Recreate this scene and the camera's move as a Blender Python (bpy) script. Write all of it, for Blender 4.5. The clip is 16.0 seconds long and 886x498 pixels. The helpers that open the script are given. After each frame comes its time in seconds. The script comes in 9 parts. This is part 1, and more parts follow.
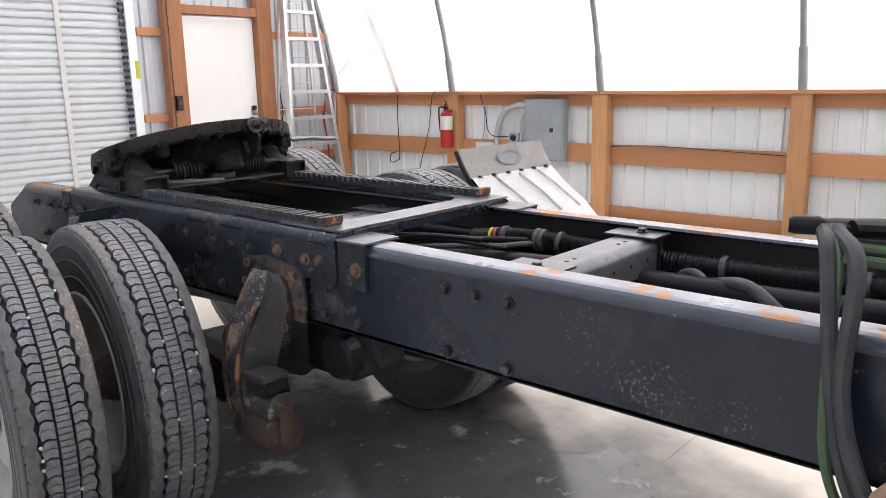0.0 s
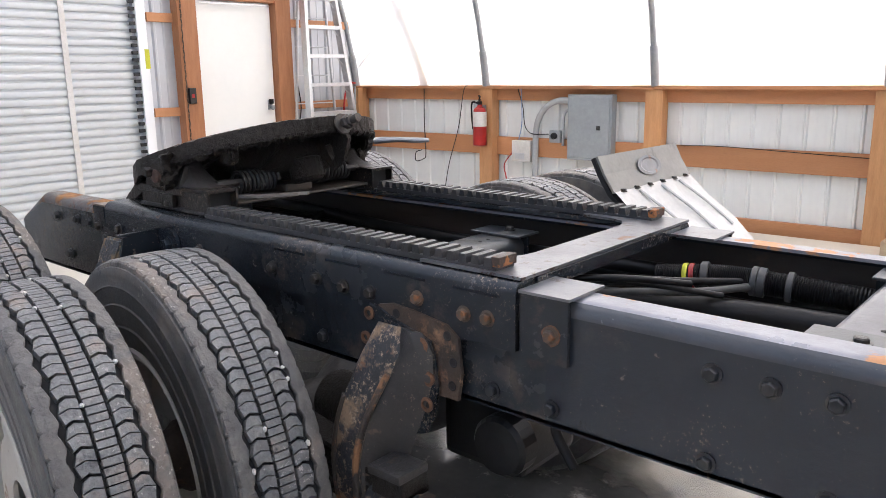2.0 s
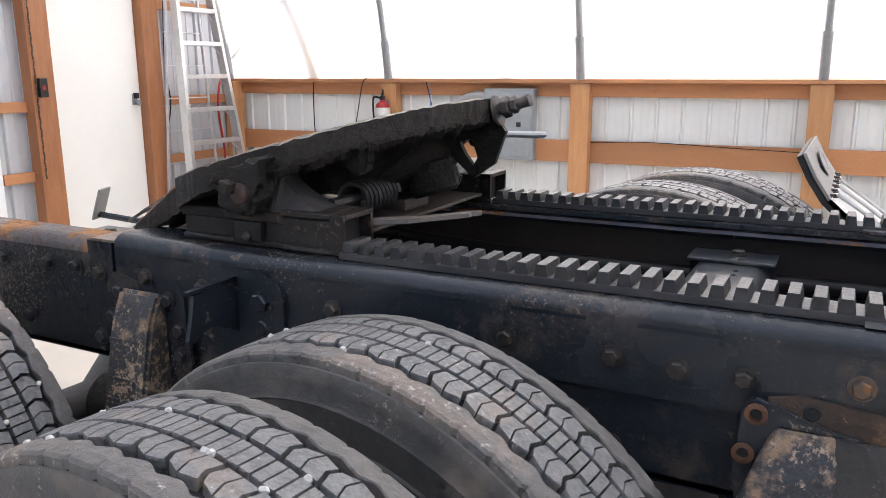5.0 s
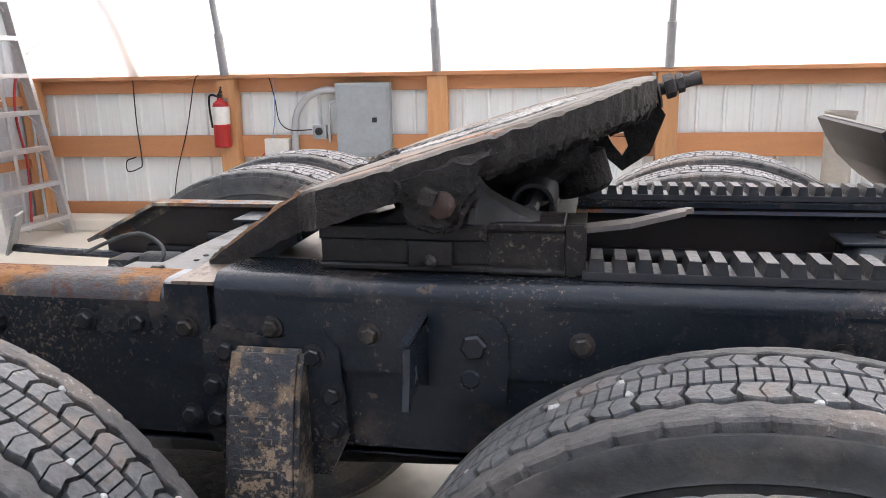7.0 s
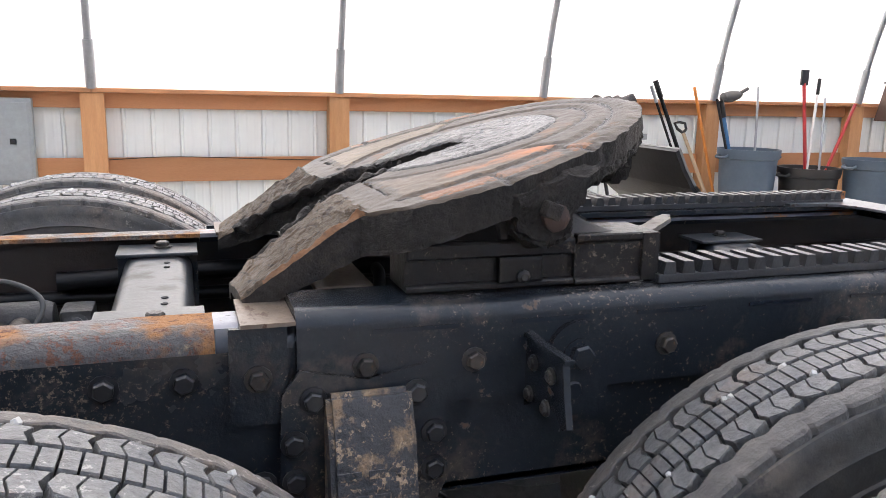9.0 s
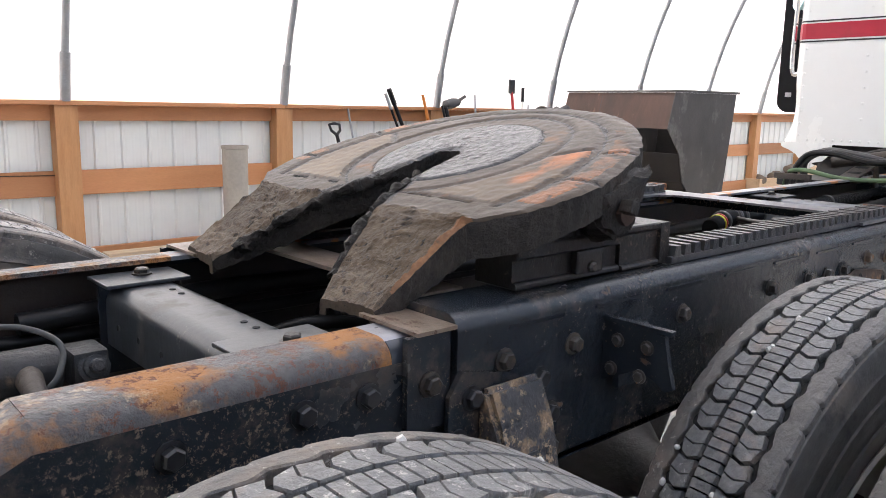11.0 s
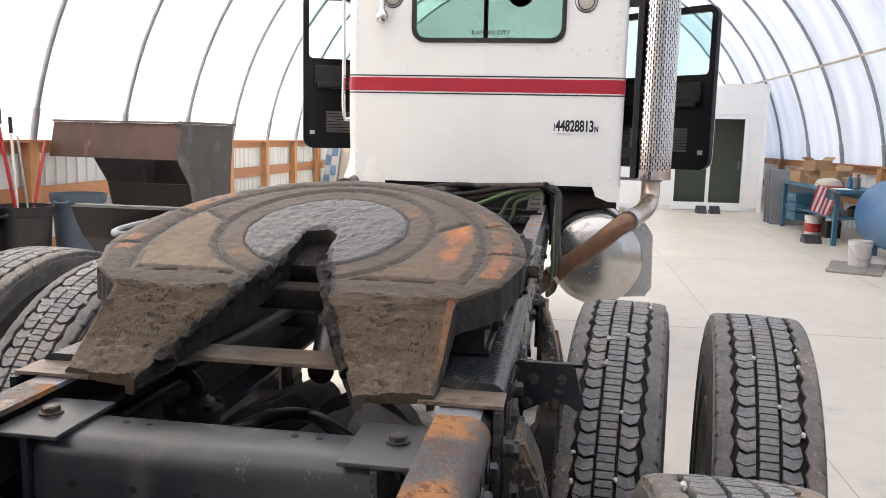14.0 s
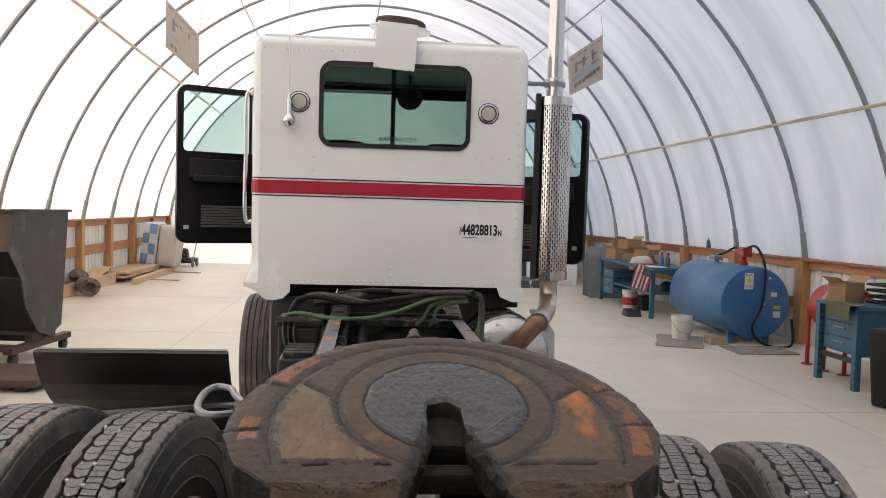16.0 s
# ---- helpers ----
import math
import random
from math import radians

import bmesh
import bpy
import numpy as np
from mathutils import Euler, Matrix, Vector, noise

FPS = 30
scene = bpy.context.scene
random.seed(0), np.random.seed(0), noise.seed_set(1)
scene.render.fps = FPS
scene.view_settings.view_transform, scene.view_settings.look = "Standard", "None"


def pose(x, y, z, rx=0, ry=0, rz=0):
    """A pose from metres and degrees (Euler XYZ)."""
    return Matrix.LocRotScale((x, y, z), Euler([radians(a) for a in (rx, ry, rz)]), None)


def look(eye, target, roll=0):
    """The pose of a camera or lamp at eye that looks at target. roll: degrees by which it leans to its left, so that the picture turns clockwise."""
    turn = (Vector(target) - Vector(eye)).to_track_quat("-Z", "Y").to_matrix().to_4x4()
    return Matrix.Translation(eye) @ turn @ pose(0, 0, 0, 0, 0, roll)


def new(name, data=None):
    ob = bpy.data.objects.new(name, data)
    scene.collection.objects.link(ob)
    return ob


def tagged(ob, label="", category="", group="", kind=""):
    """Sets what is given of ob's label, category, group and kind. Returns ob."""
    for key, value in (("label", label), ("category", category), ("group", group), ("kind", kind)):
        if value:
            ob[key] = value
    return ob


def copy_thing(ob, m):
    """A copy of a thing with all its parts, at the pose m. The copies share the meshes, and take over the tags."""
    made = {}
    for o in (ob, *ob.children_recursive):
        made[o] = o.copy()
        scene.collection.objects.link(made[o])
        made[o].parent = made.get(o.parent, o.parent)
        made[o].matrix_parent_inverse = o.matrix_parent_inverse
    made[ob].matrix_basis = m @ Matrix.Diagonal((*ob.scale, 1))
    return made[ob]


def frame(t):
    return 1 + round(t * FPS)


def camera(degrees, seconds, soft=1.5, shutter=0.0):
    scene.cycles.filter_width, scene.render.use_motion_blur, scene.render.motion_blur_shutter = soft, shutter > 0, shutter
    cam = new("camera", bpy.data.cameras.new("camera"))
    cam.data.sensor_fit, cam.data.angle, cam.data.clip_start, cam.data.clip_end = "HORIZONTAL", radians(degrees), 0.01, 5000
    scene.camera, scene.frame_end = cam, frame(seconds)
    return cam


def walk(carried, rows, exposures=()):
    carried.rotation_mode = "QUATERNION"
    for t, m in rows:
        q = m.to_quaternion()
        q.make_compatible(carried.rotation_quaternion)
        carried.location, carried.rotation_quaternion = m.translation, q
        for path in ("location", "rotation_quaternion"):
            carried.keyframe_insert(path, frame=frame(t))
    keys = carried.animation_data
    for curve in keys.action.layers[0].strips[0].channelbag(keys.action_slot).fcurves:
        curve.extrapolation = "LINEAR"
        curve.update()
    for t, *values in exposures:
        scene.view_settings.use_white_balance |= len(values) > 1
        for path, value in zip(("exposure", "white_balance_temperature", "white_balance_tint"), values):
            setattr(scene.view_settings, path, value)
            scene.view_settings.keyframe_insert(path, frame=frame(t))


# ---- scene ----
cam = camera(58.8, 16.0, soft=0.85)
PATH = [
    (0, (3.249, -1.924, 1.607), (1.948, -0.467, 1.18), -1.2),
    (0.5, (3.06, -1.883, 1.6), (1.764, -0.42, 1.175), -0.9),
    (1, (2.841, -1.882, 1.603), (1.55, -0.416, 1.174), -0.8),
    (1.5, (2.651, -1.838, 1.596), (1.366, -0.369, 1.159), -0.8),
    (2, (2.409, -1.73, 1.591), (1.132, -0.255, 1.151), -0.8),
    (2.5, (2.234, -1.683, 1.585), (0.994, -0.177, 1.146), -0.7),
    (3, (2.045, -1.694, 1.575), (0.85, -0.151, 1.136), -0.5),
    (3.5, (1.833, -1.711, 1.567), (0.718, -0.11, 1.127), -0.4),
    (4, (1.606, -1.667, 1.532), (0.561, -0.02, 1.09), -0.2),
    (4.5, (1.361, -1.614, 1.524), (0.386, 0.075, 1.08), -0.1),
    (5, (1.156, -1.63, 1.517), (0.261, 0.103, 1.073), -0.2),
    (5.2, (1.059, -1.65, 1.518), (0.219, 0.111, 1.076), 0.1),
    (7.3, (0.195, -1.571, 1.48), (-0.002, 0.368, 1.028), -0.3),
    (7.5, (0.119, -1.59, 1.483), (0.063, 0.359, 1.038), 0.5),
    (8, (-0.057, -1.571, 1.47), (0.122, 0.373, 1.038), 0.8),
    (8.2, (-0.139, -1.539, 1.462), (0.119, 0.399, 1.04), 0.9),
    (10.3, (-0.854, -1.397, 1.455), (0.289, 0.204, 1.094), 1.3),
    (10.5, (-0.916, -1.338, 1.451), (0.278, 0.225, 1.091), 1.3),
    (11, (-1.044, -1.238, 1.457), (0.262, 0.233, 1.097), 1.2),
    (11.5, (-1.207, -1.167, 1.468), (0.216, 0.192, 1.112), 1.2),
    (12, (-1.32, -1.086, 1.482), (0.258, 0.092, 1.127), 1.2),
    (12.5, (-1.385, -0.906, 1.475), (0.305, 0.102, 1.117), 1.2),
    (13, (-1.419, -0.761, 1.495), (0.39, 0.014, 1.14), 1.3),
    (13.5, (-1.501, -0.637, 1.519), (0.396, -0.099, 1.185), 1.2),
    (14, (-1.589, -0.514, 1.571), (0.369, -0.216, 1.291), 1.4),
    (14.5, (-1.581, -0.384, 1.597), (0.399, -0.231, 1.365), 1.5),
    (15, (-1.535, -0.209, 1.652), (0.454, -0.192, 1.445), 1.5),
    (15.5, (-1.562, -0.049, 1.716), (0.431, -0.133, 1.563), 1.6),
    (16, (-1.62, 0.185, 1.784), (0.368, -0.006, 1.689), 1.6),
]
walk(cam, [(t, look(eye, target, roll)) for t, eye, target, roll in PATH],
     [(0.0, 0.62, 6450, 10), (2.0, 0.66, 6450, 10), (5.0, 0.70, 6450, 10), (8.0, 0.78, 6450, 10), (10.5, 0.82, 6450, 10), (11.5, 0.47, 6500, 10), (12.5, 0.58, 6650, 10), (13.5, 0.66, 6800, 10), (14.5, 0.36, 7000, 10), (15.2, 0.0, 7150, 10), (16.0, -0.16, 7200, 10)])

# ---- world and light ----
world = bpy.data.worlds.new("sky")
scene.world = world
world.use_nodes = True
SUN_EL, SUN_AZ = 48.0, 20.0
wn = world.node_tree.nodes
wl = world.node_tree.links
sky = wn.new("ShaderNodeTexSky")
sky.sky_type = "NISHITA"
sky.sun_disc = False
sky.sun_elevation = radians(SUN_EL)
sky.sun_rotation = radians(SUN_AZ)
sky.dust_density = 4.0
wl.new(sky.outputs[0], wn["Background"].inputs[0])
wn["Background"].inputs[1].default_value = 0.39
sun_data = bpy.data.lights.new("sun", "SUN")
sun_data.energy, sun_data.angle, sun_data.color = 0.22, radians(12), (1.0, 0.96, 0.9)
sun = new("sun", sun_data)
sun.matrix_world = look((4, 30, 34), (0, 0, 0))


# ---- materials ----
def mat(name, col, rough=0.5, metal=0.0, col2=None, scale=4.0, amount=0.5, detail=6.0, bump=0.0, bscale=60.0,
        col3=None, scale3=14.0, lo3=0.58, hi3=0.66, rough3=None, rvar=0.1, stretch=(1, 1, 1), vary=0.0, coat=0.0, grain=0.14, specks=None, scuff=None, spec=0.5):
    """A surface of col mottled with col2, with patches of col3 (rust, dust, wear), fine grain and relief."""
    m = bpy.data.materials.new(name)
    m.use_nodes = True
    n, l = m.node_tree.nodes, m.node_tree.links
    b = n["Principled BSDF"]
    b.inputs["Metallic"].default_value = metal
    b.inputs["Coat Weight"].default_value = coat
    b.inputs["Specular IOR Level"].default_value = spec
    tc = n.new("ShaderNodeTexCoord")
    mp = n.new("ShaderNodeMapping")
    mp.inputs["Scale"].default_value = stretch
    l.new(tc.outputs["Object"], mp.inputs[0])
    def tex(s, d=detail, r=0.6):
        t = n.new("ShaderNodeTexNoise")
        t.inputs["Scale"].default_value, t.inputs["Detail"].default_value, t.inputs["Roughness"].default_value = s, d, r
        l.new(mp.outputs[0], t.inputs["Vector"])
        return t
    def ramp(src, lo, hi):
        r = n.new("ShaderNodeMapRange")
        r.inputs[1].default_value, r.inputs[2].default_value = lo, hi
        l.new(src, r.inputs[0])
        return r
    def mix(f, a, c):
        x = n.new("ShaderNodeMix")
        x.data_type = "RGBA"
        l.new(f, x.inputs[0])
        if isinstance(a, tuple):
            x.inputs[6].default_value = (*a, 1)
        else:
            l.new(a, x.inputs[6])
        if isinstance(c, tuple):
            x.inputs[7].default_value = (*c, 1)
        else:
            l.new(c, x.inputs[7])
        return x.outputs[2]
    col2 = col2 or tuple(c * 0.75 for c in col)
    big = tex(scale)
    f = ramp(big.outputs[0], 0.5 - 0.5 * (1 - amount) * 0.6 - 0.1, 0.5 + 0.25)
    colour = mix(f.outputs[0], col, col2)
    fine = tex(scale * 9, 3.0)
    fr = ramp(fine.outputs[0], 0.3, 0.75)
    g = n.new("ShaderNodeMix")
    g.data_type, g.blend_type = "RGBA", "MULTIPLY"
    g.inputs[0].default_value = grain
    l.new(colour, g.inputs[6])
    l.new(fr.outputs[0], g.inputs[7])
    colour = g.outputs[2]
    rr = n.new("ShaderNodeMapRange")
    rr.inputs[3].default_value, rr.inputs[4].default_value = max(0.03, rough - rvar), min(1, rough + rvar)
    l.new(big.outputs[0], rr.inputs[0])
    rough_out = rr.outputs[0]
    if col3:
        patch = tex(scale3, 8.0, 0.65)
        pf = ramp(patch.outputs[0], lo3, hi3)
        colour = mix(pf.outputs[0], colour, col3)
        rm = n.new("ShaderNodeMix")
        l.new(pf.outputs[0], rm.inputs[0])
        l.new(rough_out, rm.inputs[2])
        rm.inputs[3].default_value = rough3 if rough3 is not None else min(1, rough + 0.25)
        rough_out = rm.outputs[0]
        if metal > 0.3:
            mm = n.new("ShaderNodeMix")
            l.new(pf.outputs[0], mm.inputs[0])
            mm.inputs[2].default_value, mm.inputs[3].default_value = metal, 0.0
            l.new(mm.outputs[0], b.inputs["Metallic"])
    if specks:
        st = tex(specks[1] * 0.55, 9.0, 0.8)
        where = ramp(tex(2.6, 3.0).outputs[0], 0.42, 0.62)
        shift = n.new("ShaderNodeMath")
        shift.operation, shift.inputs[1].default_value = "MULTIPLY_ADD", 0.09
        l.new(where.outputs[0], shift.inputs[0])
        l.new(st.outputs[0], shift.inputs[2])
        sf = ramp(shift.outputs[0], specks[2] - 0.005, specks[2] + 0.03)
        colour = mix(sf.outputs[0], colour, specks[0])
    if scuff:
        su = tex(scuff[1], 9.0, 0.72)
        uf = ramp(su.outputs[0], scuff[2], scuff[2] + scuff[3])
        colour = mix(uf.outputs[0], colour, scuff[0])
    if vary:
        oi = n.new("ShaderNodeObjectInfo")
        hs = n.new("ShaderNodeHueSaturation")
        vr = ramp(oi.outputs["Random"], 0, 1)
        vr.inputs[3].default_value, vr.inputs[4].default_value = 1 - vary, 1 + vary
        l.new(vr.outputs[0], hs.inputs["Value"])
        l.new(colour, hs.inputs["Color"])
        colour = hs.outputs[0]
    l.new(colour, b.inputs["Base Color"])
    l.new(rough_out, b.inputs["Roughness"])
    if bump:
        bt = tex(bscale, 6.0, 0.65)
        bn = n.new("ShaderNodeBump")
        bn.inputs["Strength"].default_value = min(1.0, bump)
        bn.inputs["Distance"].default_value = 0.01
        l.new(bt.outputs[0], bn.inputs["Height"])
        l.new(bn.outputs[0], b.inputs["Normal"])
    return m


def plastic_film(name, thin=(0.76, 0.76, 0.765), thick=(0.93, 0.93, 0.92)):
    """Translucent white greenhouse film: daylight comes through it."""
    m = bpy.data.materials.new(name)
    m.use_nodes = True
    n, l = m.node_tree.nodes, m.node_tree.links
    n.remove(n["Principled BSDF"])
    d, t, x = n.new("ShaderNodeBsdfDiffuse"), n.new("ShaderNodeBsdfTranslucent"), n.new("ShaderNodeMixShader")
    no, tc, r = n.new("ShaderNodeTexNoise"), n.new("ShaderNodeTexCoord"), n.new("ShaderNodeMix")
    mp = n.new("ShaderNodeMapping")
    mp.inputs["Scale"].default_value = (2.2, 0.35, 0.35)
    l.new(tc.outputs["Object"], mp.inputs[0])
    l.new(mp.outputs[0], no.inputs["Vector"])
    no.inputs["Scale"].default_value, no.inputs["Detail"].default_value = 0.8, 7
    r.data_type = "RGBA"
    r.inputs[6].default_value, r.inputs[7].default_value = (*thin, 1), (*thick, 1)
    mr = n.new("ShaderNodeMapRange")
    mr.inputs[1].default_value, mr.inputs[2].default_value = 0.35, 0.6
    l.new(no.outputs[0], mr.inputs[0])
    l.new(mr.outputs[0], r.inputs[0])
    l.new(r.outputs[2], t.inputs[0])
    l.new(r.outputs[2], d.inputs[0])
    x.inputs[0].default_value = 0.62
    l.new(d.outputs[0], x.inputs[1])
    l.new(t.outputs[0], x.inputs[2])
    l.new(x.outputs[0], n["Material Output"].inputs[0])
    return m


def glass(name, tint, rough=0.0):
    m = bpy.data.materials.new(name)
    m.use_nodes = True
    b = m.node_tree.nodes["Principled BSDF"]
    b.inputs["Base Color"].default_value = (*tint, 1)
    b.inputs["Transmission Weight"].default_value, b.inputs["Roughness"].default_value = 1.0, rough
    b.inputs["IOR"].default_value = 1.1
    return m


M = dict(
    film=plastic_film("plastic film"),
    sleeve=plastic_film("cream plastic sleeve", (0.66, 0.59, 0.48), (0.74, 0.68, 0.58)),
    concrete=mat("concrete", (0.68, 0.62, 0.525), 0.40, col2=(0.60, 0.55, 0.47), scale=0.6, amount=0.9, bump=0.05, bscale=90, grain=0.08,
                 col3=(0.40, 0.38, 0.345), scale3=0.45, lo3=0.62, hi3=0.80, rough3=0.25, rvar=0.16, scuff=((0.45, 0.43, 0.39), 1.7, 0.60, 0.14)),
    siding=mat("painted metal siding", (0.77, 0.79, 0.765), 0.42, col2=(0.70, 0.72, 0.70), scale=1.2, grain=0.04, col3=(0.6, 0.58, 0.54), scale3=5, lo3=0.70, hi3=0.85),
    siding_grey=mat("galvanised siding", (0.56, 0.58, 0.61), 0.38, 0.3, col2=(0.49, 0.51, 0.54), scale=1.6, grain=0.05),
    roller=mat("roller door slats", (0.63, 0.655, 0.665), 0.35, 0.25, col2=(0.55, 0.575, 0.585), scale=1.1, grain=0.05, scuff=((0.48, 0.49, 0.48), 3, 0.58, 0.15)),
    wood=mat("pine framing", (0.50, 0.235, 0.105), 0.6, col2=(0.46, 0.205, 0.09), scale=3, stretch=(1, 8, 8), bump=0.15, bscale=50,
             col3=(0.17, 0.07, 0.03), scale3=1.6, lo3=0.72, hi3=0.75, vary=0.15),
    wood_up=mat("pine posts", (0.60, 0.32, 0.145), 0.6, col2=(0.48, 0.23, 0.095), scale=3, stretch=(8, 8, 1), bump=0.15, bscale=50,
                col3=(0.17, 0.07, 0.03), scale3=1.6, lo3=0.72, hi3=0.75, vary=0.12),
    old_wood=mat("weathered lumber", (0.47, 0.36, 0.24), 0.7, col2=(0.33, 0.25, 0.17), scale=3, stretch=(1, 7, 7), bump=0.2, vary=0.15),
    jamb=mat("stained door frame", (0.43, 0.185, 0.080), 0.55, col2=(0.30, 0.120, 0.050), scale=3, stretch=(8, 8, 1), bump=0.15),
    galv=mat("galvanised pipe", (0.36, 0.37, 0.385), 0.42, 0.55, col2=(0.27, 0.28, 0.29), scale=9),
    white_paint=mat("white door paint", (0.84, 0.84, 0.80), 0.4, col2=(0.80, 0.80, 0.765), scale=1.2, grain=0.02),
    vinyl=mat("white vinyl siding", (0.84, 0.85, 0.85), 0.45, col2=(0.80, 0.81, 0.815), scale=1.2, grain=0.02),
    rail=mat("black frame paint", (0.011, 0.0165, 0.025), 0.22, 0.0, col2=(0.017, 0.023, 0.032), scale=2.2, bump=0.12, bscale=38,
             col3=(0.12, 0.080, 0.054), scale3=14, lo3=0.68, hi3=0.73, rough3=0.65, rvar=0.10, specks=((0.19, 0.155, 0.125), 230, 0.645), scuff=((0.036, 0.038, 0.042), 6, 0.58, 0.12), spec=0.55),
    rail_worn=mat("worn black paint with rust", (0.014, 0.019, 0.026), 0.25, 0.0, col2=(0.028, 0.032, 0.037), scale=3.5, bump=0.18, bscale=45,
                  col3=(0.14, 0.085, 0.052), scale3=22, lo3=0.66, hi3=0.72, rough3=0.75, rvar=0.12, specks=((0.19, 0.15, 0.115), 230, 0.635), scuff=((0.110, 0.088, 0.070), 5, 0.53, 0.18)),
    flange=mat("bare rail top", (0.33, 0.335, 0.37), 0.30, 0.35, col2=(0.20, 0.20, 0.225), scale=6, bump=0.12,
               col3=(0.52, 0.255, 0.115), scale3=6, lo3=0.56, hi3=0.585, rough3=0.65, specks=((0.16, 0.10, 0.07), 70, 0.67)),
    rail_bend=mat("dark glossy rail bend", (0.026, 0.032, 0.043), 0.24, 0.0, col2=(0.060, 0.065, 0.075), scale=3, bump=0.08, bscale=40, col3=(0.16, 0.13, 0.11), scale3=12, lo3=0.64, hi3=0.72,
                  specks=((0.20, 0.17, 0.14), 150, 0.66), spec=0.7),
    inner_rust=mat("rust-stained inner web", (0.050, 0.034, 0.026), 0.45, col2=(0.020, 0.017, 0.016), scale=2.2, bump=0.2, col3=(0.11, 0.062, 0.038), scale3=5, lo3=0.60, hi3=0.74),
    plate_grey=mat("grey steel plate", (0.24, 0.245, 0.26), 0.33, 0.5, col2=(0.13, 0.13, 0.14), scale=4, bump=0.1,
                   col3=(0.26, 0.12, 0.06), scale3=7, lo3=0.63, hi3=0.69, specks=((0.08, 0.05, 0.04), 45, 0.64)),
    tan_steel=mat("scuffed bare steel", (0.34, 0.275, 0.215), 0.36, 0.35, col2=(0.20, 0.145, 0.105), scale=7, bump=0.18, grain=0.35, stretch=(1, 0.5, 1),
                  col3=(0.055, 0.042, 0.036), scale3=7, lo3=0.58, hi3=0.68, scuff=((0.56, 0.49, 0.41), 9, 0.60, 0.08), specks=((0.10, 0.05, 0.03), 60, 0.64)),
    tooth=mat("greased rack steel", (0.030, 0.031, 0.034), 0.36, 0.1, col2=(0.050, 0.050, 0.052), scale=14, bump=0.3, col3=(0.12, 0.06, 0.035), scale3=20, lo3=0.66, hi3=0.72, vary=0.3, spec=0.5),
    joint=mat("saw cut", (0.42, 0.395, 0.35), 0.8),
    # caked dirt in a paler tone: the light on that side is in the colour
    side_dirt=mat("dirt-caked plate side in lit tone", (0.052, 0.043, 0.036), 0.5, col2=(0.034, 0.029, 0.025), scale=9, bump=0.9, bscale=70, rvar=0.15, grain=0.4,
                  col3=(0.095, 0.075, 0.058), scale3=7, lo3=0.56, hi3=0.72, spec=0.28),
    dusty_mat=mat("dusty worn rubber mat", (0.34, 0.31, 0.27), 0.75, col2=(0.22, 0.20, 0.175), scale=5, bump=0.3, col3=(0.08, 0.075, 0.07), scale3=4, lo3=0.58, hi3=0.68),
    case_black=mat("black case plastic", (0.006, 0.006, 0.0065), 0.5, col2=(0.012, 0.012, 0.012), scale=8, spec=0.25),
    rack_floor=mat("worn rack floor", (0.060, 0.060, 0.064), 0.36, 0.1, col2=(0.034, 0.034, 0.036), scale=12, bump=0.25, col3=(0.15, 0.085, 0.05), scale3=15, lo3=0.64, hi3=0.72),
    shoulder_dust=mat("sand-dusted shoulder rubber", (0.130, 0.126, 0.122), 0.48, col2=(0.195, 0.178, 0.158), scale=4, bump=0.6, bscale=80, grain=0.45,
                      col3=(0.33, 0.255, 0.195), scale3=2.6, lo3=0.52, hi3=0.72, rough3=0.85, specks=((0.46, 0.42, 0.37), 130, 0.655), scuff=((0.050, 0.050, 0.052), 10, 0.57, 0.12), spec=0.6),
    rusty_tooth=mat("rust-flecked steel", (0.05, 0.04, 0.035), 0.5, 0.2, col2=(0.09, 0.06, 0.045), scale=20, bump=0.3, col3=(0.40, 0.16, 0.06), scale3=30, lo3=0.52, hi3=0.58),
    black_and_shaded_steel=mat("black weathered steel and shaded hopper steel", (0.013, 0.013, 0.013), 0.5, 0.1, col2=(0.03, 0.027, 0.025), scale=4, bump=0.2),
    bolt_paint=mat("black painted bolt heads", (0.014, 0.016, 0.021), 0.3, 0.1, col2=(0.035, 0.034, 0.034), scale=30, col3=(0.12, 0.08, 0.05), scale3=40, lo3=0.64, hi3=0.70),
    cast_edge=mat("rust-edged casting", (0.09, 0.065, 0.048), 0.55, col2=(0.035, 0.031, 0.029), scale=9, bump=0.6, bscale=60,
                  col3=(0.30, 0.15, 0.075), scale3=12, lo3=0.52, hi3=0.60, rough3=0.8),
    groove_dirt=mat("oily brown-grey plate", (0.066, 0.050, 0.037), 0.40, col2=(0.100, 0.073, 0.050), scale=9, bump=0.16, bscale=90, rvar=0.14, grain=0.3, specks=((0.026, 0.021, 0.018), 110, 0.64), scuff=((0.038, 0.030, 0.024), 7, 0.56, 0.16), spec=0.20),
    bead_line=mat("dark greasy seam", (0.022, 0.019, 0.018), 0.36, spec=0.35, col2=(0.042, 0.036, 0.032), scale=30, bump=0.8, bscale=110, rvar=0.15, grain=0.3),
    ring_land=mat("greasy inner ring", (0.112, 0.077, 0.049), 0.40, col2=(0.068, 0.051, 0.038), scale=8, bump=0.12, bscale=80, grain=0.3,
                  col3=(0.28, 0.135, 0.058), scale3=7, lo3=0.56, hi3=0.74, rough3=0.5, scuff=((0.052, 0.040, 0.031), 9, 0.55, 0.16), spec=0.20),
    tan_land=mat("tan-stained land", (0.250, 0.174, 0.096), 0.40, col2=(0.118, 0.084, 0.053), scale=5, bump=0.10, bscale=80, grain=0.28,
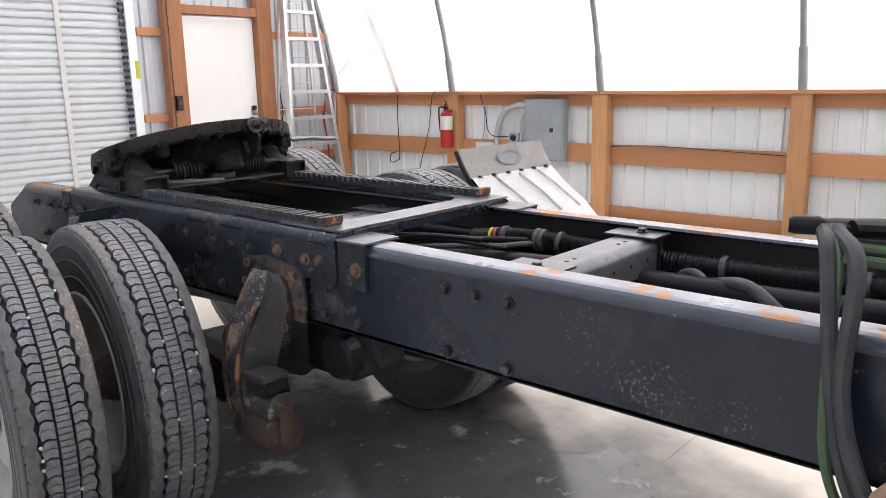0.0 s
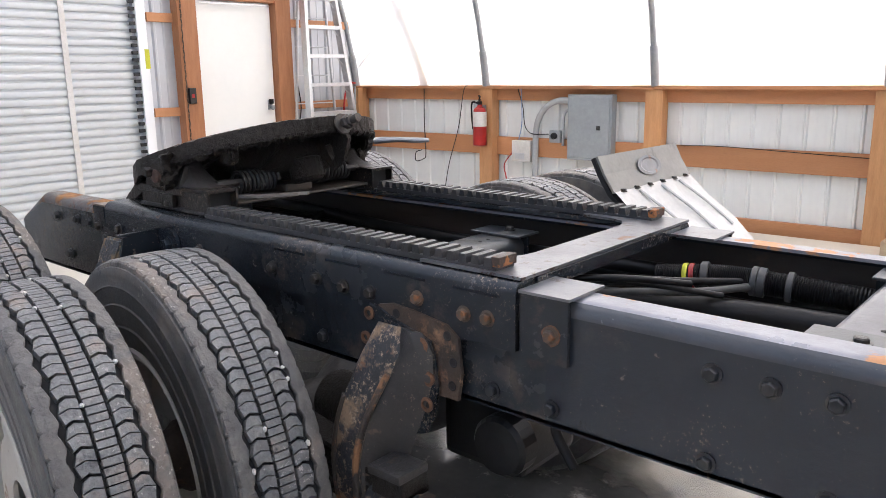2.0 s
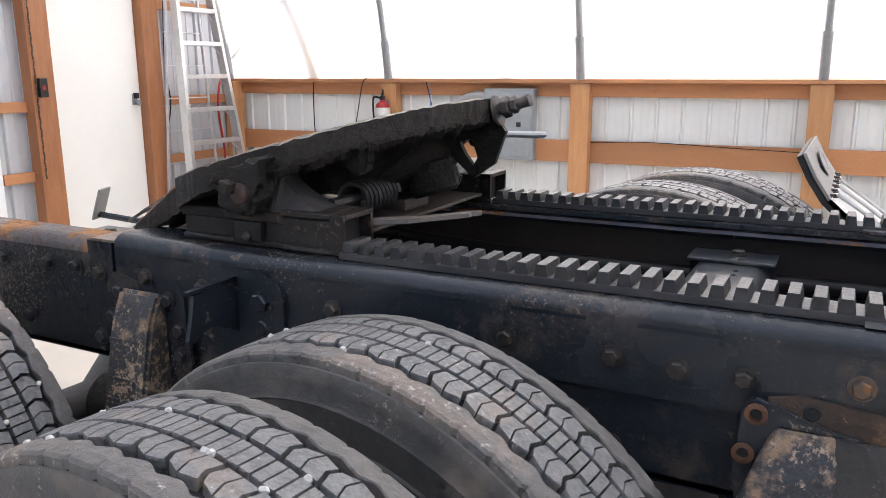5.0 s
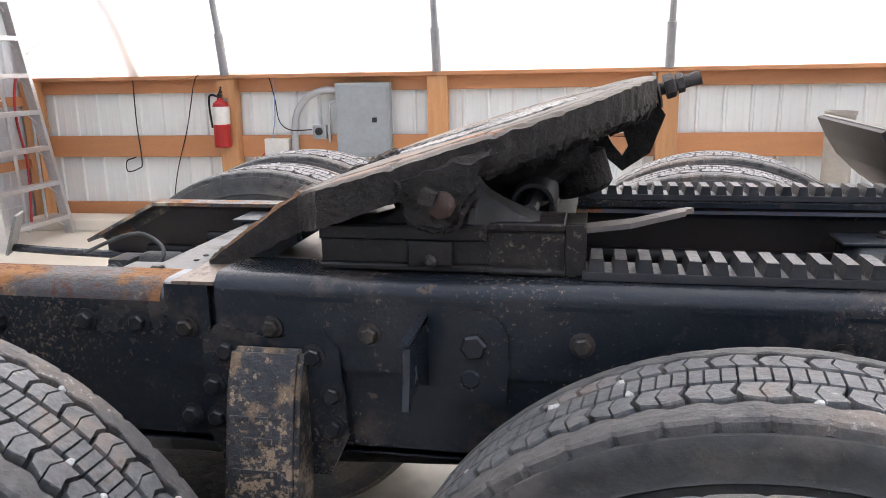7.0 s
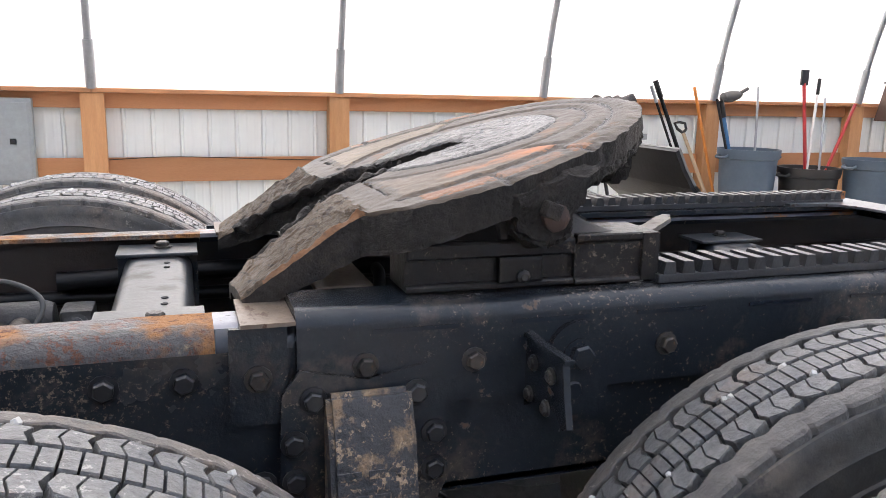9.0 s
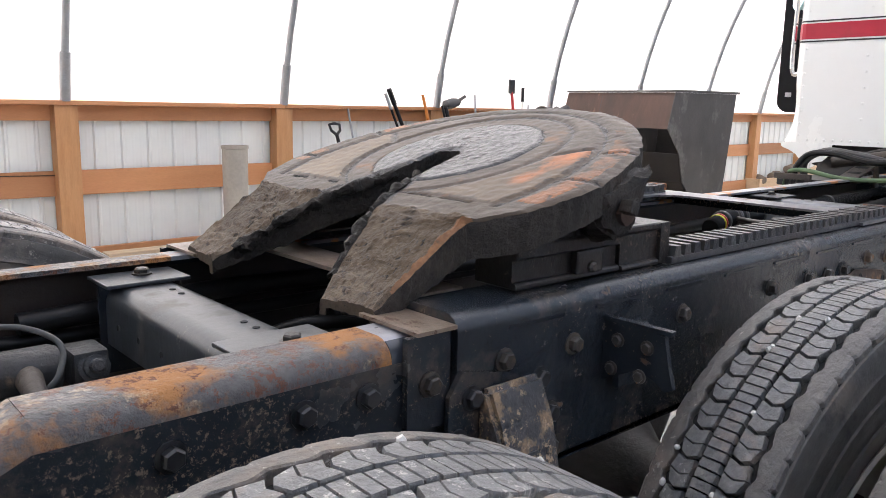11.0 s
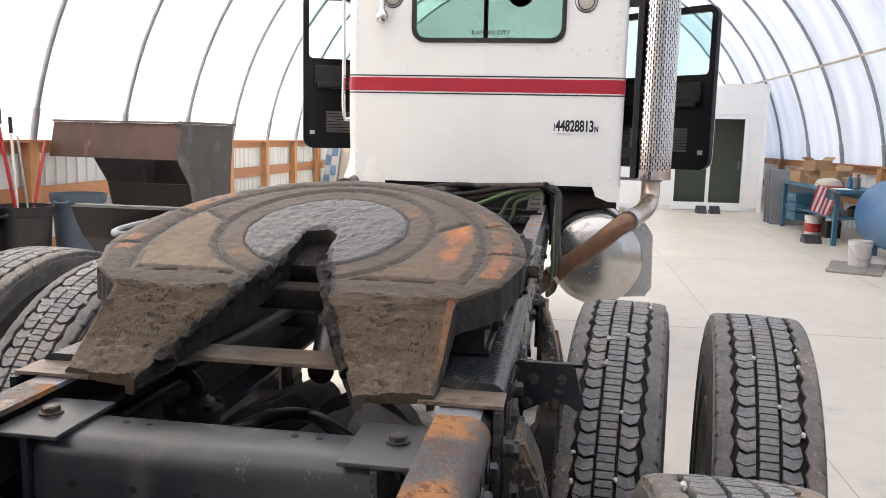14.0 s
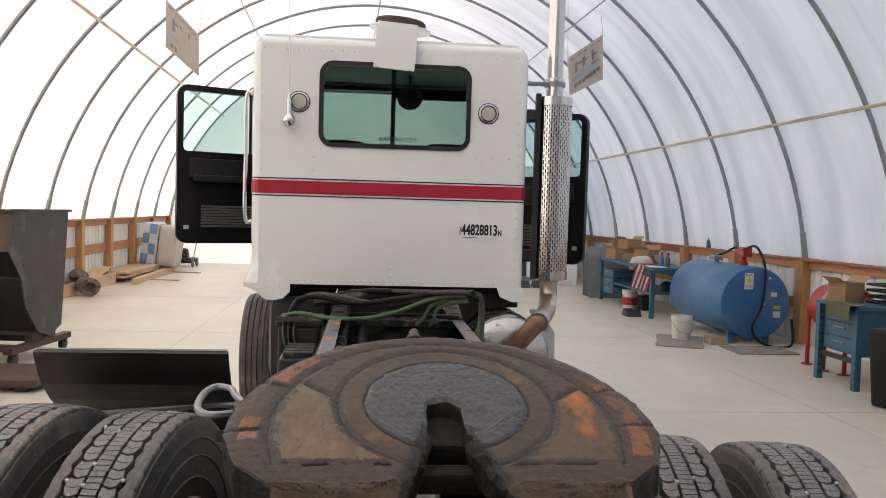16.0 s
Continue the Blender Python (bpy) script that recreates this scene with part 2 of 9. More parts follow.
                 scuff=((0.075, 0.055, 0.038), 6, 0.53, 0.22), specks=((0.04, 0.031, 0.024), 110, 0.67), spec=0.20, stretch=(0.5, 1.2, 1)),
    rusty_rim=mat("rust-orange rim", (0.38, 0.135, 0.042), 0.42, col2=(0.17, 0.088, 0.047), scale=10, bump=0.3, bscale=80, grain=0.4,
                  scuff=((0.10, 0.072, 0.05), 10, 0.55, 0.1), specks=((0.06, 0.045, 0.034), 110, 0.62), spec=0.3),
    rust_edge=mat("worn rusty edge", (0.22, 0.125, 0.070), 0.55, col2=(0.30, 0.135, 0.055), scale=14, bump=0.4, bscale=80, grain=0.4, scuff=((0.09, 0.065, 0.046), 12, 0.52, 0.12), spec=0.25),
    stand_dust=mat("dusty cast stand", (0.085, 0.078, 0.072), 0.55, col2=(0.040, 0.036, 0.034), scale=6, bump=0.35, bscale=50, grain=0.3, col3=(0.15, 0.125, 0.10), scale3=8, lo3=0.60, hi3=0.72),
    block_worn=mat("oily scuffed block", (0.012, 0.011, 0.011), 0.34, col2=(0.026, 0.021, 0.018), scale=8, bump=0.3, bscale=60, grain=0.35, col3=(0.115, 0.078, 0.052), scale3=12, lo3=0.60, hi3=0.68, rough3=0.7,
                   specks=((0.15, 0.115, 0.088), 130, 0.66), scuff=((0.040, 0.033, 0.028), 10, 0.58, 0.1), spec=0.35),
    spring_dark=mat("greasy spring wire", (0.050, 0.047, 0.045), 0.45, 0.2, col2=(0.028, 0.026, 0.025), scale=20, bump=0.2),
    lever_dust=mat("dusty lever steel", (0.23, 0.20, 0.175), 0.5, 0.2, col2=(0.16, 0.135, 0.115), scale=9, bump=0.25, col3=(0.12, 0.085, 0.06), scale3=14, lo3=0.60, hi3=0.68),
    bolt_dusty=mat("dusty threaded steel", (0.115, 0.098, 0.085), 0.5, 0.25, col2=(0.062, 0.052, 0.046), scale=24, bump=0.5, bscale=120, col3=(0.17, 0.115, 0.075), scale3=30, lo3=0.60, hi3=0.70),
    cast_tan=mat("dirt-caked casting", (0.070, 0.071, 0.076), 0.34, 0.2, col2=(0.045, 0.043, 0.043), scale=9, bump=0.7, bscale=45,
                  col3=(0.31, 0.215, 0.135), scale3=13, lo3=0.52, hi3=0.60, rough3=0.85, specks=((0.40, 0.29, 0.19), 70, 0.58), scuff=((0.022, 0.022, 0.024), 18, 0.58, 0.06)),
    bolt_old=mat("old bolt heads", (0.10, 0.085, 0.075), 0.45, 0.3, col2=(0.16, 0.10, 0.06), scale=40, bump=0.3, col3=(0.28, 0.12, 0.05), scale3=40, lo3=0.55, hi3=0.62),
    rod_steel=mat("dusty tan rod", (0.105, 0.088, 0.073), 0.48, 0.2, col2=(0.052, 0.046, 0.042), scale=8, bump=0.35, col3=(0.21, 0.165, 0.12), scale3=12, lo3=0.58, hi3=0.70, spec=0.3),
    grime=mat("greasy black grime", (0.022, 0.019, 0.0165), 0.44, col2=(0.042, 0.035, 0.029), scale=12, bump=1.0, bscale=85, rvar=0.2, grain=0.4,
              col3=(0.060, 0.046, 0.036), scale3=9, lo3=0.60, hi3=0.76, spec=0.18),
    plate_dark=mat("dark satin crossmember paint", (0.022, 0.027, 0.032), 0.30, 0.0, col2=(0.036, 0.041, 0.046), scale=3, bump=0.08, spec=0.65,
                   col3=(0.095, 0.082, 0.068), scale3=7, lo3=0.58, hi3=0.76, rough3=0.65, specks=((0.22, 0.20, 0.18), 90, 0.69), stretch=(1, 1, 0.35)),
    valve=mat("dusty cast valve", (0.060, 0.060, 0.061), 0.45, 0.2, col2=(0.022, 0.021, 0.021), scale=12, bump=0.45, col3=(0.17, 0.125, 0.085), scale3=12, lo3=0.60, hi3=0.70),
    cast_worn=mat("worn painted casting", (0.022, 0.026, 0.033), 0.34, col2=(0.055, 0.055, 0.058), scale=6, bump=0.5, bscale=45,
                  col3=(0.29, 0.20, 0.13), scale3=11, lo3=0.50, hi3=0.58, rough3=0.85, specks=((0.36, 0.27, 0.19), 110, 0.60), scuff=((0.24, 0.105, 0.052), 9, 0.63, 0.05), spec=0.45),
    hanger_side=mat("dusty dark casting", (0.030, 0.029, 0.030), 0.42, col2=(0.065, 0.058, 0.052), scale=7, bump=0.4, bscale=45, col3=(0.14, 0.105, 0.078), scale3=16, lo3=0.60, hi3=0.68, specks=((0.20, 0.155, 0.12), 120, 0.655)),
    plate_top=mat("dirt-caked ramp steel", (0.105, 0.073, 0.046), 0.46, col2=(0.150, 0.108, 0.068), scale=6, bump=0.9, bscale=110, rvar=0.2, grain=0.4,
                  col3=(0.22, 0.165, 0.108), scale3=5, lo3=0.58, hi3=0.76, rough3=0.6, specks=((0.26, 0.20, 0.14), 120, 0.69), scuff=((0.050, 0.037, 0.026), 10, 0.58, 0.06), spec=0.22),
    ramp_tip=mat("pale scuffed ramp tip", (0.215, 0.158, 0.105), 0.45, col2=(0.125, 0.092, 0.063), scale=8, bump=0.9, bscale=90, rvar=0.2, grain=0.4,
                 col3=(0.29, 0.235, 0.17), scale3=9, lo3=0.58, hi3=0.72, specks=((0.045, 0.036, 0.029), 120, 0.63), spec=0.26),
    land=mat("rust-stained land", (0.175, 0.116, 0.066), 0.40, 0.0, col2=(0.105, 0.074, 0.048), scale=5, bump=0.10, bscale=80, grain=0.3,
             col3=(0.52, 0.170, 0.048), scale3=5.0, lo3=0.56, hi3=0.70, rough3=0.45, specks=((0.045, 0.036, 0.028), 110, 0.66), scuff=((0.076, 0.056, 0.041), 8, 0.55, 0.18), spec=0.20, stretch=(0.6, 1.2, 1)),
    land_edge=mat("worn plate rim", (0.116, 0.082, 0.052), 0.40, 0.0, col2=(0.070, 0.053, 0.039), scale=8, bump=0.14, bscale=80, grain=0.33,
                  col3=(0.24, 0.122, 0.058), scale3=8.0, lo3=0.58, hi3=0.74, rough3=0.5, specks=((0.04, 0.031, 0.026), 110, 0.64), scuff=((0.052, 0.040, 0.030), 10, 0.54, 0.14), spec=0.20),
    grease=mat("grey grease", (0.036, 0.035, 0.037), 0.25, col2=(0.026, 0.025, 0.027), scale=9, bump=0.32, bscale=30, rvar=0.10, grain=0.22, specks=((0.006, 0.006, 0.007), 55, 0.62), spec=0.50),
    flap_grey=mat("dusty rubber flap", (0.33, 0.315, 0.285), 0.55, col2=(0.25, 0.24, 0.22), scale=6, bump=0.1, scuff=((0.16, 0.15, 0.14), 8, 0.60, 0.1)),
    wrinkled=mat("white painted steel", (0.70, 0.69, 0.66), 0.4, col2=(0.55, 0.53, 0.50), scale=5),
    flange_rust=mat("rust-eaten rail top", (0.150, 0.142, 0.138), 0.34, 0.15, col2=(0.075, 0.075, 0.080), scale=7, bump=0.7, bscale=70, grain=0.4,
                    col3=(0.36, 0.165, 0.055), scale3=7, lo3=0.50, hi3=0.60, rough3=0.75, specks=((0.13, 0.05, 0.028), 90, 0.60), scuff=((0.56, 0.45, 0.30), 6, 0.56, 0.08)),
    # damp oil stain, its colour deepened for the shade under the truck
    stain=mat("damp oily concrete with truck shade", (0.058, 0.060, 0.060), 0.16, col2=(0.125, 0.126, 0.122), scale=2.5, rvar=0.12, col3=(0.30, 0.29, 0.27), scale3=2.2, lo3=0.60, hi3=0.68, rough3=0.35, scuff=((0.24, 0.23, 0.21), 9, 0.60, 0.05)),
    flag_cloth=mat("red flag cloth", (0.50, 0.045, 0.055), 0.8, col2=(0.40, 0.035, 0.045), scale=9),
    rusty=mat("rusty casting", (0.11, 0.066, 0.042), 0.7, col2=(0.04, 0.031, 0.026), scale=7, bump=0.7, bscale=50, grain=0.3,
              col3=(0.28, 0.155, 0.085), scale3=10, lo3=0.60, hi3=0.70, specks=((0.32, 0.2, 0.12), 60, 0.66)),
    bolt=mat("bolt heads", (0.030, 0.029, 0.029), 0.36, 0.3, col2=(0.075, 0.062, 0.050), scale=40, bump=0.3, col3=(0.24, 0.12, 0.05), scale3=40, lo3=0.62, hi3=0.68, vary=0.4),
    bolt_rust=mat("rusted bolt heads", (0.24, 0.10, 0.045), 0.7, col2=(0.10, 0.055, 0.033), scale=35, bump=0.4, grain=0.4, vary=0.25),
    rubber=mat("tyre rubber", (0.075, 0.074, 0.073), 0.45, col2=(0.125, 0.116, 0.105), scale=5, bump=0.25, bscale=80, grain=0.35,
               col3=(0.20, 0.165, 0.135), scale3=4, lo3=0.54, hi3=0.70, rough3=0.85, specks=((0.30, 0.27, 0.24), 130, 0.665), scuff=((0.035, 0.035, 0.037), 9, 0.57, 0.1)),
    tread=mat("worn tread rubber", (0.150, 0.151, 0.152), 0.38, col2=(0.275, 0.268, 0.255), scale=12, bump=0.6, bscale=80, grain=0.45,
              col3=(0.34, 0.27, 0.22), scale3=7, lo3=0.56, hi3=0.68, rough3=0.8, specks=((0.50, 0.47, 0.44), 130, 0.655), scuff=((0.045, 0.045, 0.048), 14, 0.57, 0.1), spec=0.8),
    # near-black for groove, hole and slot bottoms: their shade put into the colour
    recess_shade=mat("shade in grooves and holes", (0.012, 0.012, 0.012), 0.8, col2=(0.02, 0.02, 0.02)),
    rim=mat("dirty white wheel paint", (0.55, 0.53, 0.48), 0.5, col2=(0.40, 0.37, 0.32), scale=4, col3=(0.16, 0.09, 0.05), scale3=8, lo3=0.62, hi3=0.72),
    white_cab=mat("white cab paint", (0.87, 0.875, 0.845), 0.24, col2=(0.86, 0.865, 0.835), scale=1.0, coat=0.3, grain=0.02, specks=((0.35, 0.3, 0.25), 30, 0.74)),
    red_stripe=mat("red stripe paint", (0.50, 0.018, 0.045), 0.3, col2=(0.42, 0.014, 0.035), scale=2),
    black_trim=mat("black trim", (0.010, 0.010, 0.011), 0.38, col2=(0.02, 0.02, 0.02), scale=6),
    black_vinyl=mat("black door vinyl", (0.005, 0.005, 0.007), 0.34, col2=(0.010, 0.010, 0.012), scale=4, bump=0.05, spec=0.25),
    chrome=mat("chrome", (0.80, 0.79, 0.77), 0.13, 1.0, col2=(0.70, 0.69, 0.66), scale=8, rvar=0.06),
    alu=mat("aluminium", (0.70, 0.71, 0.72), 0.33, 0.85, col2=(0.60, 0.61, 0.62), scale=4),
    alu_tank=mat("polished tank aluminium", (0.66, 0.65, 0.62), 0.22, 0.9, col2=(0.52, 0.50, 0.47), scale=3, col3=(0.35, 0.3, 0.24), scale3=6, lo3=0.62, hi3=0.8),
    hot_steel=mat("heat-stained exhaust steel", (0.66, 0.57, 0.47), 0.30, 0.85, col2=(0.46, 0.34, 0.25), scale=6, col3=(0.30, 0.20, 0.14), scale3=5, lo3=0.62, hi3=0.8),
    flex_steel=mat("rusted flexible pipe", (0.33, 0.195, 0.125), 0.42, 0.45, col2=(0.20, 0.115, 0.075), scale=12),
    greyglass=glass("dim grey glass", (0.52, 0.60, 0.57)),
    cabglass=glass("dark teal cab glass", (0.42, 0.56, 0.53)),
    tealglass=glass("teal tinted glass", (0.55, 0.78, 0.76)),
    lens=mat("clear lamp lens", (0.62, 0.60, 0.50), 0.25, col2=(0.5, 0.48, 0.40), scale=25),
    hose_black=mat("black hose rubber", (0.007, 0.007, 0.008), 0.36, col2=(0.016, 0.015, 0.0145), scale=10, bump=0.1, spec=0.22),
    hose_grey=mat("dusty hose rubber", (0.085, 0.083, 0.08), 0.6, col2=(0.05, 0.05, 0.05), scale=14, bump=0.1),
    hose_green=mat("green air hose", (0.12, 0.20, 0.09), 0.55, col2=(0.08, 0.12, 0.065), scale=18),
    box_grey=mat("grey enamel", (0.33, 0.36, 0.37), 0.42, col2=(0.28, 0.30, 0.31), scale=3),
    conduit=mat("grey conduit", (0.45, 0.46, 0.46), 0.5, col2=(0.38, 0.39, 0.39)),
    red=mat("red enamel", (0.42, 0.018, 0.016), 0.32, col2=(0.33, 0.014, 0.012), scale=4),
    blue=mat("blue enamel", (0.032, 0.155, 0.345), 0.36, col2=(0.026, 0.115, 0.26), scale=2.2, bump=0.05, col3=(0.20, 0.27, 0.33), scale3=1.8, lo3=0.52, hi3=0.80, scuff=((0.08, 0.09, 0.10), 9, 0.66, 0.08)),
    bench_blue=mat("bench blue paint", (0.035, 0.14, 0.22), 0.5, col2=(0.025, 0.10, 0.16), scale=3, col3=(0.12, 0.08, 0.05), scale3=7, lo3=0.64, hi3=0.72),
    bin_blue=mat("blue-grey bin plastic", (0.085, 0.12, 0.16), 0.5, col2=(0.065, 0.09, 0.12)),
    bin_black=mat("black bin plastic", (0.014, 0.014, 0.015), 0.45, col2=(0.03, 0.03, 0.03)),
    bucket_steel=mat("weathered bucket steel", (0.045, 0.042, 0.040), 0.42, 0.2, col2=(0.085, 0.079, 0.074), scale=3, bump=0.2, scuff=((0.19, 0.18, 0.168), 2.6, 0.55, 0.16), stretch=(1, 1, 0.5), col3=(0.13, 0.075, 0.045), scale3=4, lo3=0.62, hi3=0.72),
    bucket_rust=mat("rusted bucket steel", (0.115, 0.060, 0.043), 0.6, 0.1, col2=(0.060, 0.042, 0.036), scale=3, bump=0.2, stretch=(1, 1, 0.3),
                    col3=(0.34, 0.20, 0.125), scale3=5, lo3=0.62, hi3=0.72),
    cardboard=mat("cardboard", (0.42, 0.27, 0.15), 0.8, col2=(0.34, 0.21, 0.12), scale=3, vary=0.2),
    pail=mat("white pail plastic", (0.74, 0.73, 0.70), 0.4, col2=(0.60, 0.58, 0.53), scale=5),
    clay=mat("grey fibre tube", (0.42, 0.39, 0.34), 0.8, col2=(0.33, 0.30, 0.26), scale=4, bump=0.2),
    yellow=mat("yellow tag", (0.62, 0.62, 0.03), 0.5),
    ink=mat("black ink", (0.02, 0.02, 0.022), 0.6),
    orange=mat("orange handle", (0.60, 0.20, 0.03), 0.45),
    blue_cloth=mat("blue quilt cloth", (0.10, 0.22, 0.44), 0.85, col2=(0.22, 0.34, 0.52), scale=7, amount=0.2),
    grey_cloth=mat("dirty cream padding", (0.60, 0.56, 0.48), 0.9, col2=(0.50, 0.46, 0.40), scale=4, bump=0.3),
    white_cloth=mat("white quilt cloth", (0.66, 0.67, 0.68), 0.9, col2=(0.55, 0.57, 0.60), scale=6),
    olive_cloth=mat("olive cloth", (0.13, 0.135, 0.075), 0.9, col2=(0.095, 0.10, 0.055), scale=9, bump=0.2),
    dusty_cast=mat("dusty cast iron", (0.27, 0.215, 0.165), 0.8, col2=(0.16, 0.12, 0.09), scale=6, bump=0.5, col3=(0.10, 0.065, 0.045), scale3=8, lo3=0.58, hi3=0.68),
    grille=mat("grey ribbed vinyl", (0.14, 0.14, 0.142), 0.4, col2=(0.11, 0.11, 0.112), scale=5),
    faded_ink=mat("faded brown print", (0.24, 0.195, 0.16), 0.7, col2=(0.36, 0.30, 0.25), scale=8),
    pale_blue=mat("faded blue print", (0.28, 0.45, 0.58), 0.6, col2=(0.40, 0.50, 0.56), scale=6),
    print_red=mat("faded red print", (0.50, 0.22, 0.14), 0.6, col2=(0.45, 0.26, 0.19), scale=8),
    new_wood=mat("pale lumber", (0.64, 0.47, 0.30), 0.7, col2=(0.55, 0.39, 0.24), scale=3, stretch=(1, 7, 7), bump=0.15, vary=0.12),
    sign=mat("weathered sign board", (0.60, 0.51, 0.42), 0.6, col2=(0.52, 0.44, 0.36), scale=2.5, col3=(0.40, 0.33, 0.27), scale3=3.0, lo3=0.58, hi3=0.75),
)


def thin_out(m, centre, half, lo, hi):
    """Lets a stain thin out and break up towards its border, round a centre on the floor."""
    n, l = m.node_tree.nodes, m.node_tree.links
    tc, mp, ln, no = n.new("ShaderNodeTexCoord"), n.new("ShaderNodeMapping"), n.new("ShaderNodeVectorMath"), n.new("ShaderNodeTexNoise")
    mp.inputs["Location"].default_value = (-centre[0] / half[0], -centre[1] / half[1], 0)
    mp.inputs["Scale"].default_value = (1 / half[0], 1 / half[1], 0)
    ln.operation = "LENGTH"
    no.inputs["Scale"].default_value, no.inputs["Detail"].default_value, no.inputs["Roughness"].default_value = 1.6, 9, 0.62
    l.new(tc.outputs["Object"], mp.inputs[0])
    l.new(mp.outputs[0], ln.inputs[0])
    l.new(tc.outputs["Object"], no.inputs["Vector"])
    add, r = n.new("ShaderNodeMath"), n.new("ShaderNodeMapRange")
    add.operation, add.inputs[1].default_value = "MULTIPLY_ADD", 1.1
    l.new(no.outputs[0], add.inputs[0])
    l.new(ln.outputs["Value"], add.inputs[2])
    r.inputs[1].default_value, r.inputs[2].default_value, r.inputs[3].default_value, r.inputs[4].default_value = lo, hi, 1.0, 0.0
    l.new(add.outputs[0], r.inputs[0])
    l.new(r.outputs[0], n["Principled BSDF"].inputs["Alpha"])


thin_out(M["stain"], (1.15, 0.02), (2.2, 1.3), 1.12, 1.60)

# ---- shapes ----
def part(name, bm, material, parent=None, label="", smooth=False, m=None):
    """Links a bmesh as one mesh object, as a part of parent."""
    me = bpy.data.meshes.new(name)
    bmesh.ops.recalc_face_normals(bm, faces=bm.faces)
    bm.to_mesh(me)
    bm.free()
    if smooth:
        me.shade_smooth()
        me.set_sharp_from_angle(angle=radians(38))
    me.materials.append(M[material])
    ob = new(name, me)
    if parent:
        ob.parent = parent
    if m is not None:
        ob.matrix_basis = m
    return tagged(ob, label)


def thing(name, label, category, m=None, group="", kind=""):
    ob = new(name)
    ob.empty_display_size = 0.1
    if m is not None:
        ob.matrix_basis = m
    return tagged(ob, label, category, group, kind)


def box(bm, x0, x1, y0, y1, z0, z1, bevel=0.0, m=None):
    vs = [bm.verts.new((x, y, z)) for x in (x0, x1) for y in (y0, y1) for z in (z0, z1)]
    fs = [bm.faces.new([vs[i] for i in f]) for f in ((0, 1, 3, 2), (4, 6, 7, 5), (0, 4, 5, 1), (2, 3, 7, 6), (0, 2, 6, 4), (1, 5, 7, 3))]
    if bevel:
        es = list({e for f in fs for e in f.edges})
        r = bmesh.ops.bevel(bm, geom=es, offset=bevel, segments=2, affect="EDGES", profile=0.6)
        vs = list({v for f in r["faces"] for v in f.verts} | {v for v in vs if v.is_valid})
    if m is not None:
        bmesh.ops.transform(bm, matrix=m, verts=[v for v in vs if v.is_valid])
    return vs


def boxes(*specs, bevel=0.0):
    bm = bmesh.new()
    for s in specs:
        box(bm, *s, bevel=bevel)
    return bm


def prism(bm, outline, a, b, axis="y", m=None):
    """A flat outline of (u, v) drawn out from a to b along an axis: x: (y, z); y: (x, z); z: (x, y)."""
    put = {"x": lambda u, v, w: (w, u, v), "y": lambda u, v, w: (u, w, v), "z": lambda u, v, w: (u, v, w)}[axis]
    lo = [bm.verts.new(put(u, v, a)) for u, v in outline]
    hi = [bm.verts.new(put(u, v, b)) for u, v in outline]
    bm.faces.new(lo)
    bm.faces.new(hi[::-1])
    for i in range(len(lo)):
        j = (i + 1) % len(lo)
        bm.faces.new((lo[i], hi[i], hi[j], lo[j]))
    if m is not None:
        bmesh.ops.transform(bm, matrix=m, verts=lo + hi)
    return lo + hi


def loop_bridge(bm, a, b, close=True):
    k = len(a)
    for i in range(k if close else k - 1):
        j = (i + 1) % k
        bm.faces.new((a[i], a[j], b[j], b[i]))


def tube(bm, pts, r, n=8, caps=True, taper=None):
    """A round tube along points."""
    pts = [Vector(p) for p in pts]
    rings, side = [], None
    for i, p in enumerate(pts):
        d = (pts[min(i + 1, len(pts) - 1)] - pts[max(i - 1, 0)]).normalized()
        if side is None:
            side = d.orthogonal().normalized()
        side = (side - d * side.dot(d)).normalized()
        up = d.cross(side)
        rad = r if taper is None else taper[i]
        rings.append([bm.verts.new(p + (side * math.cos(2 * math.pi * k / n) + up * math.sin(2 * math.pi * k / n)) * rad) for k in range(n)])
    for a, b in zip(rings, rings[1:]):
        loop_bridge(bm, a, b)
    if caps:
        bm.faces.new(rings[0][::-1])
        bm.faces.new(rings[-1])
    return [v for ring in rings for v in ring]


def smooth_path(pts, steps=8):
    """Points on a Catmull-Rom curve through pts."""
    p = [Vector(q) for q in pts]
    p = [2 * p[0] - p[1], *p, 2 * p[-1] - p[-2]]
    out = []
    for i in range(1, len(p) - 2):
        for s in range(steps):
            t = s / steps
            out.append(0.5 * (2 * p[i] + (p[i + 1] - p[i - 1]) * t + (2 * p[i - 1] - 5 * p[i] + 4 * p[i + 1] - p[i + 2]) * t * t
                              + (3 * p[i] - p[i - 1] - 3 * p[i + 1] + p[i + 2]) * t ** 3))
    out.append(p[-2])
    return out


def lathe(bm, profile, n=32, axis="z", m=None, closed=False):
    """Turns a profile of (radius, height) round an axis."""
    put = {"z": lambda c, s, h: (c, s, h), "y": lambda c, s, h: (c, h, s), "x": lambda c, s, h: (h, c, s)}[axis]
    rings = [[bm.verts.new(put(r * math.cos(2 * math.pi * k / n), r * math.sin(2 * math.pi * k / n), h)) for k in range(n)] for r, h in profile]
    for a, b in zip(rings, rings[1:]):
        loop_bridge(bm, a, b)
    if closed:
        loop_bridge(bm, rings[-1], rings[0])
    else:
        bm.faces.new(rings[0][::-1])
        bm.faces.new(rings[-1])
    vs = [v for ring in rings for v in ring]
    if m is not None:
        bmesh.ops.transform(bm, matrix=m, verts=vs)
    return vs


def hexbolt(bm, x, y, z, r=0.016, h=0.012, way="-y", washer=True):
    """A hexagon bolt head on its washer, standing out of a face."""
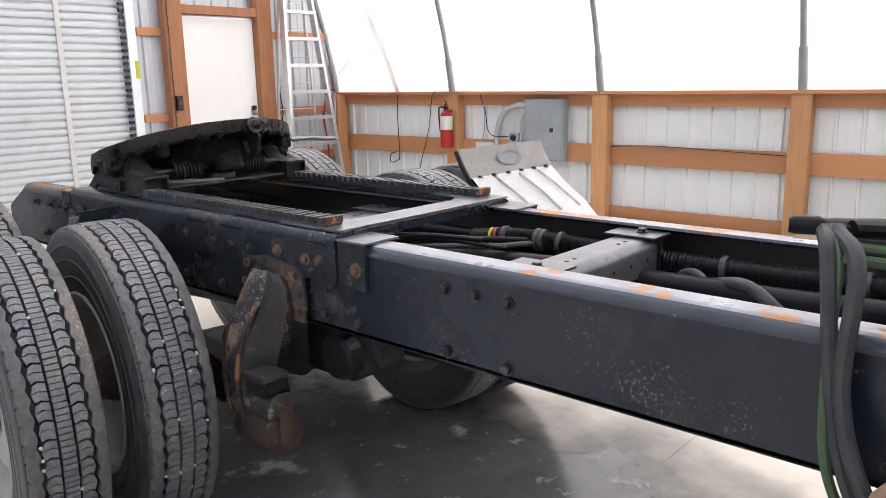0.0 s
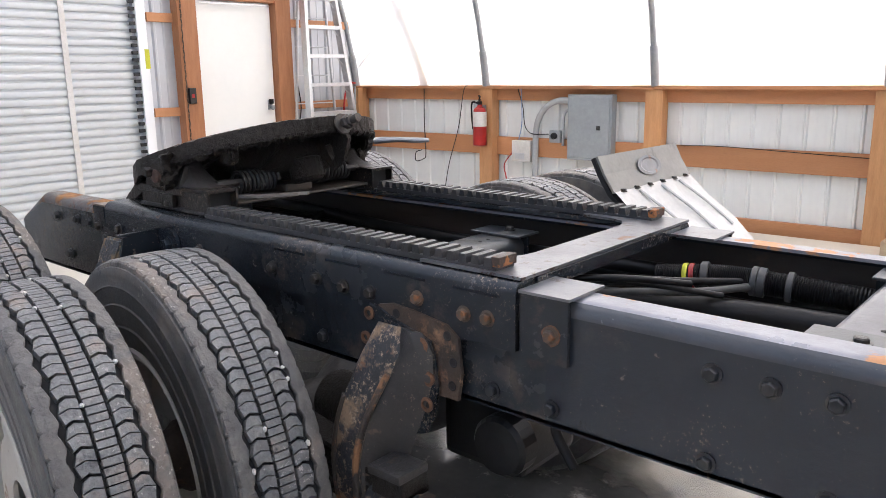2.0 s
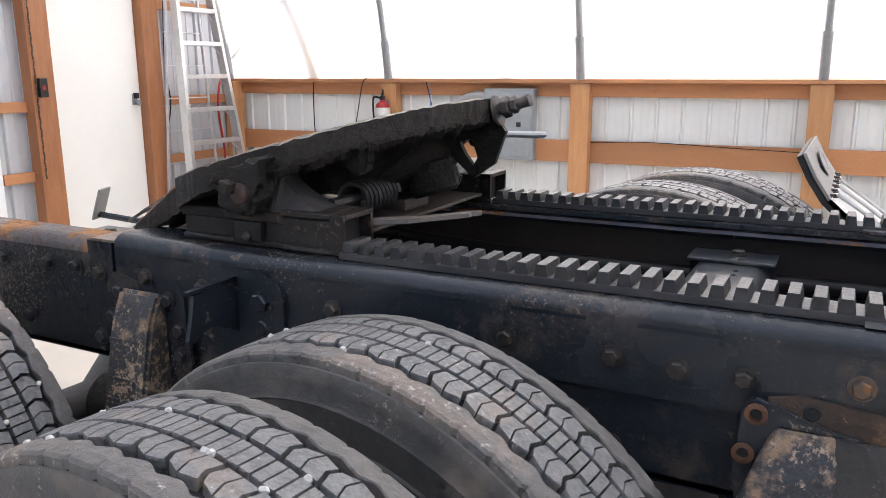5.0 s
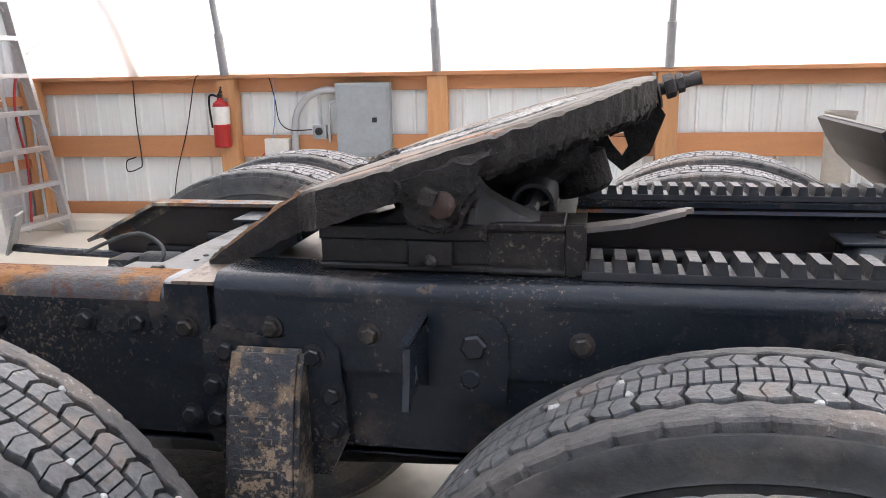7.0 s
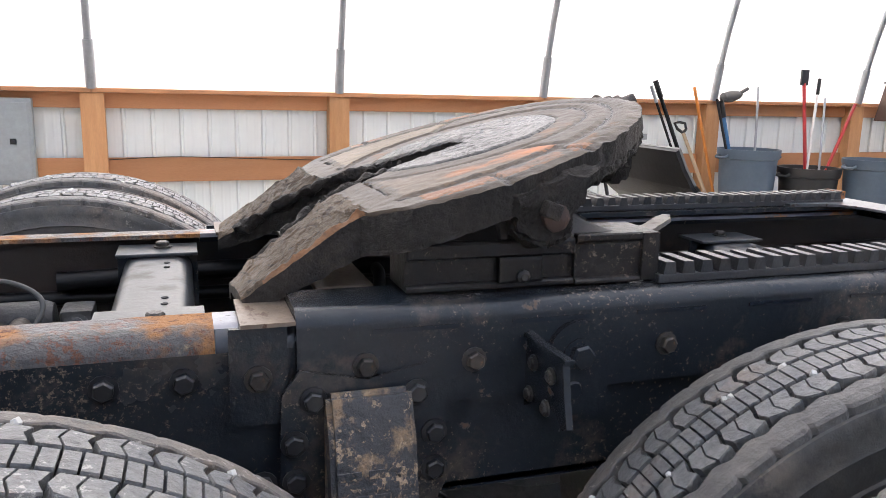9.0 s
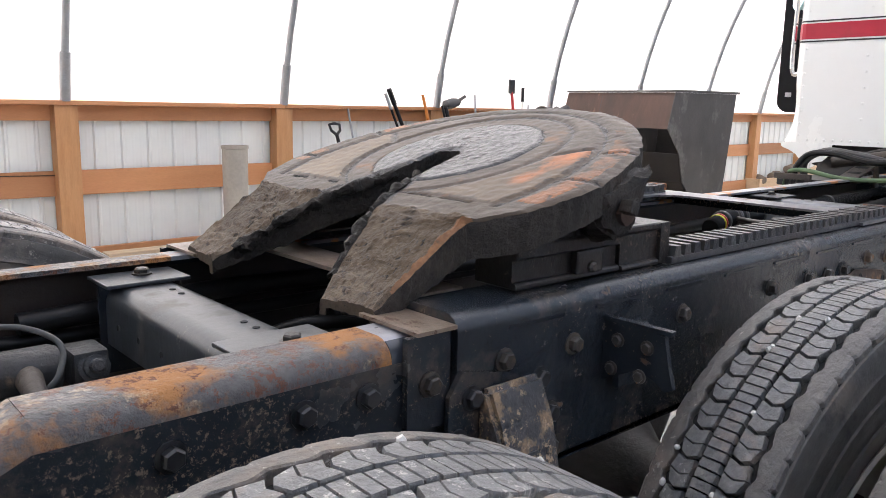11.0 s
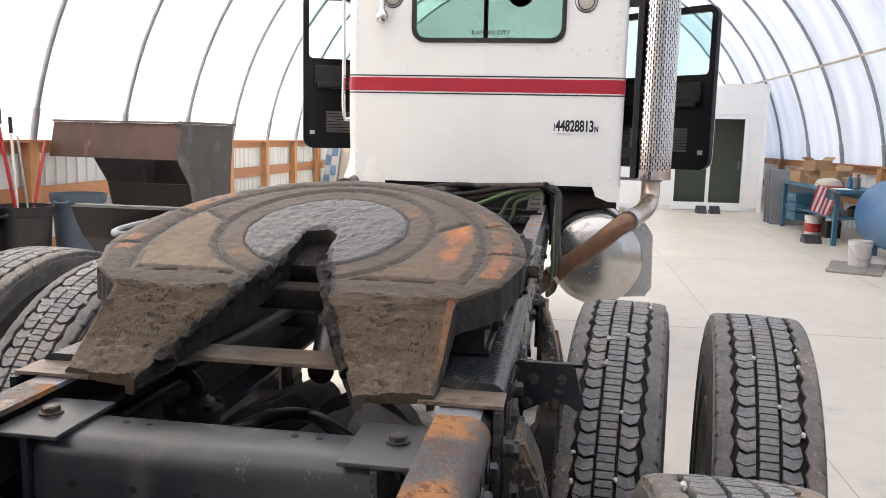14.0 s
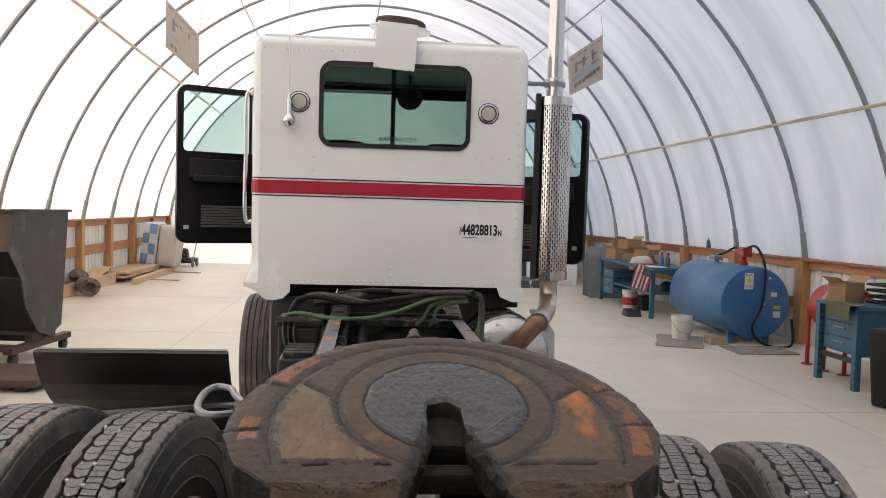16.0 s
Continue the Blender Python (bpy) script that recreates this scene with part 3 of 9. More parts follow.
    m = {"-y": pose(x, y, z, 90, 0, 0), "y": pose(x, y, z, -90, 0, 0), "z": pose(x, y, z), "-x": pose(x, y, z, 0, -90, 0), "x": pose(x, y, z, 0, 90, 0)}[way]
    turn = m @ pose(0, 0, 0, 0, 0, random.uniform(0, 60))
    rings = []
    for rad, z, hexed in ((r * 1.42, 0, 0), (r * 1.42, 0.003, 0), (r * 1.05, 0.0035, 1), (r * 1.05, h * 0.8, 1), (r * 0.85, h, 1)):
        rings.append([bm.verts.new(turn @ Vector((rad * (0.88 if hexed and k % 2 else 1) * math.cos(k * math.pi / 6), rad * (0.88 if hexed and k % 2 else 1) * math.sin(k * math.pi / 6), z))) for k in range(12)])
    for p, q in zip(rings, rings[1:]):
        loop_bridge(bm, p, q)
    bm.faces.new(rings[0][::-1])
    bm.faces.new(rings[-1])


def grime_up(bm, verts, amount, scale, seed=0.0):
    """Pushes vertices about by a smooth noise: dents and caked dirt."""
    for v in verts:
        p = v.co * scale + Vector((seed, seed, seed))
        v.co += noise.noise_vector(p) * amount


# ---- the hall: floor, walls, film cover ----
POSTS = [-5.155] + [-3.107 + 2.01 * k for k in range(14)]
BAYS = len(POSTS) - 1
FIRST, XR, XF = POSTS[0], -5.20, POSTS[-1]
YL, YRW, YC, RAD, ZC = 5.57, -6.61, -0.547, 6.035, 0.528
HALL = pose(-3.1, 5.47, 0, 0, 0, 1.68) @ pose(3.1, -5.47, 0)  # the hall stands a little askew to the truck


def askew(known):
    """Turns what was added to the hall since the known objects were listed."""
    for o in set(bpy.data.objects) - known:
        if o.parent is None:
            o.matrix_basis = HALL @ o.matrix_basis



bm = bmesh.new()
GX, GY = 120, 60
grid = [[bm.verts.new((-8 + 36 * i / GX, -9 + 17 * j / GY, 0.0)) for j in range(GY + 1)] for i in range(GX + 1)]
for i in range(GX):
    for j in range(GY):
        bm.faces.new((grid[i][j], grid[i + 1][j], grid[i + 1][j + 1], grid[i][j + 1]))
floor = tagged(part("floor", bm, "concrete"), "worn grey concrete floor with damp stains", "floor", kind="structure")
bm = boxes((-400, 400, -400, 400, -0.30, -0.05))
tagged(part("ground", bm, "old_wood"), "bare earth round the building", "ground", kind="structure")
bm = bmesh.new()
for x in (1.9, 5.3, 9.6, 13.9, 18.2):
    box(bm, x, x + 0.004, YRW + 0.1, YL - 0.1, -0.003, 0.0012)
for y in (-4.1, -1.9, 2.6):
    box(bm, XR + 0.1, XF - 0.1, y, y + 0.004, -0.003, 0.0012)
tagged(part("floor_joint", bm, "joint"), "thin saw cuts across the concrete slab", "joint", kind="structure")

standing = set(bpy.data.objects)
tagged(part("footing", boxes((XR + 0.08, 3.30, 5.06, YL - 0.163, 0.0015, 0.109), bevel=0.01), "concrete"), "low concrete footing along the wall", "footing", kind="structure")


def ribbed(name, mat_name, length, height, m, rib=0.2286, depth=0.019, label=""):
    """Ribbed sheet metal standing in the x-z plane of m, with its ribs upright and towards -y."""
    prof, s = [], 0.0
    while s < length:
        for u, v in ((0, 0), (0.058, 0), (0.068, 0.0016), (0.076, 0.0016), (0.086, 0), (0.126, 0), (0.136, 0.0016), (0.144, 0.0016), (0.154, 0), (0.188, 0), (0.200, depth), (0.216, depth)):
            if s + u < length:
                prof.append((s + u, -v))
        s += rib
    prof.append((length, 0))
    b = bmesh.new()
    lo = [b.verts.new((u, v, 0)) for u, v in prof]
    hi = [b.verts.new((u, v, height)) for u, v in prof]
    loop_bridge(b, lo, hi, False)
    lo2 = [b.verts.new((u, 0.03, 0)) for u, v in prof]
    hi2 = [b.verts.new((u, 0.03, height)) for u, v in prof]
    loop_bridge(b, hi2, lo2, False)
    return tagged(part(name, b, mat_name, m=m), label, "wall", kind="structure")


wall_left = ribbed("wall_left", "siding", XF - XR, 1.40, pose(XR, YL, 0), label="low white ribbed metal wall behind pine framing")
wall_right = ribbed("wall_right", "siding", XF - XR, 1.22, pose(XF, YRW, 0, 0, 0, 180), label="low white ribbed metal wall behind pine framing")


def board(x0, x1, y0, y1, z0, z1, mat_name, parent, name="board"):
    return part(name, boxes((-(x1 - x0) / 2, (x1 - x0) / 2, -(y1 - y0) / 2, (y1 - y0) / 2, -(z1 - z0) / 2, (z1 - z0) / 2), bevel=0.003), mat_name, parent,
                m=pose((x0 + x1) / 2, (y0 + y1) / 2, (z0 + z1) / 2))


frame_left = thing("timber_framing", "orange-brown pine posts and girts along the low wall", "wall framing", kind="structure")
for k, x in enumerate(POSTS):
    board(x - 0.09, x + 0.09, YL - 0.16, YL - 0.025, 0, 1.395, "wood_up", frame_left, "post")
    if k < BAYS:
        a, b2 = x + 0.09, POSTS[k + 1] - 0.09
        board(a, b2, YL - 0.062, YL - 0.024, 1.27, 1.395, "wood", frame_left)
        board(a, b2, YL - 0.062, YL - 0.024, 0.66, 0.865, "wood", frame_left)
        board(a, b2, YL - 0.075, YL - 0.024, 0.0, 0.21, "wood", frame_left)
for a, b2 in zip(POSTS[::2], POSTS[2::2] + [POSTS[-1]]):
    if b2 > a:
        board(a + 0.002, b2 - 0.002, YL - 0.175, YL + 0.07, 1.397, 1.432, "wood", frame_left, "cap_board")
board(POSTS[-2] + 0.002, POSTS[-1], YL - 0.175, YL + 0.07, 1.397, 1.432, "wood", frame_left, "cap_board")
frame_right = thing("timber_framing", "orange-brown pine posts and girts along the low wall", "wall framing", kind="structure")
for k, x in enumerate(POSTS):
    board(x - 0.09, x + 0.09, YRW + 0.025, YRW + 0.16, 0, 1.215, "wood_up", frame_right, "post")
    if k < BAYS:
        a, b2 = x + 0.09, POSTS[k + 1] - 0.09
        board(a, b2, YRW + 0.024, YRW + 0.062, 1.10, 1.215, "wood", frame_right)
        board(a, b2, YRW + 0.024, YRW + 0.062, 0.50, 0.66, "wood", frame_right)
board(POSTS[0], POSTS[-1], YRW - 0.07, YRW + 0.13, 1.217, 1.252, "jamb", frame_right, "cap_board")


def arc(s, r=RAD):
    """A point of the hoop: s from 0 (left foot) to 1 (right foot)."""
    a0, a1 = math.asin((1.43 - ZC) / RAD), math.pi - math.asin((1.25 - ZC) / RAD)
    a = a0 + (a1 - a0) * s
    return YC + r * math.cos(a), ZC + r * math.sin(a)


# film cover over the hoops, with slight sag between them
bm = bmesh.new()
rows, N = [], 40
for k in range(BAYS * 4 + 1):
    x = POSTS[k // 4] + (POSTS[min(k // 4 + 1, BAYS)] - POSTS[k // 4]) * (k % 4) / 4
    sag = 0.035 * math.sin(math.pi * (k % 4) / 4)
    rows.append([bm.verts.new((x, *arc(i / N, RAD + 0.045 - sag))) for i in range(N + 1)])
for a, b2 in zip(rows, rows[1:]):
    loop_bridge(bm, a, b2, False)
tagged(part("film_cover", bm, "film", smooth=True), "translucent white plastic film roof cover", "roof", kind="structure")
for k, x in enumerate(POSTS):
    hoop = thing("hoop", "grey galvanised steel roof hoop standing on the timber cap", "roof hoop", group="roof hoops", kind="structure") if k == 0 else None
    if k == 0:
        first_hoop = hoop
        bm = bmesh.new()
        tube(bm, [(0, *arc(i / 48)) for i in range(49)], 0.030, 10)
        part("pipe", bm, "galv", hoop, smooth=True)
        for s0, s1 in ((0.0, 0.022), (0.978, 1.0)):
            bm = bmesh.new()
            tube(bm, [(0, *arc(s0 + (s1 - s0) * i / 4)) for i in range(5)], 0.042, 10)
            part("sleeve", bm, "galv", hoop, smooth=True)
        hoop.matrix_basis = pose(x, 0, 0)
    else:
        copy_thing(first_hoop, pose(x, 0, 0))
for s, r, material in ((42, 0.026, "sleeve"), (90, 0.018, "galv"), (154, 0.024, "sleeve"), (62, 0.013, "galv"), (126, 0.013, "galv")):
    bm = bmesh.new()
    y, z = YC + (RAD - 0.055) * math.cos(radians(s)), ZC + (RAD - 0.055) * math.sin(radians(s))
    tube(bm, [(FIRST, y, z), (XF, y, z)], r, 8)
    tagged(part("purlin", bm, material, smooth=True), "thin galvanised purlin pipe along the roof", "purlin", kind="structure")

# far end, closed with film and a low white wall
bm = bmesh.new()
arch_top = lambda y: ZC + math.sqrt(max(0.0, (RAD + 0.03) ** 2 - (y - YC) ** 2))
ys = [YRW + 0.1 + (YL - YRW - 0.2) * i / 40 for i in range(41)]
lo, hi = [bm.verts.new((XF + 0.06, y, 0)) for y in ys], [bm.verts.new((XF + 0.06, y, arch_top(y))) for y in ys]
loop_bridge(bm, lo, hi, False)
tagged(part("wall_front", bm, "film"), "white film end wall", "wall", kind="structure")
askew(standing)
# rear end wall with its openings
bm = bmesh.new()
rib_y, prof = YL - 0.01, []
while rib_y > YRW + 0.2:
    for u, v in ((0, 0), (0.075, 0), (0.082, 0.005), (0.092, 0.005), (0.099, 0), (0.170, 0), (0.186, 0.022), (0.206, 0.022), (0.222, 0)):
        if rib_y - u > YRW + 0.2:
            prof.append((rib_y - u, v))
    rib_y -= 0.2286
DOOR_Y0, DOOR_Y1, DOOR_Z = 3.035, 4.055, 2.36
ROLL_Y0, ROLL_Y1, ROLL_Z = -2.6, 2.385, 4.25
for (ya, va), (yb, vb) in zip(prof, prof[1:]):
    lo = 0.0
    if ROLL_Y0 < (ya + yb) / 2 < ROLL_Y1:
        lo = ROLL_Z
    elif DOOR_Y0 < (ya + yb) / 2 < DOOR_Y1:
        lo = DOOR_Z
    hi_a, hi_b = arch_top(ya), arch_top(yb)
    if min(hi_a, hi_b) > lo + 0.05:
        q = [bm.verts.new(p) for p in ((XR + va, ya, lo), (XR + vb, yb, lo), (XR + vb, yb, hi_b), (XR + va, ya, hi_a),
                                       (XR - 0.05, ya, lo), (XR - 0.05, yb, lo), (XR - 0.05, yb, hi_b), (XR - 0.05, ya, hi_a))]
        for f in ((0, 1, 2, 3), (7, 6, 5, 4), (0, 4, 5, 1), (3, 2, 6, 7)):
            bm.faces.new([q[i] for i in f])
tagged(part("wall_rear", bm, "siding_grey"), "grey ribbed metal end wall with timber girts", "wall", kind="structure")
girts = thing("timber_framing", "pine girts and studs on the metal end wall", "wall framing", kind="structure")
for z in (0.62, 1.22, 2.165, 3.0):
    for a, b2 in ((2.525, 2.81), (4.265, YL - 0.31)):
        if z > 2.4:
            a, b2 = (2.525, YL - 0.6) if a < 3 else (0, 0)
        if b2 > a:
            part("girt", boxes((XR + 0.024, XR + 0.062, a, b2, z - 0.045, z + 0.045), bevel=0.003), "wood", girts)
part("stud", boxes((XR + 0.024, XR + 0.16, YL - 0.30, YL - 0.165, 0, 1.40), bevel=0.004), "wood_up", girts)
for a, b2 in ((2.815, 3.035), (4.055, 4.262)):
    part("jamb", boxes((XR + 0.024, XR + 0.15, a, b2, 0, 3.0), bevel=0.004), "jamb", girts)
part("header", boxes((XR + 0.024, XR + 0.14, 3.04, 4.05, DOOR_Z + 0.01, DOOR_Z + 0.11), bevel=0.004), "jamb", girts)

door_1 = thing("door_1", "closed plain white door in a stained wooden frame", "door", kind="structure")
part("leaf", boxes((XR + 0.01, XR + 0.055, DOOR_Y0 + 0.015, DOOR_Y1 - 0.015, 0.01, DOOR_Z - 0.01), bevel=0.004), "white_paint", door_1)
bm = boxes((XR + 0.056, XR + 0.064, DOOR_Y1 - 0.115, DOOR_Y1 - 0.055, 1.19, 1.30), bevel=0.003)
lathe(bm, [(0.012, 0), (0.012, 0.03), (0.028, 0.04), (0.030, 0.055), (0.022, 0.066)], 16, m=pose(XR + 0.062, DOOR_Y1 - 0.085, 1.215, 0, 90, 0))
part("door_handle", bm, "galv", door_1, "dull steel knob and plate")
part("lock", boxes((XR + 0.056, XR + 0.10, DOOR_Y1 - 0.10, DOOR_Y1 - 0.06, 1.255, 1.31), bevel=0.006), "black_trim", door_1, "black lock cover")
part("sweep", boxes((XR + 0.056, XR + 0.066, DOOR_Y0 + 0.02, DOOR_Y1 - 0.02, DOOR_Z - 0.03, DOOR_Z - 0.012)), "alu", door_1)

roller = thing("roller_door", "closed ribbed silver-white roller door", "roller door", kind="structure")
SL = 0.078
prof = []
for i in range(int(ROLL_Z / SL)):
    z = i * SL
    prof += [(XR - 0.02, z), (XR - 0.002, z + 0.012), (XR + 0.004, z + 0.035), (XR - 0.002, z + 0.058), (XR - 0.02, z + 0.070)]
b = bmesh.new()
lo = [b.verts.new((x, ROLL_Y0, z)) for x, z in prof]
hi = [b.verts.new((x, ROLL_Y1, z)) for x, z in prof]
loop_bridge(b, lo, hi, False)
part("curtain", b, "roller", roller, smooth=True)
for y, w in ((2.375, 0.11), (ROLL_Y0 - 0.1, 0.1)):
    part("guide", boxes((XR + 0.022, XR + 0.075, y + 0.03, y + w + 0.02, 0, ROLL_Z), bevel=0.004), "vinyl", roller, "white guide rail")
b = bmesh.new()
for i in range(60):
    box(b, XR + 0.03, XR + 0.06, 2.345, 2.403, 0.05 + i * 0.07, 0.085 + i * 0.07, bevel=0.004)
part("guide_strip", b, "black_trim", roller)
part("strap", boxes((XR + 0.006, XR + 0.012, 1.68, 1.735, 0.0, ROLL_Z)), "pail", roller, "pale pull strap")
part("tag", boxes((XR + 0.0755, XR + 0.078, 2.462, 2.512, 1.66, 1.85)), "yellow", roller, "yellow sticker")
b = bmesh.new()
lathe(b, [(0.24, -2.7), (0.24, 2.7)], 20, "y", m=pose(XR + 0.28, -0.35, ROLL_Z + 0.25))
part("drum", b, "roller", roller, smooth=True)


# ---- the truck: one thing, built part by part ----
truck = thing("truck", "white-cabbed semi truck tractor with a bare black frame and open doors", "truck", pose(0, 0, 0.021))
AX_F, AX_R = 0.590, -0.717


def tyre_meshes(R=0.564):
    """Meshes of a drive tyre that turns about y: carcass, tread, pebbles."""
    W, G = 0.110, 0.015
    crown = lambda u: R - 0.45 * u * u
    bm = bmesh.new()
    prof = [(0.318, -0.095), (0.335, -0.108), (0.380, -0.114), (0.383, -0.117), (0.387, -0.114), (0.440, -0.119), (0.443, -0.122), (0.447, -0.119),
            (0.490, -0.120), (0.493, -0.123), (0.498, -0.120), (0.520, -0.119), (R - 0.030, -0.1175), (R - 0.022, -0.1145), (R - 0.021, -W),
            (crown(0.08) - G, -0.08), (R - G, -0.03), (R - G, 0.03), (crown(0.08) - G, 0.08),
            (R - 0.021, W), (R - 0.022, 0.1145), (R - 0.030, 0.1175), (0.520, 0.119), (0.498, 0.120), (0.493, 0.123), (0.490, 0.120),
            (0.447, 0.119), (0.443, 0.122), (0.440, 0.119), (0.387, 0.114), (0.383, 0.117), (0.380, 0.114), (0.335, 0.108), (0.318, 0.095)]
    lathe(bm, prof, 72, "y", closed=True)
    carcass = bm
    bm = bmesh.new()
    NP = 64
    step = 2 * math.pi / NP

    def at(u, a, hh):
        r = crown(u) + hh
        return bm.verts.new((r * math.cos(a), u, r * math.sin(a)))

    def block(poly, inset=0.0012, hh=0.0):
        cu, ca = sum(p[0] for p in poly) / len(poly), sum(p[1] for p in poly) / len(poly)
        top = [at(cu + (u - cu) * 0.96, ca + (a - ca) * 0.96, hh) for u, a in poly]
        low = [at(u, a, hh - 0.0025) for u, a in poly]
        bot = [at(u, a, -G - 0.001) for u, a in poly]
        bm.faces.new(top)
        loop_bridge(bm, top, low)
        loop_bridge(bm, low, bot)

    rnd = random.Random(5)
    for k in range(NP):
        a = k * step
        z = lambda f: a + f * step
        for s in (1, -1):
            j = rnd.uniform(-0.0006, 0.0006)
            # bent outer block in two, with a fine wavy sipe between
            sh = 0.5 if s > 0 else 0.0
            for f0, f1 in ((0.05, 0.492), (0.525, 0.935)):
                b0, b1 = f0 + sh, f1 + sh
                m0 = 0.12
                first = f0 < 0.3
                w0 = (lambda f: 0.02 * math.sin(f * 9)) if not first else (lambda f: 0.0)
                block([(s * 0.0265, z(b0)), (s * 0.036, z(b0 + m0 * 0.4 + w0(0.3))), (s * 0.046, z(b0 + m0)), (s * 0.055, z(b0 + m0 * 0.5 - w0(0.5))), (s * (0.0615 if first else 0.0675), z(b0)),
                       (s * (0.0675 if first else 0.0595), z(b1)), (s * 0.046, z(b1 + m0)), (s * 0.0265, z(b1))], hh=j)
        for q in range(3):
            block([(-0.0195 + 0.0014 * (q % 2), z(q / 3 + 0.022)), (0.0195, z(q / 3 + 0.03)), (0.0195 + 0.001 * (q % 2), z((q + 1) / 3 - 0.02)), (-0.0195, z((q + 1) / 3 - 0.024))], hh=rnd.uniform(-0.0008, 0.0003))
    tread = bm
    bm = bmesh.new()
    for k in range(44):
        u, a = rnd.choice((-0.0705, -0.023, 0.023, 0.0705)) + rnd.uniform(-0.002, 0.002), rnd.uniform(0, 6.28)
        r = crown(u) - 0.003
        vs = lathe(bm, [(0.0012, -0.0052), (0.0058, -0.002), (0.0052, 0.003), (0.0014, 0.0056)], 6, m=pose(r * math.cos(a), u, r * math.sin(a), rnd.uniform(0, 90), rnd.uniform(0, 90), 0) @ Matrix.Diagonal((rnd.uniform(0.8, 1.5), 1, 1, 1)))
    pebbles = bm
    # shoulder ribs: unbroken rings with a wavy inner edge and small notches at the outer one
    bm = bmesh.new()
    NA = NP * 8
    for s in (1, -1):
        ring = []
        for k in range(NA):
            f = (k % 8) / 8
            a = 2 * math.pi * k / NA
            inner = (0.0745, 0.0762, 0.0790, 0.0785, 0.0750, 0.0722, 0.0712, 0.0728)[k % 8]
            wear = 0.0012 * noise.noise(Vector((math.cos(a) * 4, math.sin(a) * 4, s)))
            outer = W - (0.0045 if k % 8 == 4 else 0.0) + 0.6 * wear
            pts = ((inner - 0.0004, -G - 0.001), (inner, -0.0022), (inner + 0.0018, 0.0), (0.5 * (inner + W), 0.0006), (outer - 0.004, -0.0012 + wear), (outer, -0.005 + wear), (outer + 0.001, -0.020))
            ring.append([at(s * u, a, hh) for u, hh in pts])
        for p, q in zip(ring, ring[1:] + ring[:1]):
            loop_bridge(bm, p, q, False)
    return carcass, tread, pebbles, bm


def wheel_mesh():
    """A dished steel wheel about y, its dish towards -y: rim, disc with hand holes."""
    bm = bmesh.new()
    lathe(bm, [(0.298, -0.100), (0.322, -0.112), (0.330, -0.108), (0.318, -0.094), (0.306, -0.05), (0.306, 0.06), (0.318, 0.094), (0.330, 0.108), (0.322, 0.112), (0.298, 0.100), (0.292, 0.06), (0.292, -0.05)], 48, "y", closed=True)
    disc = bmesh.new()
    N = 40
    rings = [[disc.verts.new((r * math.cos(2 * math.pi * k / N), h, r * math.sin(2 * math.pi * k / N))) for k in range(N)]
             for r, h in ((0.085, 0.064), (0.195, 0.064), (0.215, 0.052), (0.265, 0.048), (0.296, 0.022), (0.296, 0.032), (0.265, 0.058), (0.215, 0.062), (0.195, 0.075), (0.085, 0.075))]
    for j in range(10):
        p, q = rings[j], rings[(j + 1) % 10]
        for k in range(N):
            i = (k + 1) % N
            if j in (2, 6) and k % 4 in (1, 2):
                continue
            disc.faces.new((p[k], p[i], q[i], q[k]))
    for k in range(0, N, 4):
        loop = [rings[j][(k + d) % N] for j, d in ((2, 1), (2, 2), (2, 3), (3, 3), (3, 2), (3, 1))]
        back = [rings[9 - j][(k + d) % N] for j, d in ((2, 1), (2, 2), (2, 3), (3, 3), (3, 2), (3, 1))]
        loop_bridge(disc, loop, back)
    hub = bmesh.new()
    lathe(hub, [(0.10, 0.045), (0.10, -0.01), (0.085, -0.03), (0.07, -0.075), (0.05, -0.085)], 24, "y")
    for k in range(10):
        lathe(hub, [(0.016, 0.064), (0.016, 0.040), (0.010, 0.034)], 6, "y", m=pose(0.143 * math.cos(k * 0.628), 0, 0.143 * math.sin(k * 0.628)))
    return bm, disc, hub


carcass, tread, pebbles, shoulder = tyre_meshes()
rim_bm, disc_bm, hub_bm = wheel_mesh()
# the front drive axle stands skewed under the frame, the rear one nearly square
WHEELS = ((0.557, -0.689, 0.568, -7.1, 1), (0.524, -1.028, 0.561, -7.6, -1), (0.652, 0.806, 0.589, -7.0, -1), (0.712, 1.156, 0.592, -7.0, 1),
          (-0.708, -0.752, 0.576, -1.0, 1), (-0.714, -1.092, 0.574, -1.0, -1), (-0.726, 0.829, 0.588, -3.0, -1), (-0.735, 1.150, 0.594, -2.6, 1))
proto = {}
for k, (x, y, R, skew, face) in enumerate(WHEELS):
    if not proto:
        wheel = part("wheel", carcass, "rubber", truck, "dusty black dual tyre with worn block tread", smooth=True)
        # groove floors take the near-black, so the shade between blocks is painted
        wheel.data.materials.append(M["recess_shade"])
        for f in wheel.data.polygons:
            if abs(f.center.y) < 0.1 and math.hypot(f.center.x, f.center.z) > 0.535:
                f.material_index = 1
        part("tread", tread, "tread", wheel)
        part("shoulder", shoulder, "shoulder_dust", wheel, "worn shoulder ribs with small notches")
        tagged(part("pebble", pebbles, "pail", wheel), "pale pebbles stuck in the grooves", kind="stuff")
        part("rim", rim_bm, "rim", wheel, "dirty white steel rim", smooth=True)
        part("disc", disc_bm, "rim", wheel, smooth=True)
        part("hub", hub_bm, "rusty", wheel)
        proto["w"] = wheel
        w = wheel
    else:
        w = copy_thing(proto["w"], Matrix())
    s = R / 0.564
    w.matrix_basis = pose(x, y, R - 0.021, 0, 0, skew) @ Matrix.Diagonal((s, face * 1.0, s, 1)) @ pose(0, 0, 0, 0, 37 * (k * k + 1.3), 0)

# frame rails
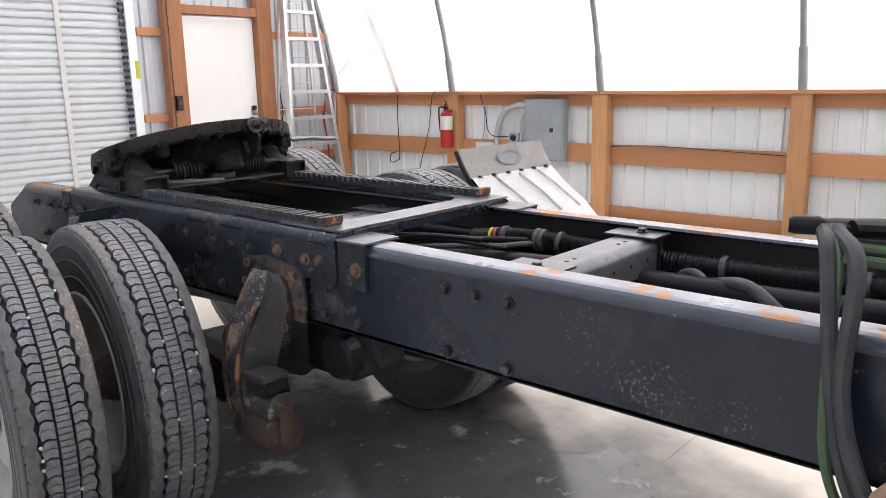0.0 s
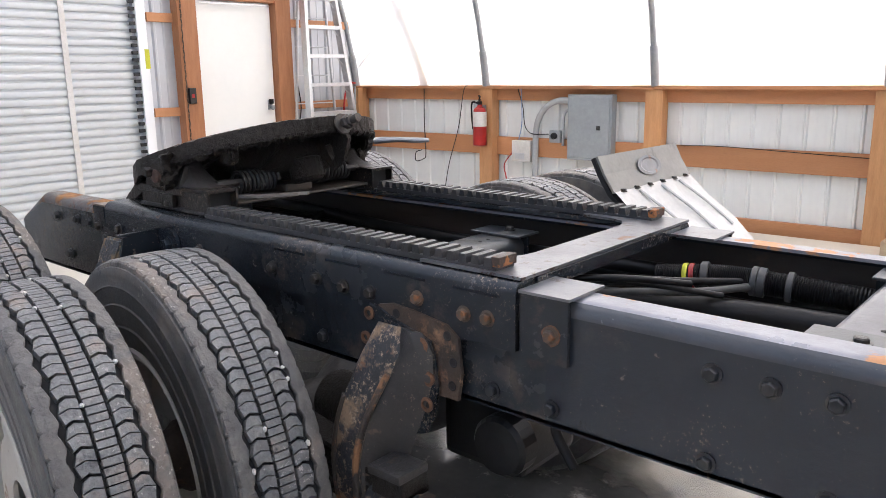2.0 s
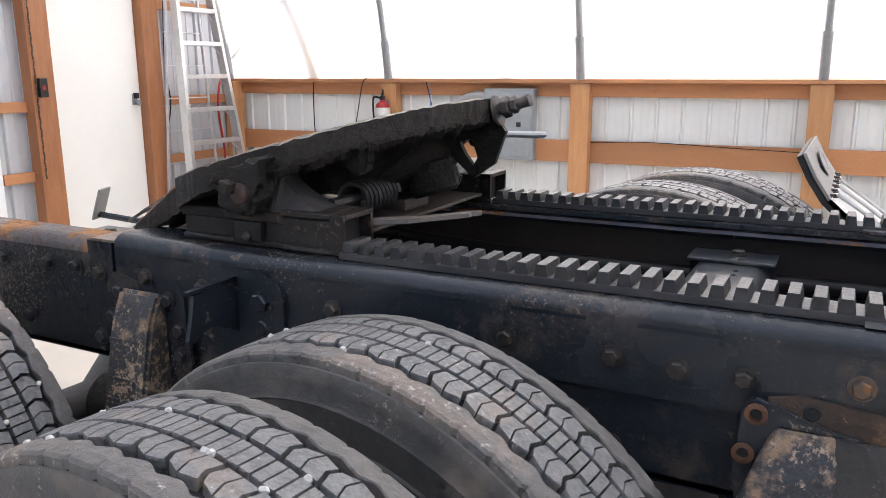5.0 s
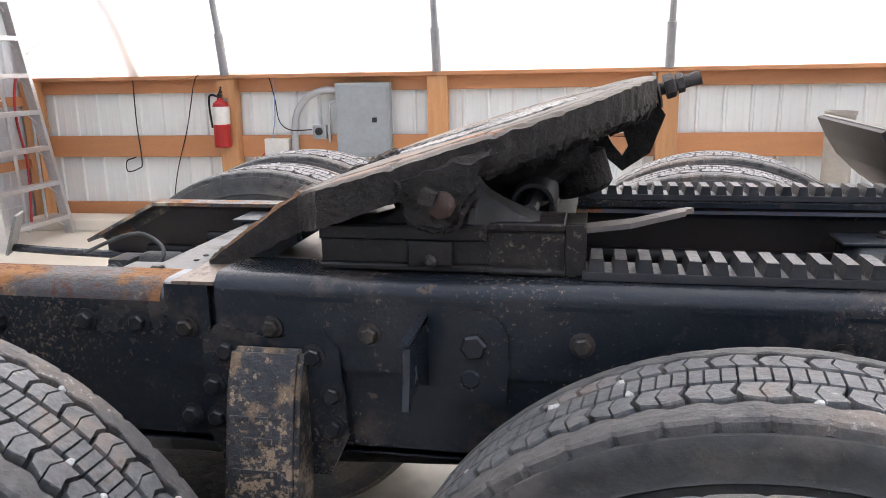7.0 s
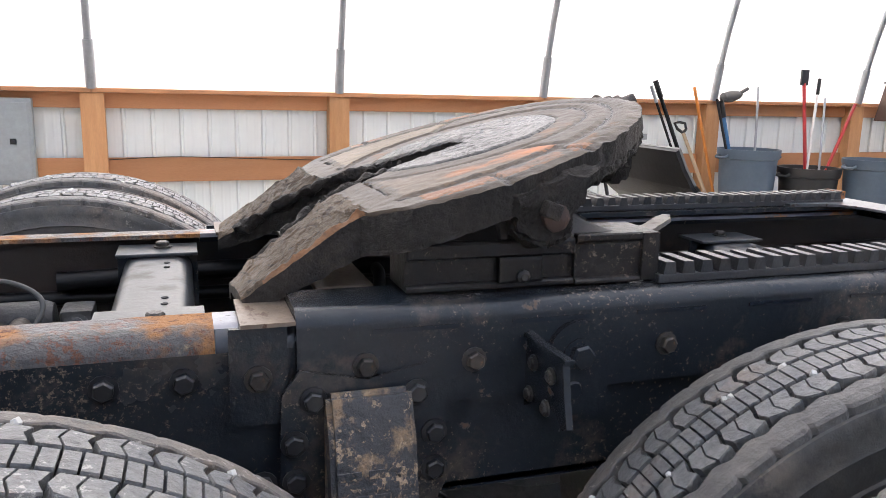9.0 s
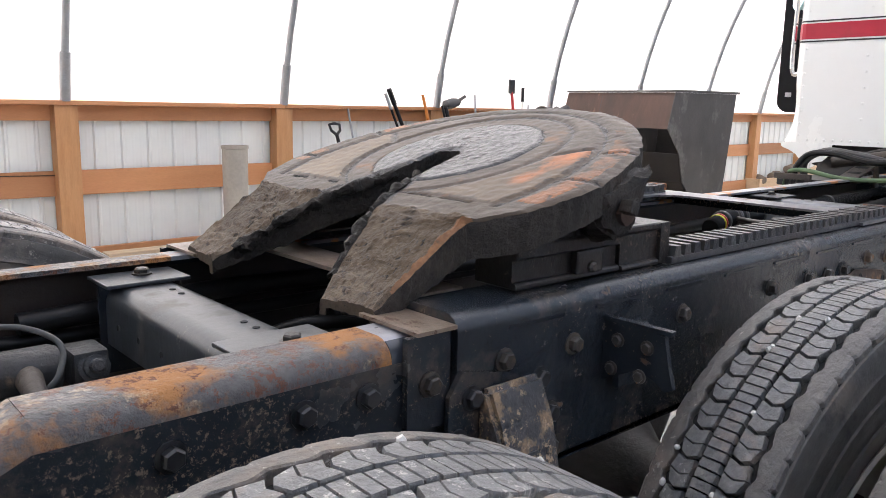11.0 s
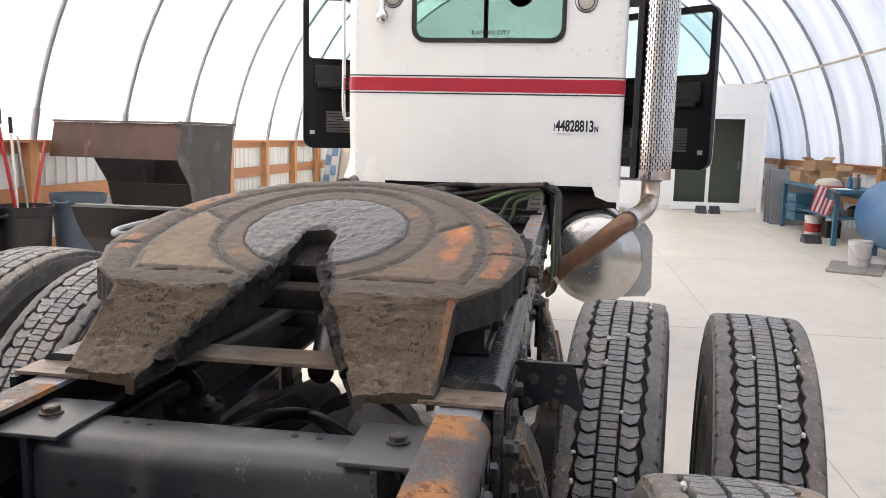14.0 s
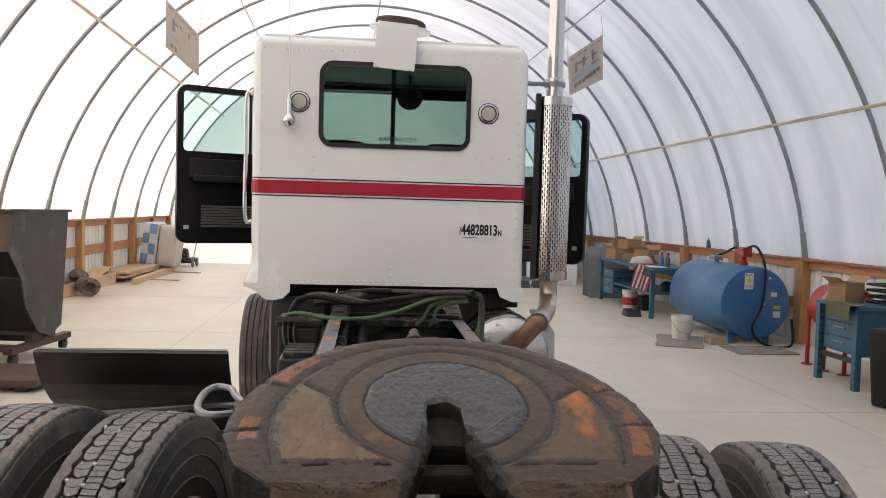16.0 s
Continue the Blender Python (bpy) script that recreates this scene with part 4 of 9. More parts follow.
RT, RB, RY = 1.116, 0.835, 0.417


def rail(side):
    x0, x1, t, fl, rb = -0.86, 7.0, 0.009, 0.088, 0.034
    y = lambda d: side * (RY - d)
    web = bmesh.new()
    prism(web, [(1.553, RB), (1.553, RT - rb), (x1, RT - rb), (x1, RB)], y(0), y(t), "y")
    ob = part("frame_rail", web, "rail" if side < 0 else "inner_rust", truck, "black painted channel rail with chips and rust")
    web = bmesh.new()
    prism(web, [(x0 - 0.20, RB + 0.02), (x0 - 0.20, RT - 0.125), (x0, RT - rb), (1.553, RT - rb), (1.553, RB), (x0 - 0.12, RB)], y(0), y(t), "y")
    part("rear_web", web, "rail_worn" if side < 0 else "inner_rust", ob, "chipped and rust-flecked rear web")
    turn = lambda lo, hi, n: [(rb * (1 - math.cos(a)), RT - rb + rb * math.sin(a)) for a in np.linspace(lo, hi, n)]
    bend, brow = turn(0, 1.05, 7), turn(1.05, math.pi / 2, 4)
    inner = lambda pts: [(d + t * (1 - d / rb), z - t * (z - RT + rb) / rb) for d, z in pts[::-1]]
    low = bend + inner(bend)
    top = brow + [(fl, RT), (fl, RT - t)] + inner(brow)
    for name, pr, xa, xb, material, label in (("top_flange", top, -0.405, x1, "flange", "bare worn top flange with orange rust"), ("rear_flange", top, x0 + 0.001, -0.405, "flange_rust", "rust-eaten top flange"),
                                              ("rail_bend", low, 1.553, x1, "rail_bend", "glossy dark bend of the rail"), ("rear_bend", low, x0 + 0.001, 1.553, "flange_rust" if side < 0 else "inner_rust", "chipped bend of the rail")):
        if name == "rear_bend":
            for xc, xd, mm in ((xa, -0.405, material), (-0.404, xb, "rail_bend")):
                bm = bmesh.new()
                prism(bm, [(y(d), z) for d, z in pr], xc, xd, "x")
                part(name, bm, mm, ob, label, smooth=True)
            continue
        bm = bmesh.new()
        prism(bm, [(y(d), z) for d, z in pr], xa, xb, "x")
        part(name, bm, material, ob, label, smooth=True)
    tail = pose(x0, 0, RT) @ pose(0, 0, 0, 0, 153, 0) @ Matrix.Diagonal((1, 1, -1, 1)) @ pose(0, 0, -RT)
    for pr in (top, low):
        bm = bmesh.new()
        prism(bm, [(y(d), z) for d, z in pr], 0, 0.235, "x", m=tail)
        part("tail_flange", bm, "flange_rust", ob, smooth=True)
    bm = boxes((x0 - 0.10, x1, min(y(0), y(fl)), max(y(0), y(fl)), RB - 0.004, RB + t))
    part("bottom_flange", bm, "rail", ob)
    return ob


rail_r, rail_l = rail(-1), rail(1)
# doubler angles that carry the sliding fifth wheel
for side, rl in ((-1, rail_r), (1, rail_l)):
    y = lambda d: side * (RY + d)
    arcs = [(0.016 - 0.028 * (1 - math.cos(a)), 1.109 + 0.028 * math.sin(a)) for a in np.linspace(0, math.pi / 2, 9)]
    bm = bmesh.new()
    prism(bm, [(y(0.002), 0.984), (y(0.016), 0.984)] + [(y(d), z) for d, z in arcs] + [(y(-0.105), 1.137), (y(-0.105), 1.1255), (y(0.002), 1.1185)], -0.297, 1.485, "x")
    dbl = part("mounting_angle", bm, "rail_worn", truck, "scuffed black mounting angle over the rail", smooth=True)
    x = -0.19
    while x < 1.36:
        welds = bmesh.new()
        vs = box(welds, 0, 0.13, min(y(0.0155), y(0.019)), max(y(0.0155), y(0.019)), 1.098, 1.104)
        part("weld", welds, "rail", dbl, m=pose(x, 0, random.uniform(-0.001, 0.001)))
        x += 0.215
    for x0, x1, c0, c1, zt in ((-0.388, -0.310, -0.372, -0.298, 1.124), (1.496, 1.612, 1.492, 1.616, 1.124)):
        bm = bmesh.new()
        prism(bm, [(y(0.002), 0.978), (y(0.014), 0.978), (y(0.014), zt - 0.006), (y(0.002), zt - 0.0065)], x0, x1, "x")
        part("end_plate", bm, "rail_worn", dbl)
        bm = bmesh.new()
        prism(bm, [(y(0.016), zt - 0.006), (y(0.016), zt), (y(-0.125), zt), (y(-0.125), zt - 0.006)], c0, c1, "x")
        part("end_cap", bm, "tan_steel" if x0 < 0 else "plate_grey", dbl, "bare rusty end plate")
    bm = bmesh.new()
    box(bm, 0.295, 1.412, min(y(-0.012), y(-0.082)), max(y(-0.012), y(-0.082)), 1.138, 1.152, bevel=0.002)
    rack = part("rack", bm, "rack_floor", dbl, "toothed slider rack")
    if side < 0:
        tooth = bmesh.new()
        prism(tooth, [(-0.0125, 0), (0.0125, 0), (0.0085, 0.021), (-0.0085, 0.021)], -0.035, 0.035, "y")
        first = part("tooth", tooth, "tooth", rack)
        tooth_mesh = first.data
    for k in range(31):
        if side < 0 and k == 0:
            first.matrix_basis = pose(0.316, y(-0.047), 1.152)
            continue
        o = new("tooth", tooth_mesh)
        o.parent = rack
        o.matrix_basis = pose(0.316 + k * 0.0358, y(-0.047), 1.152 + random.uniform(-0.001, 0.001))
    bm = boxes((1.398, 1.420, min(y(-0.014), y(-0.080)), max(y(-0.014), y(-0.080)), 1.153, 1.176), bevel=0.002)
    part("rack_stop", bm, "rusty_tooth", rack, "rust-flecked stop block")

# grey slider plate ahead of the opening, with rounded inner corners
bm = bmesh.new()
outl = [(1.490, -0.416), (1.490, 0.416), (1.20, 0.416), (1.20, 0.312), (1.30, 0.305), (1.345, 0.285), (1.368, 0.245), (1.375, 0.20), (1.375, -0.20), (1.368, -0.245), (1.345, -0.285), (1.30, -0.305), (1.20, -0.312), (1.20, -0.416)]
prism(bm, outl, 1.1385, 1.1455, "z")
part("slider_plate", bm, "plate_grey", truck, "worn grey steel cross plate")
bm = boxes((1.462, 1.492, -0.36, 0.36, 1.105, 1.137), bevel=0.002)
part("cross_bar", bm, "rail", truck)
bm = boxes((-0.247, -0.155, -0.29, 0.29, 1.126, 1.134), bevel=0.001)
part("rear_strap", bm, "tan_steel", truck, "dusty tan steel strap across the rails")


def crossmember(x0, x1, z0, z1, material):
    bm = bmesh.new()
    r = 0.034
    turn = [math.pi / 2 * k / 6 for k in range(7)]
    prism(bm, [(x0, z0)] + [(x0 + r - r * math.cos(t), z1 - r + r * math.sin(t)) for t in turn] + [(x1 - r + r * math.sin(t), z1 - r + r * math.cos(t)) for t in turn] + [(x1, z0)], -0.262, 0.262, "y")
    ob = part("crossmember", bm, material, truck, "pressed steel crossmember bolted between the rails", smooth=True)
    for s in (-1, 1):
        bm = boxes((x0 - 0.012, x1 + 0.012, min(s * 0.215, s * 0.327), max(s * 0.215, s * 0.327), z1 + 0.002, z1 + 0.009), bevel=0.002)
        part("ear", bm, "plate_dark", ob)
        part("end_flange", boxes((x0 - 0.012, x1 + 0.012, min(s * 0.264, s * 0.275), max(s * 0.264, s * 0.275), z0 - 0.06, z1 + 0.001), bevel=0.002), "rail_worn", ob)
        part("foot_plate", boxes((x0 + 0.02, x1 - 0.02, min(s * 0.276, s * 0.407), max(s * 0.276, s * 0.407), z0 - 0.05, z0 - 0.03), bevel=0.002), "rail_worn", ob)
        bm = bmesh.new()
        hexbolt(bm, (x0 + x1) / 2 + 0.01, s * 0.285, z1 + 0.009, 0.0135, 0.013, "z")
        part("bolt", bm, "bolt", ob)
    # flat dark discs stand for the shade inside the holes
    bm = bmesh.new()
    lathe(bm, [(0.006, 0), (0.006, 0.0012)], 10)
    first = part("hole", bm, "recess_shade", ob, m=pose((x0 + x1) / 2 + 0.02, -0.16, z1 + 0.0002))
    places = [pose((x0 + x1) / 2 + 0.02, yy, z1 + 0.0002) for yy in (-0.12, 0.12, 0.16)]
    for k in range(5):
        places += [pose(x1 + 0.0002, -0.2 + 0.1 * k, z0 + 0.045, 0, 90, 0), pose(x0 - 0.0002, -0.2 + 0.1 * k, z0 + 0.045, 0, -90, 0)]
    for m in places:
        o = new("hole", first.data)
        o.parent, o.matrix_basis = ob, m
    return ob


crossmember(-0.562, -0.425, 0.975, 1.088, "plate_dark")
crossmember(2.027, 2.175, 0.990, 1.092, "plate_grey")
crossmember(0.855, 1.022, 0.96, 1.061, "plate_dark")
crossmember(4.2, 4.35, 0.98, 1.09, "plate_dark")

# bolts in the webs
groups = (("bolt", "bolt_paint", [(1.906, 1.037), (2.008, 1.036), (2.115, 1.036), (1.905, 0.863), (2.114, 0.860), (1.415, 0.876), (1.569, 0.874), (0.846, 0.882),
                            (-0.447, 1.046), (-0.547, 1.046), (0.62, 0.89), (2.98, 1.04), (3.08, 1.04), (2.98, 0.88), (-0.64, 0.90), (-0.72, 1.04)], 0.009),
          ("bolt", "bolt", [(0.661, 1.046), (0.846, 1.043), (0.951, 1.040), (1.049, 1.041), (-0.200, 1.052), (-0.035, 1.047), (0.298, 1.045), (-0.350, 1.046)], 0.0245),
          ("bolt", "bolt_old", [(1.205, 1.054), (1.345, 1.043), (1.411, 1.045), (1.574, 1.040)], 0.0225))
bolt_mesh = {}
for side, rl in ((-1, rail_r), (1, rail_l)):
    for name, material, places, out in groups:
        for x, z in places:
            if material not in bolt_mesh:
                bm = bmesh.new()
                hexbolt(bm, 0, 0, 0, 0.0138, 0.016, "-y")
                o = part(name, bm, material, rl)
                bolt_mesh[material] = o.data
            else:
                o = new(name, bolt_mesh[material])
                o.parent = rl
            o.matrix_basis = pose(x, side * (RY - 0.008 + out), z, 0, random.uniform(0, 60), 0 if side < 0 else 180)
            if material == "bolt_old":
                bm = bmesh.new()
                n3 = [random.uniform(0.0205, 0.026) for _ in range(14)]
                prism(bm, [(r * math.cos(k * 0.4488), r * math.sin(k * 0.4488)) for k, r in enumerate(n3)], 0.0, 0.0012, "z")
                part("rust_ring", bm, "bolt_rust", o, m=pose(0, -0.0002, 0, 90, 0, 0))


# spring hangers
def front_hanger(side):
    y = lambda d: side * (RY + d)
    # rusty backing plate with its empty holes
    bm = bmesh.new()
    prism(bm, [(1.085, 1.020), (1.130, 1.030), (1.215, 1.022), (1.300, 1.010), (1.335, 0.985), (1.345, 0.905), (1.335, 0.835), (1.10, 0.835)], y(0.0175), y(0.027), "y")
    ob = part("spring_hanger", bm, "rusty", truck, "rust-brown cast spring hanger bolted to the rail")
    # holes are not cut: dark discs paint their shade
    for x, z in ((1.145, 1.008), (1.305, 0.985), (1.322, 0.925), (1.318, 0.868)):
        bm = bmesh.new()
        lathe(bm, [(0.006, 0), (0.010, 0.0018), (0.012, 0.0004)], 14)
        part("hole", bm, "recess_shade", ob, m=pose(x, y(0.0272), z, 90 if side < 0 else -90, 0, 0))
    # mounting flange of the casting with three bosses
    bm = bmesh.new()
    prism(bm, [(1.050, 1.008), (1.068, 1.026), (1.092, 1.016), (1.150, 0.990), (1.225, 0.978), (1.262, 0.968), (1.274, 0.935), (1.285, 0.87), (1.278, 0.79), (1.248, 0.735), (1.15, 0.70), (1.06, 0.74), (1.045, 0.90)], y(0.029), y(0.044), "y")
    bmesh.ops.bevel(bm, geom=bm.edges[:], offset=0.004, segments=2, affect="EDGES")
    part("flange", bm, "rail_worn", ob, "dark scuffed flange of the hanger", smooth=True)
    for x, z, r in ((1.072, 1.000, 0.016), (1.240, 0.952, 0.022), (1.262, 0.878, 0.018), (1.256, 0.812, 0.018), (1.058, 0.935, 0.016)):
        bm = bmesh.new()
        lathe(bm, [(r, 0), (r * 1.05, 0.005), (r * 0.62, 0.007), (r * 0.55, -0.001)], 18)
        boss = part("boss", bm, "bolt_rust", ob, m=pose(x, y(0.0442), z, 90 if side < 0 else -90, 0, 0))
        # dark disc painted as the shaded inside of the boss
        bm = bmesh.new()
        lathe(bm, [(r * 0.5, 0.0), (r * 0.5, 0.0012)], 14)
        part("bore", bm, "recess_shade", boss)
    # hollow body: outer face swept down and outward, side wall back to the flange
    levels = [(0.985, 1.098, 0.085, 0.050, 0.060), (0.940, 1.080, 0.110, 0.068, 0.085), (0.880, 1.058, 0.118, 0.088, 0.100), (0.800, 1.030, 0.112, 0.108, 0.110),
              (0.720, 1.012, 0.100, 0.122, 0.105), (0.640, 1.006, 0.092, 0.130, 0.090), (0.560, 1.010, 0.088, 0.130, 0.080), (0.475, 1.022, 0.082, 0.124, 0.070)]
    face, wall = bmesh.new(), bmesh.new()
    rows, wrows = [], []
    for z, x0, w, out, back in levels:
        pr = [(x0 + 0.004, 0.046), (x0, out - 0.012), (x0 + 0.006, out - 0.002), (x0 + 0.02, out + 0.002), (x0 + w * 0.5, out + 0.003), (x0 + w - 0.012, out), (x0 + w, out - 0.008), (x0 + w - 0.006, out - 0.020), (x0 + 0.03, out - 0.022), (x0 + 0.024, 0.046)]
        rows.append([face.verts.new((x, y(d), z)) for x, d in pr])
        wr = [(x0 + w - 0.010, out - 0.006), (x0 + w + back * 0.55, 0.060), (x0 + w + back, 0.0445), (x0 + w + back - 0.02, 0.0445), (x0 + w + back * 0.5, 0.048), (x0 + w - 0.024, out - 0.016)]
        wrows.append([wall.verts.new((x, y(d), z)) for x, d in wr])
    for bm2, rr in ((face, rows), (wall, wrows)):
        for p, q in zip(rr, rr[1:]):
            loop_bridge(bm2, p, q)
        bm2.faces.new(rr[0])
        bm2.faces.new(rr[-1][::-1])
        bmesh.ops.subdivide_edges(bm2, edges=bm2.edges[:], cuts=1, use_grid_fill=True)
    grime_up(face, face.verts, 0.0025, 40)
    part("casting", face, "cast_worn", ob, "paint-worn outer face with tan dirt", smooth=True)
    part("side_wall", wall, "hanger_side", ob, "dark side wall of the casting", smooth=True)
    rib = bmesh.new()
    pts = [(x0 + w - 0.004, y(out + 0.001), z) for z, x0, w, out, back in levels[2:]]
    tube(rib, smooth_path(pts, 4), 0.009, 8)
    part("edge_rib", rib, "cast_edge", ob, "rust-edged rib of the casting", smooth=True)
    rib = bmesh.new()
    pts = [(x0 + 0.008, y(out - 0.002), z) for z, x0, w, out, back in levels[3:]]
    tube(rib, smooth_path(pts, 4), 0.008, 8)
    part("edge_rib", rib, "cast_edge", ob, smooth=True)
    bm = boxes((1.150, 1.255, min(y(0.045), y(0.145)), max(y(0.045), y(0.145)), 0.642, 0.664), bevel=0.004)
    part("spring_pad", bm, "hanger_side", ob, "worn block on the spring end", m=pose(0, 0, 0))
    bm = boxes((1.145, 1.250, min(y(0.04), y(0.130)), max(y(0.04), y(0.130)), 0.585, 0.640), bevel=0.006)
    part("spring_end", bm, "grime", ob)
    bm = bmesh.new()
    lathe(bm, [(0.030, -0.085), (0.046, -0.075), (0.048, 0.06), (0.030, 0.075)], 20, "x", m=pose(1.195, y(0.085), 0.545))
    grime_up(bm, bm.verts, 0.006, 30)
    part("bushing", bm, "cast_worn", ob, smooth=True)
    bm = bmesh.new()
    box(bm, 1.265, 1.295, min(y(0.06), y(0.10)), max(y(0.06), y(0.10)), 0.42, 0.60, 0.008)
    lathe(bm, [(0.012, 0), (0.020, 0.003), (0.018, 0.016)], 12, m=pose(1.280, y(0.102), 0.56, 90 if side < 0 else -90, 0, 0))
    part("shackle", bm, "rusty", ob, smooth=True)
    bm = bmesh.new()
    lathe(bm, [(0.03, -0.12), (0.070, -0.10), (0.080, 0.0), (0.070, 0.09), (0.03, 0.10)], 20, "x", m=pose(1.16, y(0.06), 0.445))
    grime_up(bm, bm.verts, 0.008, 20)
    part("brake_chamber", bm, "rusty", ob, smooth=True)
    return ob


def rear_hanger(side):
    y = lambda d: side * (RY + d)
    bm = bmesh.new()
    prism(bm, [(-0.325, 0.87), (-0.32, 1.02), (-0.295, 1.055), (-0.20, 1.035), (-0.11, 1.052), (-0.085, 1.02), (-0.075, 0.87), (-0.11, 0.80), (-0.29, 0.80)], y(0.0175), y(0.027), "y")
    ob = part("spring_hanger", bm, "rail_worn", truck, "dirt-caked cast spring hanger on the rail")
    bm = bmesh.new()
    prism(bm, [(y(0.022), 1.02), (y(0.045), 1.025), (y(0.075), 0.96), (y(0.165), 0.55), (y(0.165), 0.47), (y(0.10), 0.47), (y(0.022), 0.80)], -0.262, -0.138, "x")
    bmesh.ops.bevel(bm, geom=bm.edges[:], offset=0.008, segments=2, affect="EDGES")
    part("casting", bm, "cast_tan", ob, "casting with raised marks and tan dirt", smooth=True)
    lean = math.degrees(math.atan(0.09 / 0.41))
    for z, spans in ((0.918, ((-0.055, -0.02), (-0.01, 0.012), (0.03, 0.042))), (0.885, ((-0.03, -0.012), (-0.004, 0.02))), (0.835, ((-0.045, 0.03),)), (0.79, ((-0.05, -0.01), (0.0, 0.04))), (0.745, ((-0.04, 0.03),))):
        for a, b in spans:
            bm = bmesh.new()
            box(bm, a, b, -0.0018, 0.002, -0.006, 0.006, 0.001)
            part("raised_mark", bm, "cast_tan", ob, m=pose(-0.20, y(0.075 + (0.96 - z) * 0.2195), z, -lean if side < 0 else lean, 0, 0))
    for k, (x, z) in enumerate(((-0.277, 1.012), (-0.127, 1.010), (-0.304, 0.950), (-0.099, 0.945), (-0.348, 0.895), (-0.302, 0.893), (-0.099, 0.888))):
        bm = bmesh.new()
        hexbolt(bm, 0, 0, 0, 0.014, 0.014, "-y" if side < 0 else "y")
        part("bolt", bm, "bolt_paint", ob, m=pose(x, y(0.0275), z))
    return ob


for side in (-1, 1):
    front_hanger(side)
    rear_hanger(side)
    # leaf pack and walking arm between the hangers
    bm = bmesh.new()
    for k in range(7):
        tube_pts = smooth_path([(1.25 - 0.05 * k, side * 0.49, 0.60 - 0.016 * k), (AX_F, side * 0.49, 0.70 - 0.016 * k), (0.0 + 0.05 * k, side * 0.49, 0.66 - 0.016 * k)], 6)
        for p, q in zip(tube_pts, tube_pts[1:]):
            prism(bm, [(p.x, p.z), (p.x, p.z - 0.014), (q.x, q.z - 0.014), (q.x, q.z)], side * 0.455, side * 0.525, "y")
    part("leaf_spring", bm, "grime", truck)
    bm = bmesh.new()
    for k in range(7):
        tube_pts = smooth_path([(-0.15 - 0.03 * k, side * 0.49, 0.60 - 0.016 * k), (AX_R, side * 0.49, 0.70 - 0.016 * k), (-1.2 + 0.05 * k, side * 0.49, 0.64 - 0.016 * k)], 6)
        for p, q in zip(tube_pts, tube_pts[1:]):
            prism(bm, [(p.x, p.z), (p.x, p.z - 0.014), (q.x, q.z - 0.014), (q.x, q.z)], side * 0.455, side * 0.525, "y")
    part("leaf_spring", bm, "grime", truck)

# bracket plate and pivot on the right rail
bm = bmesh.new()
prism(bm, [(-0.434, 1.085), (-0.555, 1.072), (-0.566, 1.02), (-0.576, 0.985), (-0.562, 0.978), (-0.54, 0.992), (-0.505, 1.0), (-0.434, 0.965)], 0.050, 0.060, "x")
box(bm, 0.045, 0.06, -0.57, -0.434, 1.075, 1.083, 0.001)
br = part("flap_bracket", bm, "rail_worn", truck, "black steel flap bracket on the rail")
for y, z in ((-0.466, 1.045), (-0.513, 0.992), (-0.455, 0.992), (-0.525, 1.045)):
    bm = bmesh.new()
    hexbolt(bm, 0, 0, 0, 0.009, 0.008, "-x")
    part("bolt", bm, "bolt", br, m=pose(0.049, y, z))
bm = bmesh.new()
prism(bm, [(0.085 + 0.0, 0.945), (0.185, 0.945)] + [(0.135 + 0.052 * math.cos(a), 1.045 + 0.052 * math.sin(a)) for a in np.linspace(0, math.pi, 12)], -0.446, -0.434, "y")
hexbolt(bm, 0.135, -0.446, 1.042, 0.02, 0.018, "-y")
lathe(bm, [(0.016, 0), (0.013, 0.003)], 14, m=pose(0.128, -0.446, 0.985, 90, 0, 0))
part("round_bracket", bm, "rail_worn", truck)

# axles, differentials, drive shaft
for x, skew in ((0.602, -7.1), (-0.717, -2.0)):
    turned = pose(x, 0.05, 0, 0, 0, skew)
    bm = bmesh.new()
    lathe(bm, [(0.06, -0.62), (0.075, -0.5), (0.075, -0.25), (0.16, -0.12), (0.215, 0.0), (0.16, 0.12), (0.075, 0.25), (0.075, 0.5), (0.06, 0.62)], 24, "y", m=pose(0, 0, 0.55))
    lathe(bm, [(0.19, 0.0), (0.17, 0.12), (0.11, 0.22), (0.06, 0.30)], 20, "x", m=pose(0.08, 0.03, 0.58))
    ax = part("axle", bm, "stand_dust", truck, "dusty black drive axle housing", smooth=True, m=turned)
    for s in (-1, 1):
        bm = bmesh.new()
        lathe(bm, [(0.04, -0.13), (0.085, -0.11), (0.092, 0.0), (0.085, 0.10), (0.05, 0.12)], 20, "x", m=pose(0.26, s * 0.30, 0.62))
        part("brake_chamber", bm, "grime", ax, smooth=True)
        bm = bmesh.new()
        lathe(bm, [(0.20, -0.05), (0.21, -0.04), (0.21, 0.05), (0.20, 0.06)], 28, "y", m=pose(0, s * 0.58, 0.55))
        part("brake_drum", bm, "grime", ax, smooth=True)
bm = bmesh.new()
tube(bm, [(AX_R + 0.35, 0.05, 0.60), (AX_F - 0.2, 0.05, 0.64)], 0.05, 14)
tube(bm, [(AX_F + 0.38, 0.05, 0.62), (3.9, 0.02, 0.80)], 0.055, 14)
part("drive_shaft", bm, "grime", truck, smooth=True)
bm = bmesh.new()
box(bm, 1.20, 1.44, -0.34, -0.10, 0.625, 0.86, 0.02)
lathe(bm, [(0.03, -0.035), (0.065, -0.03), (0.075, -0.018), (0.075, 0.03)], 24, "y", m=pose(1.40, -0.355, 0.715))
part("gear_box", bm, "hose_black", truck, "dark greasy housing under the rail")
# air tank and valves between the rails behind the rear crossmember
bm = bmesh.new()
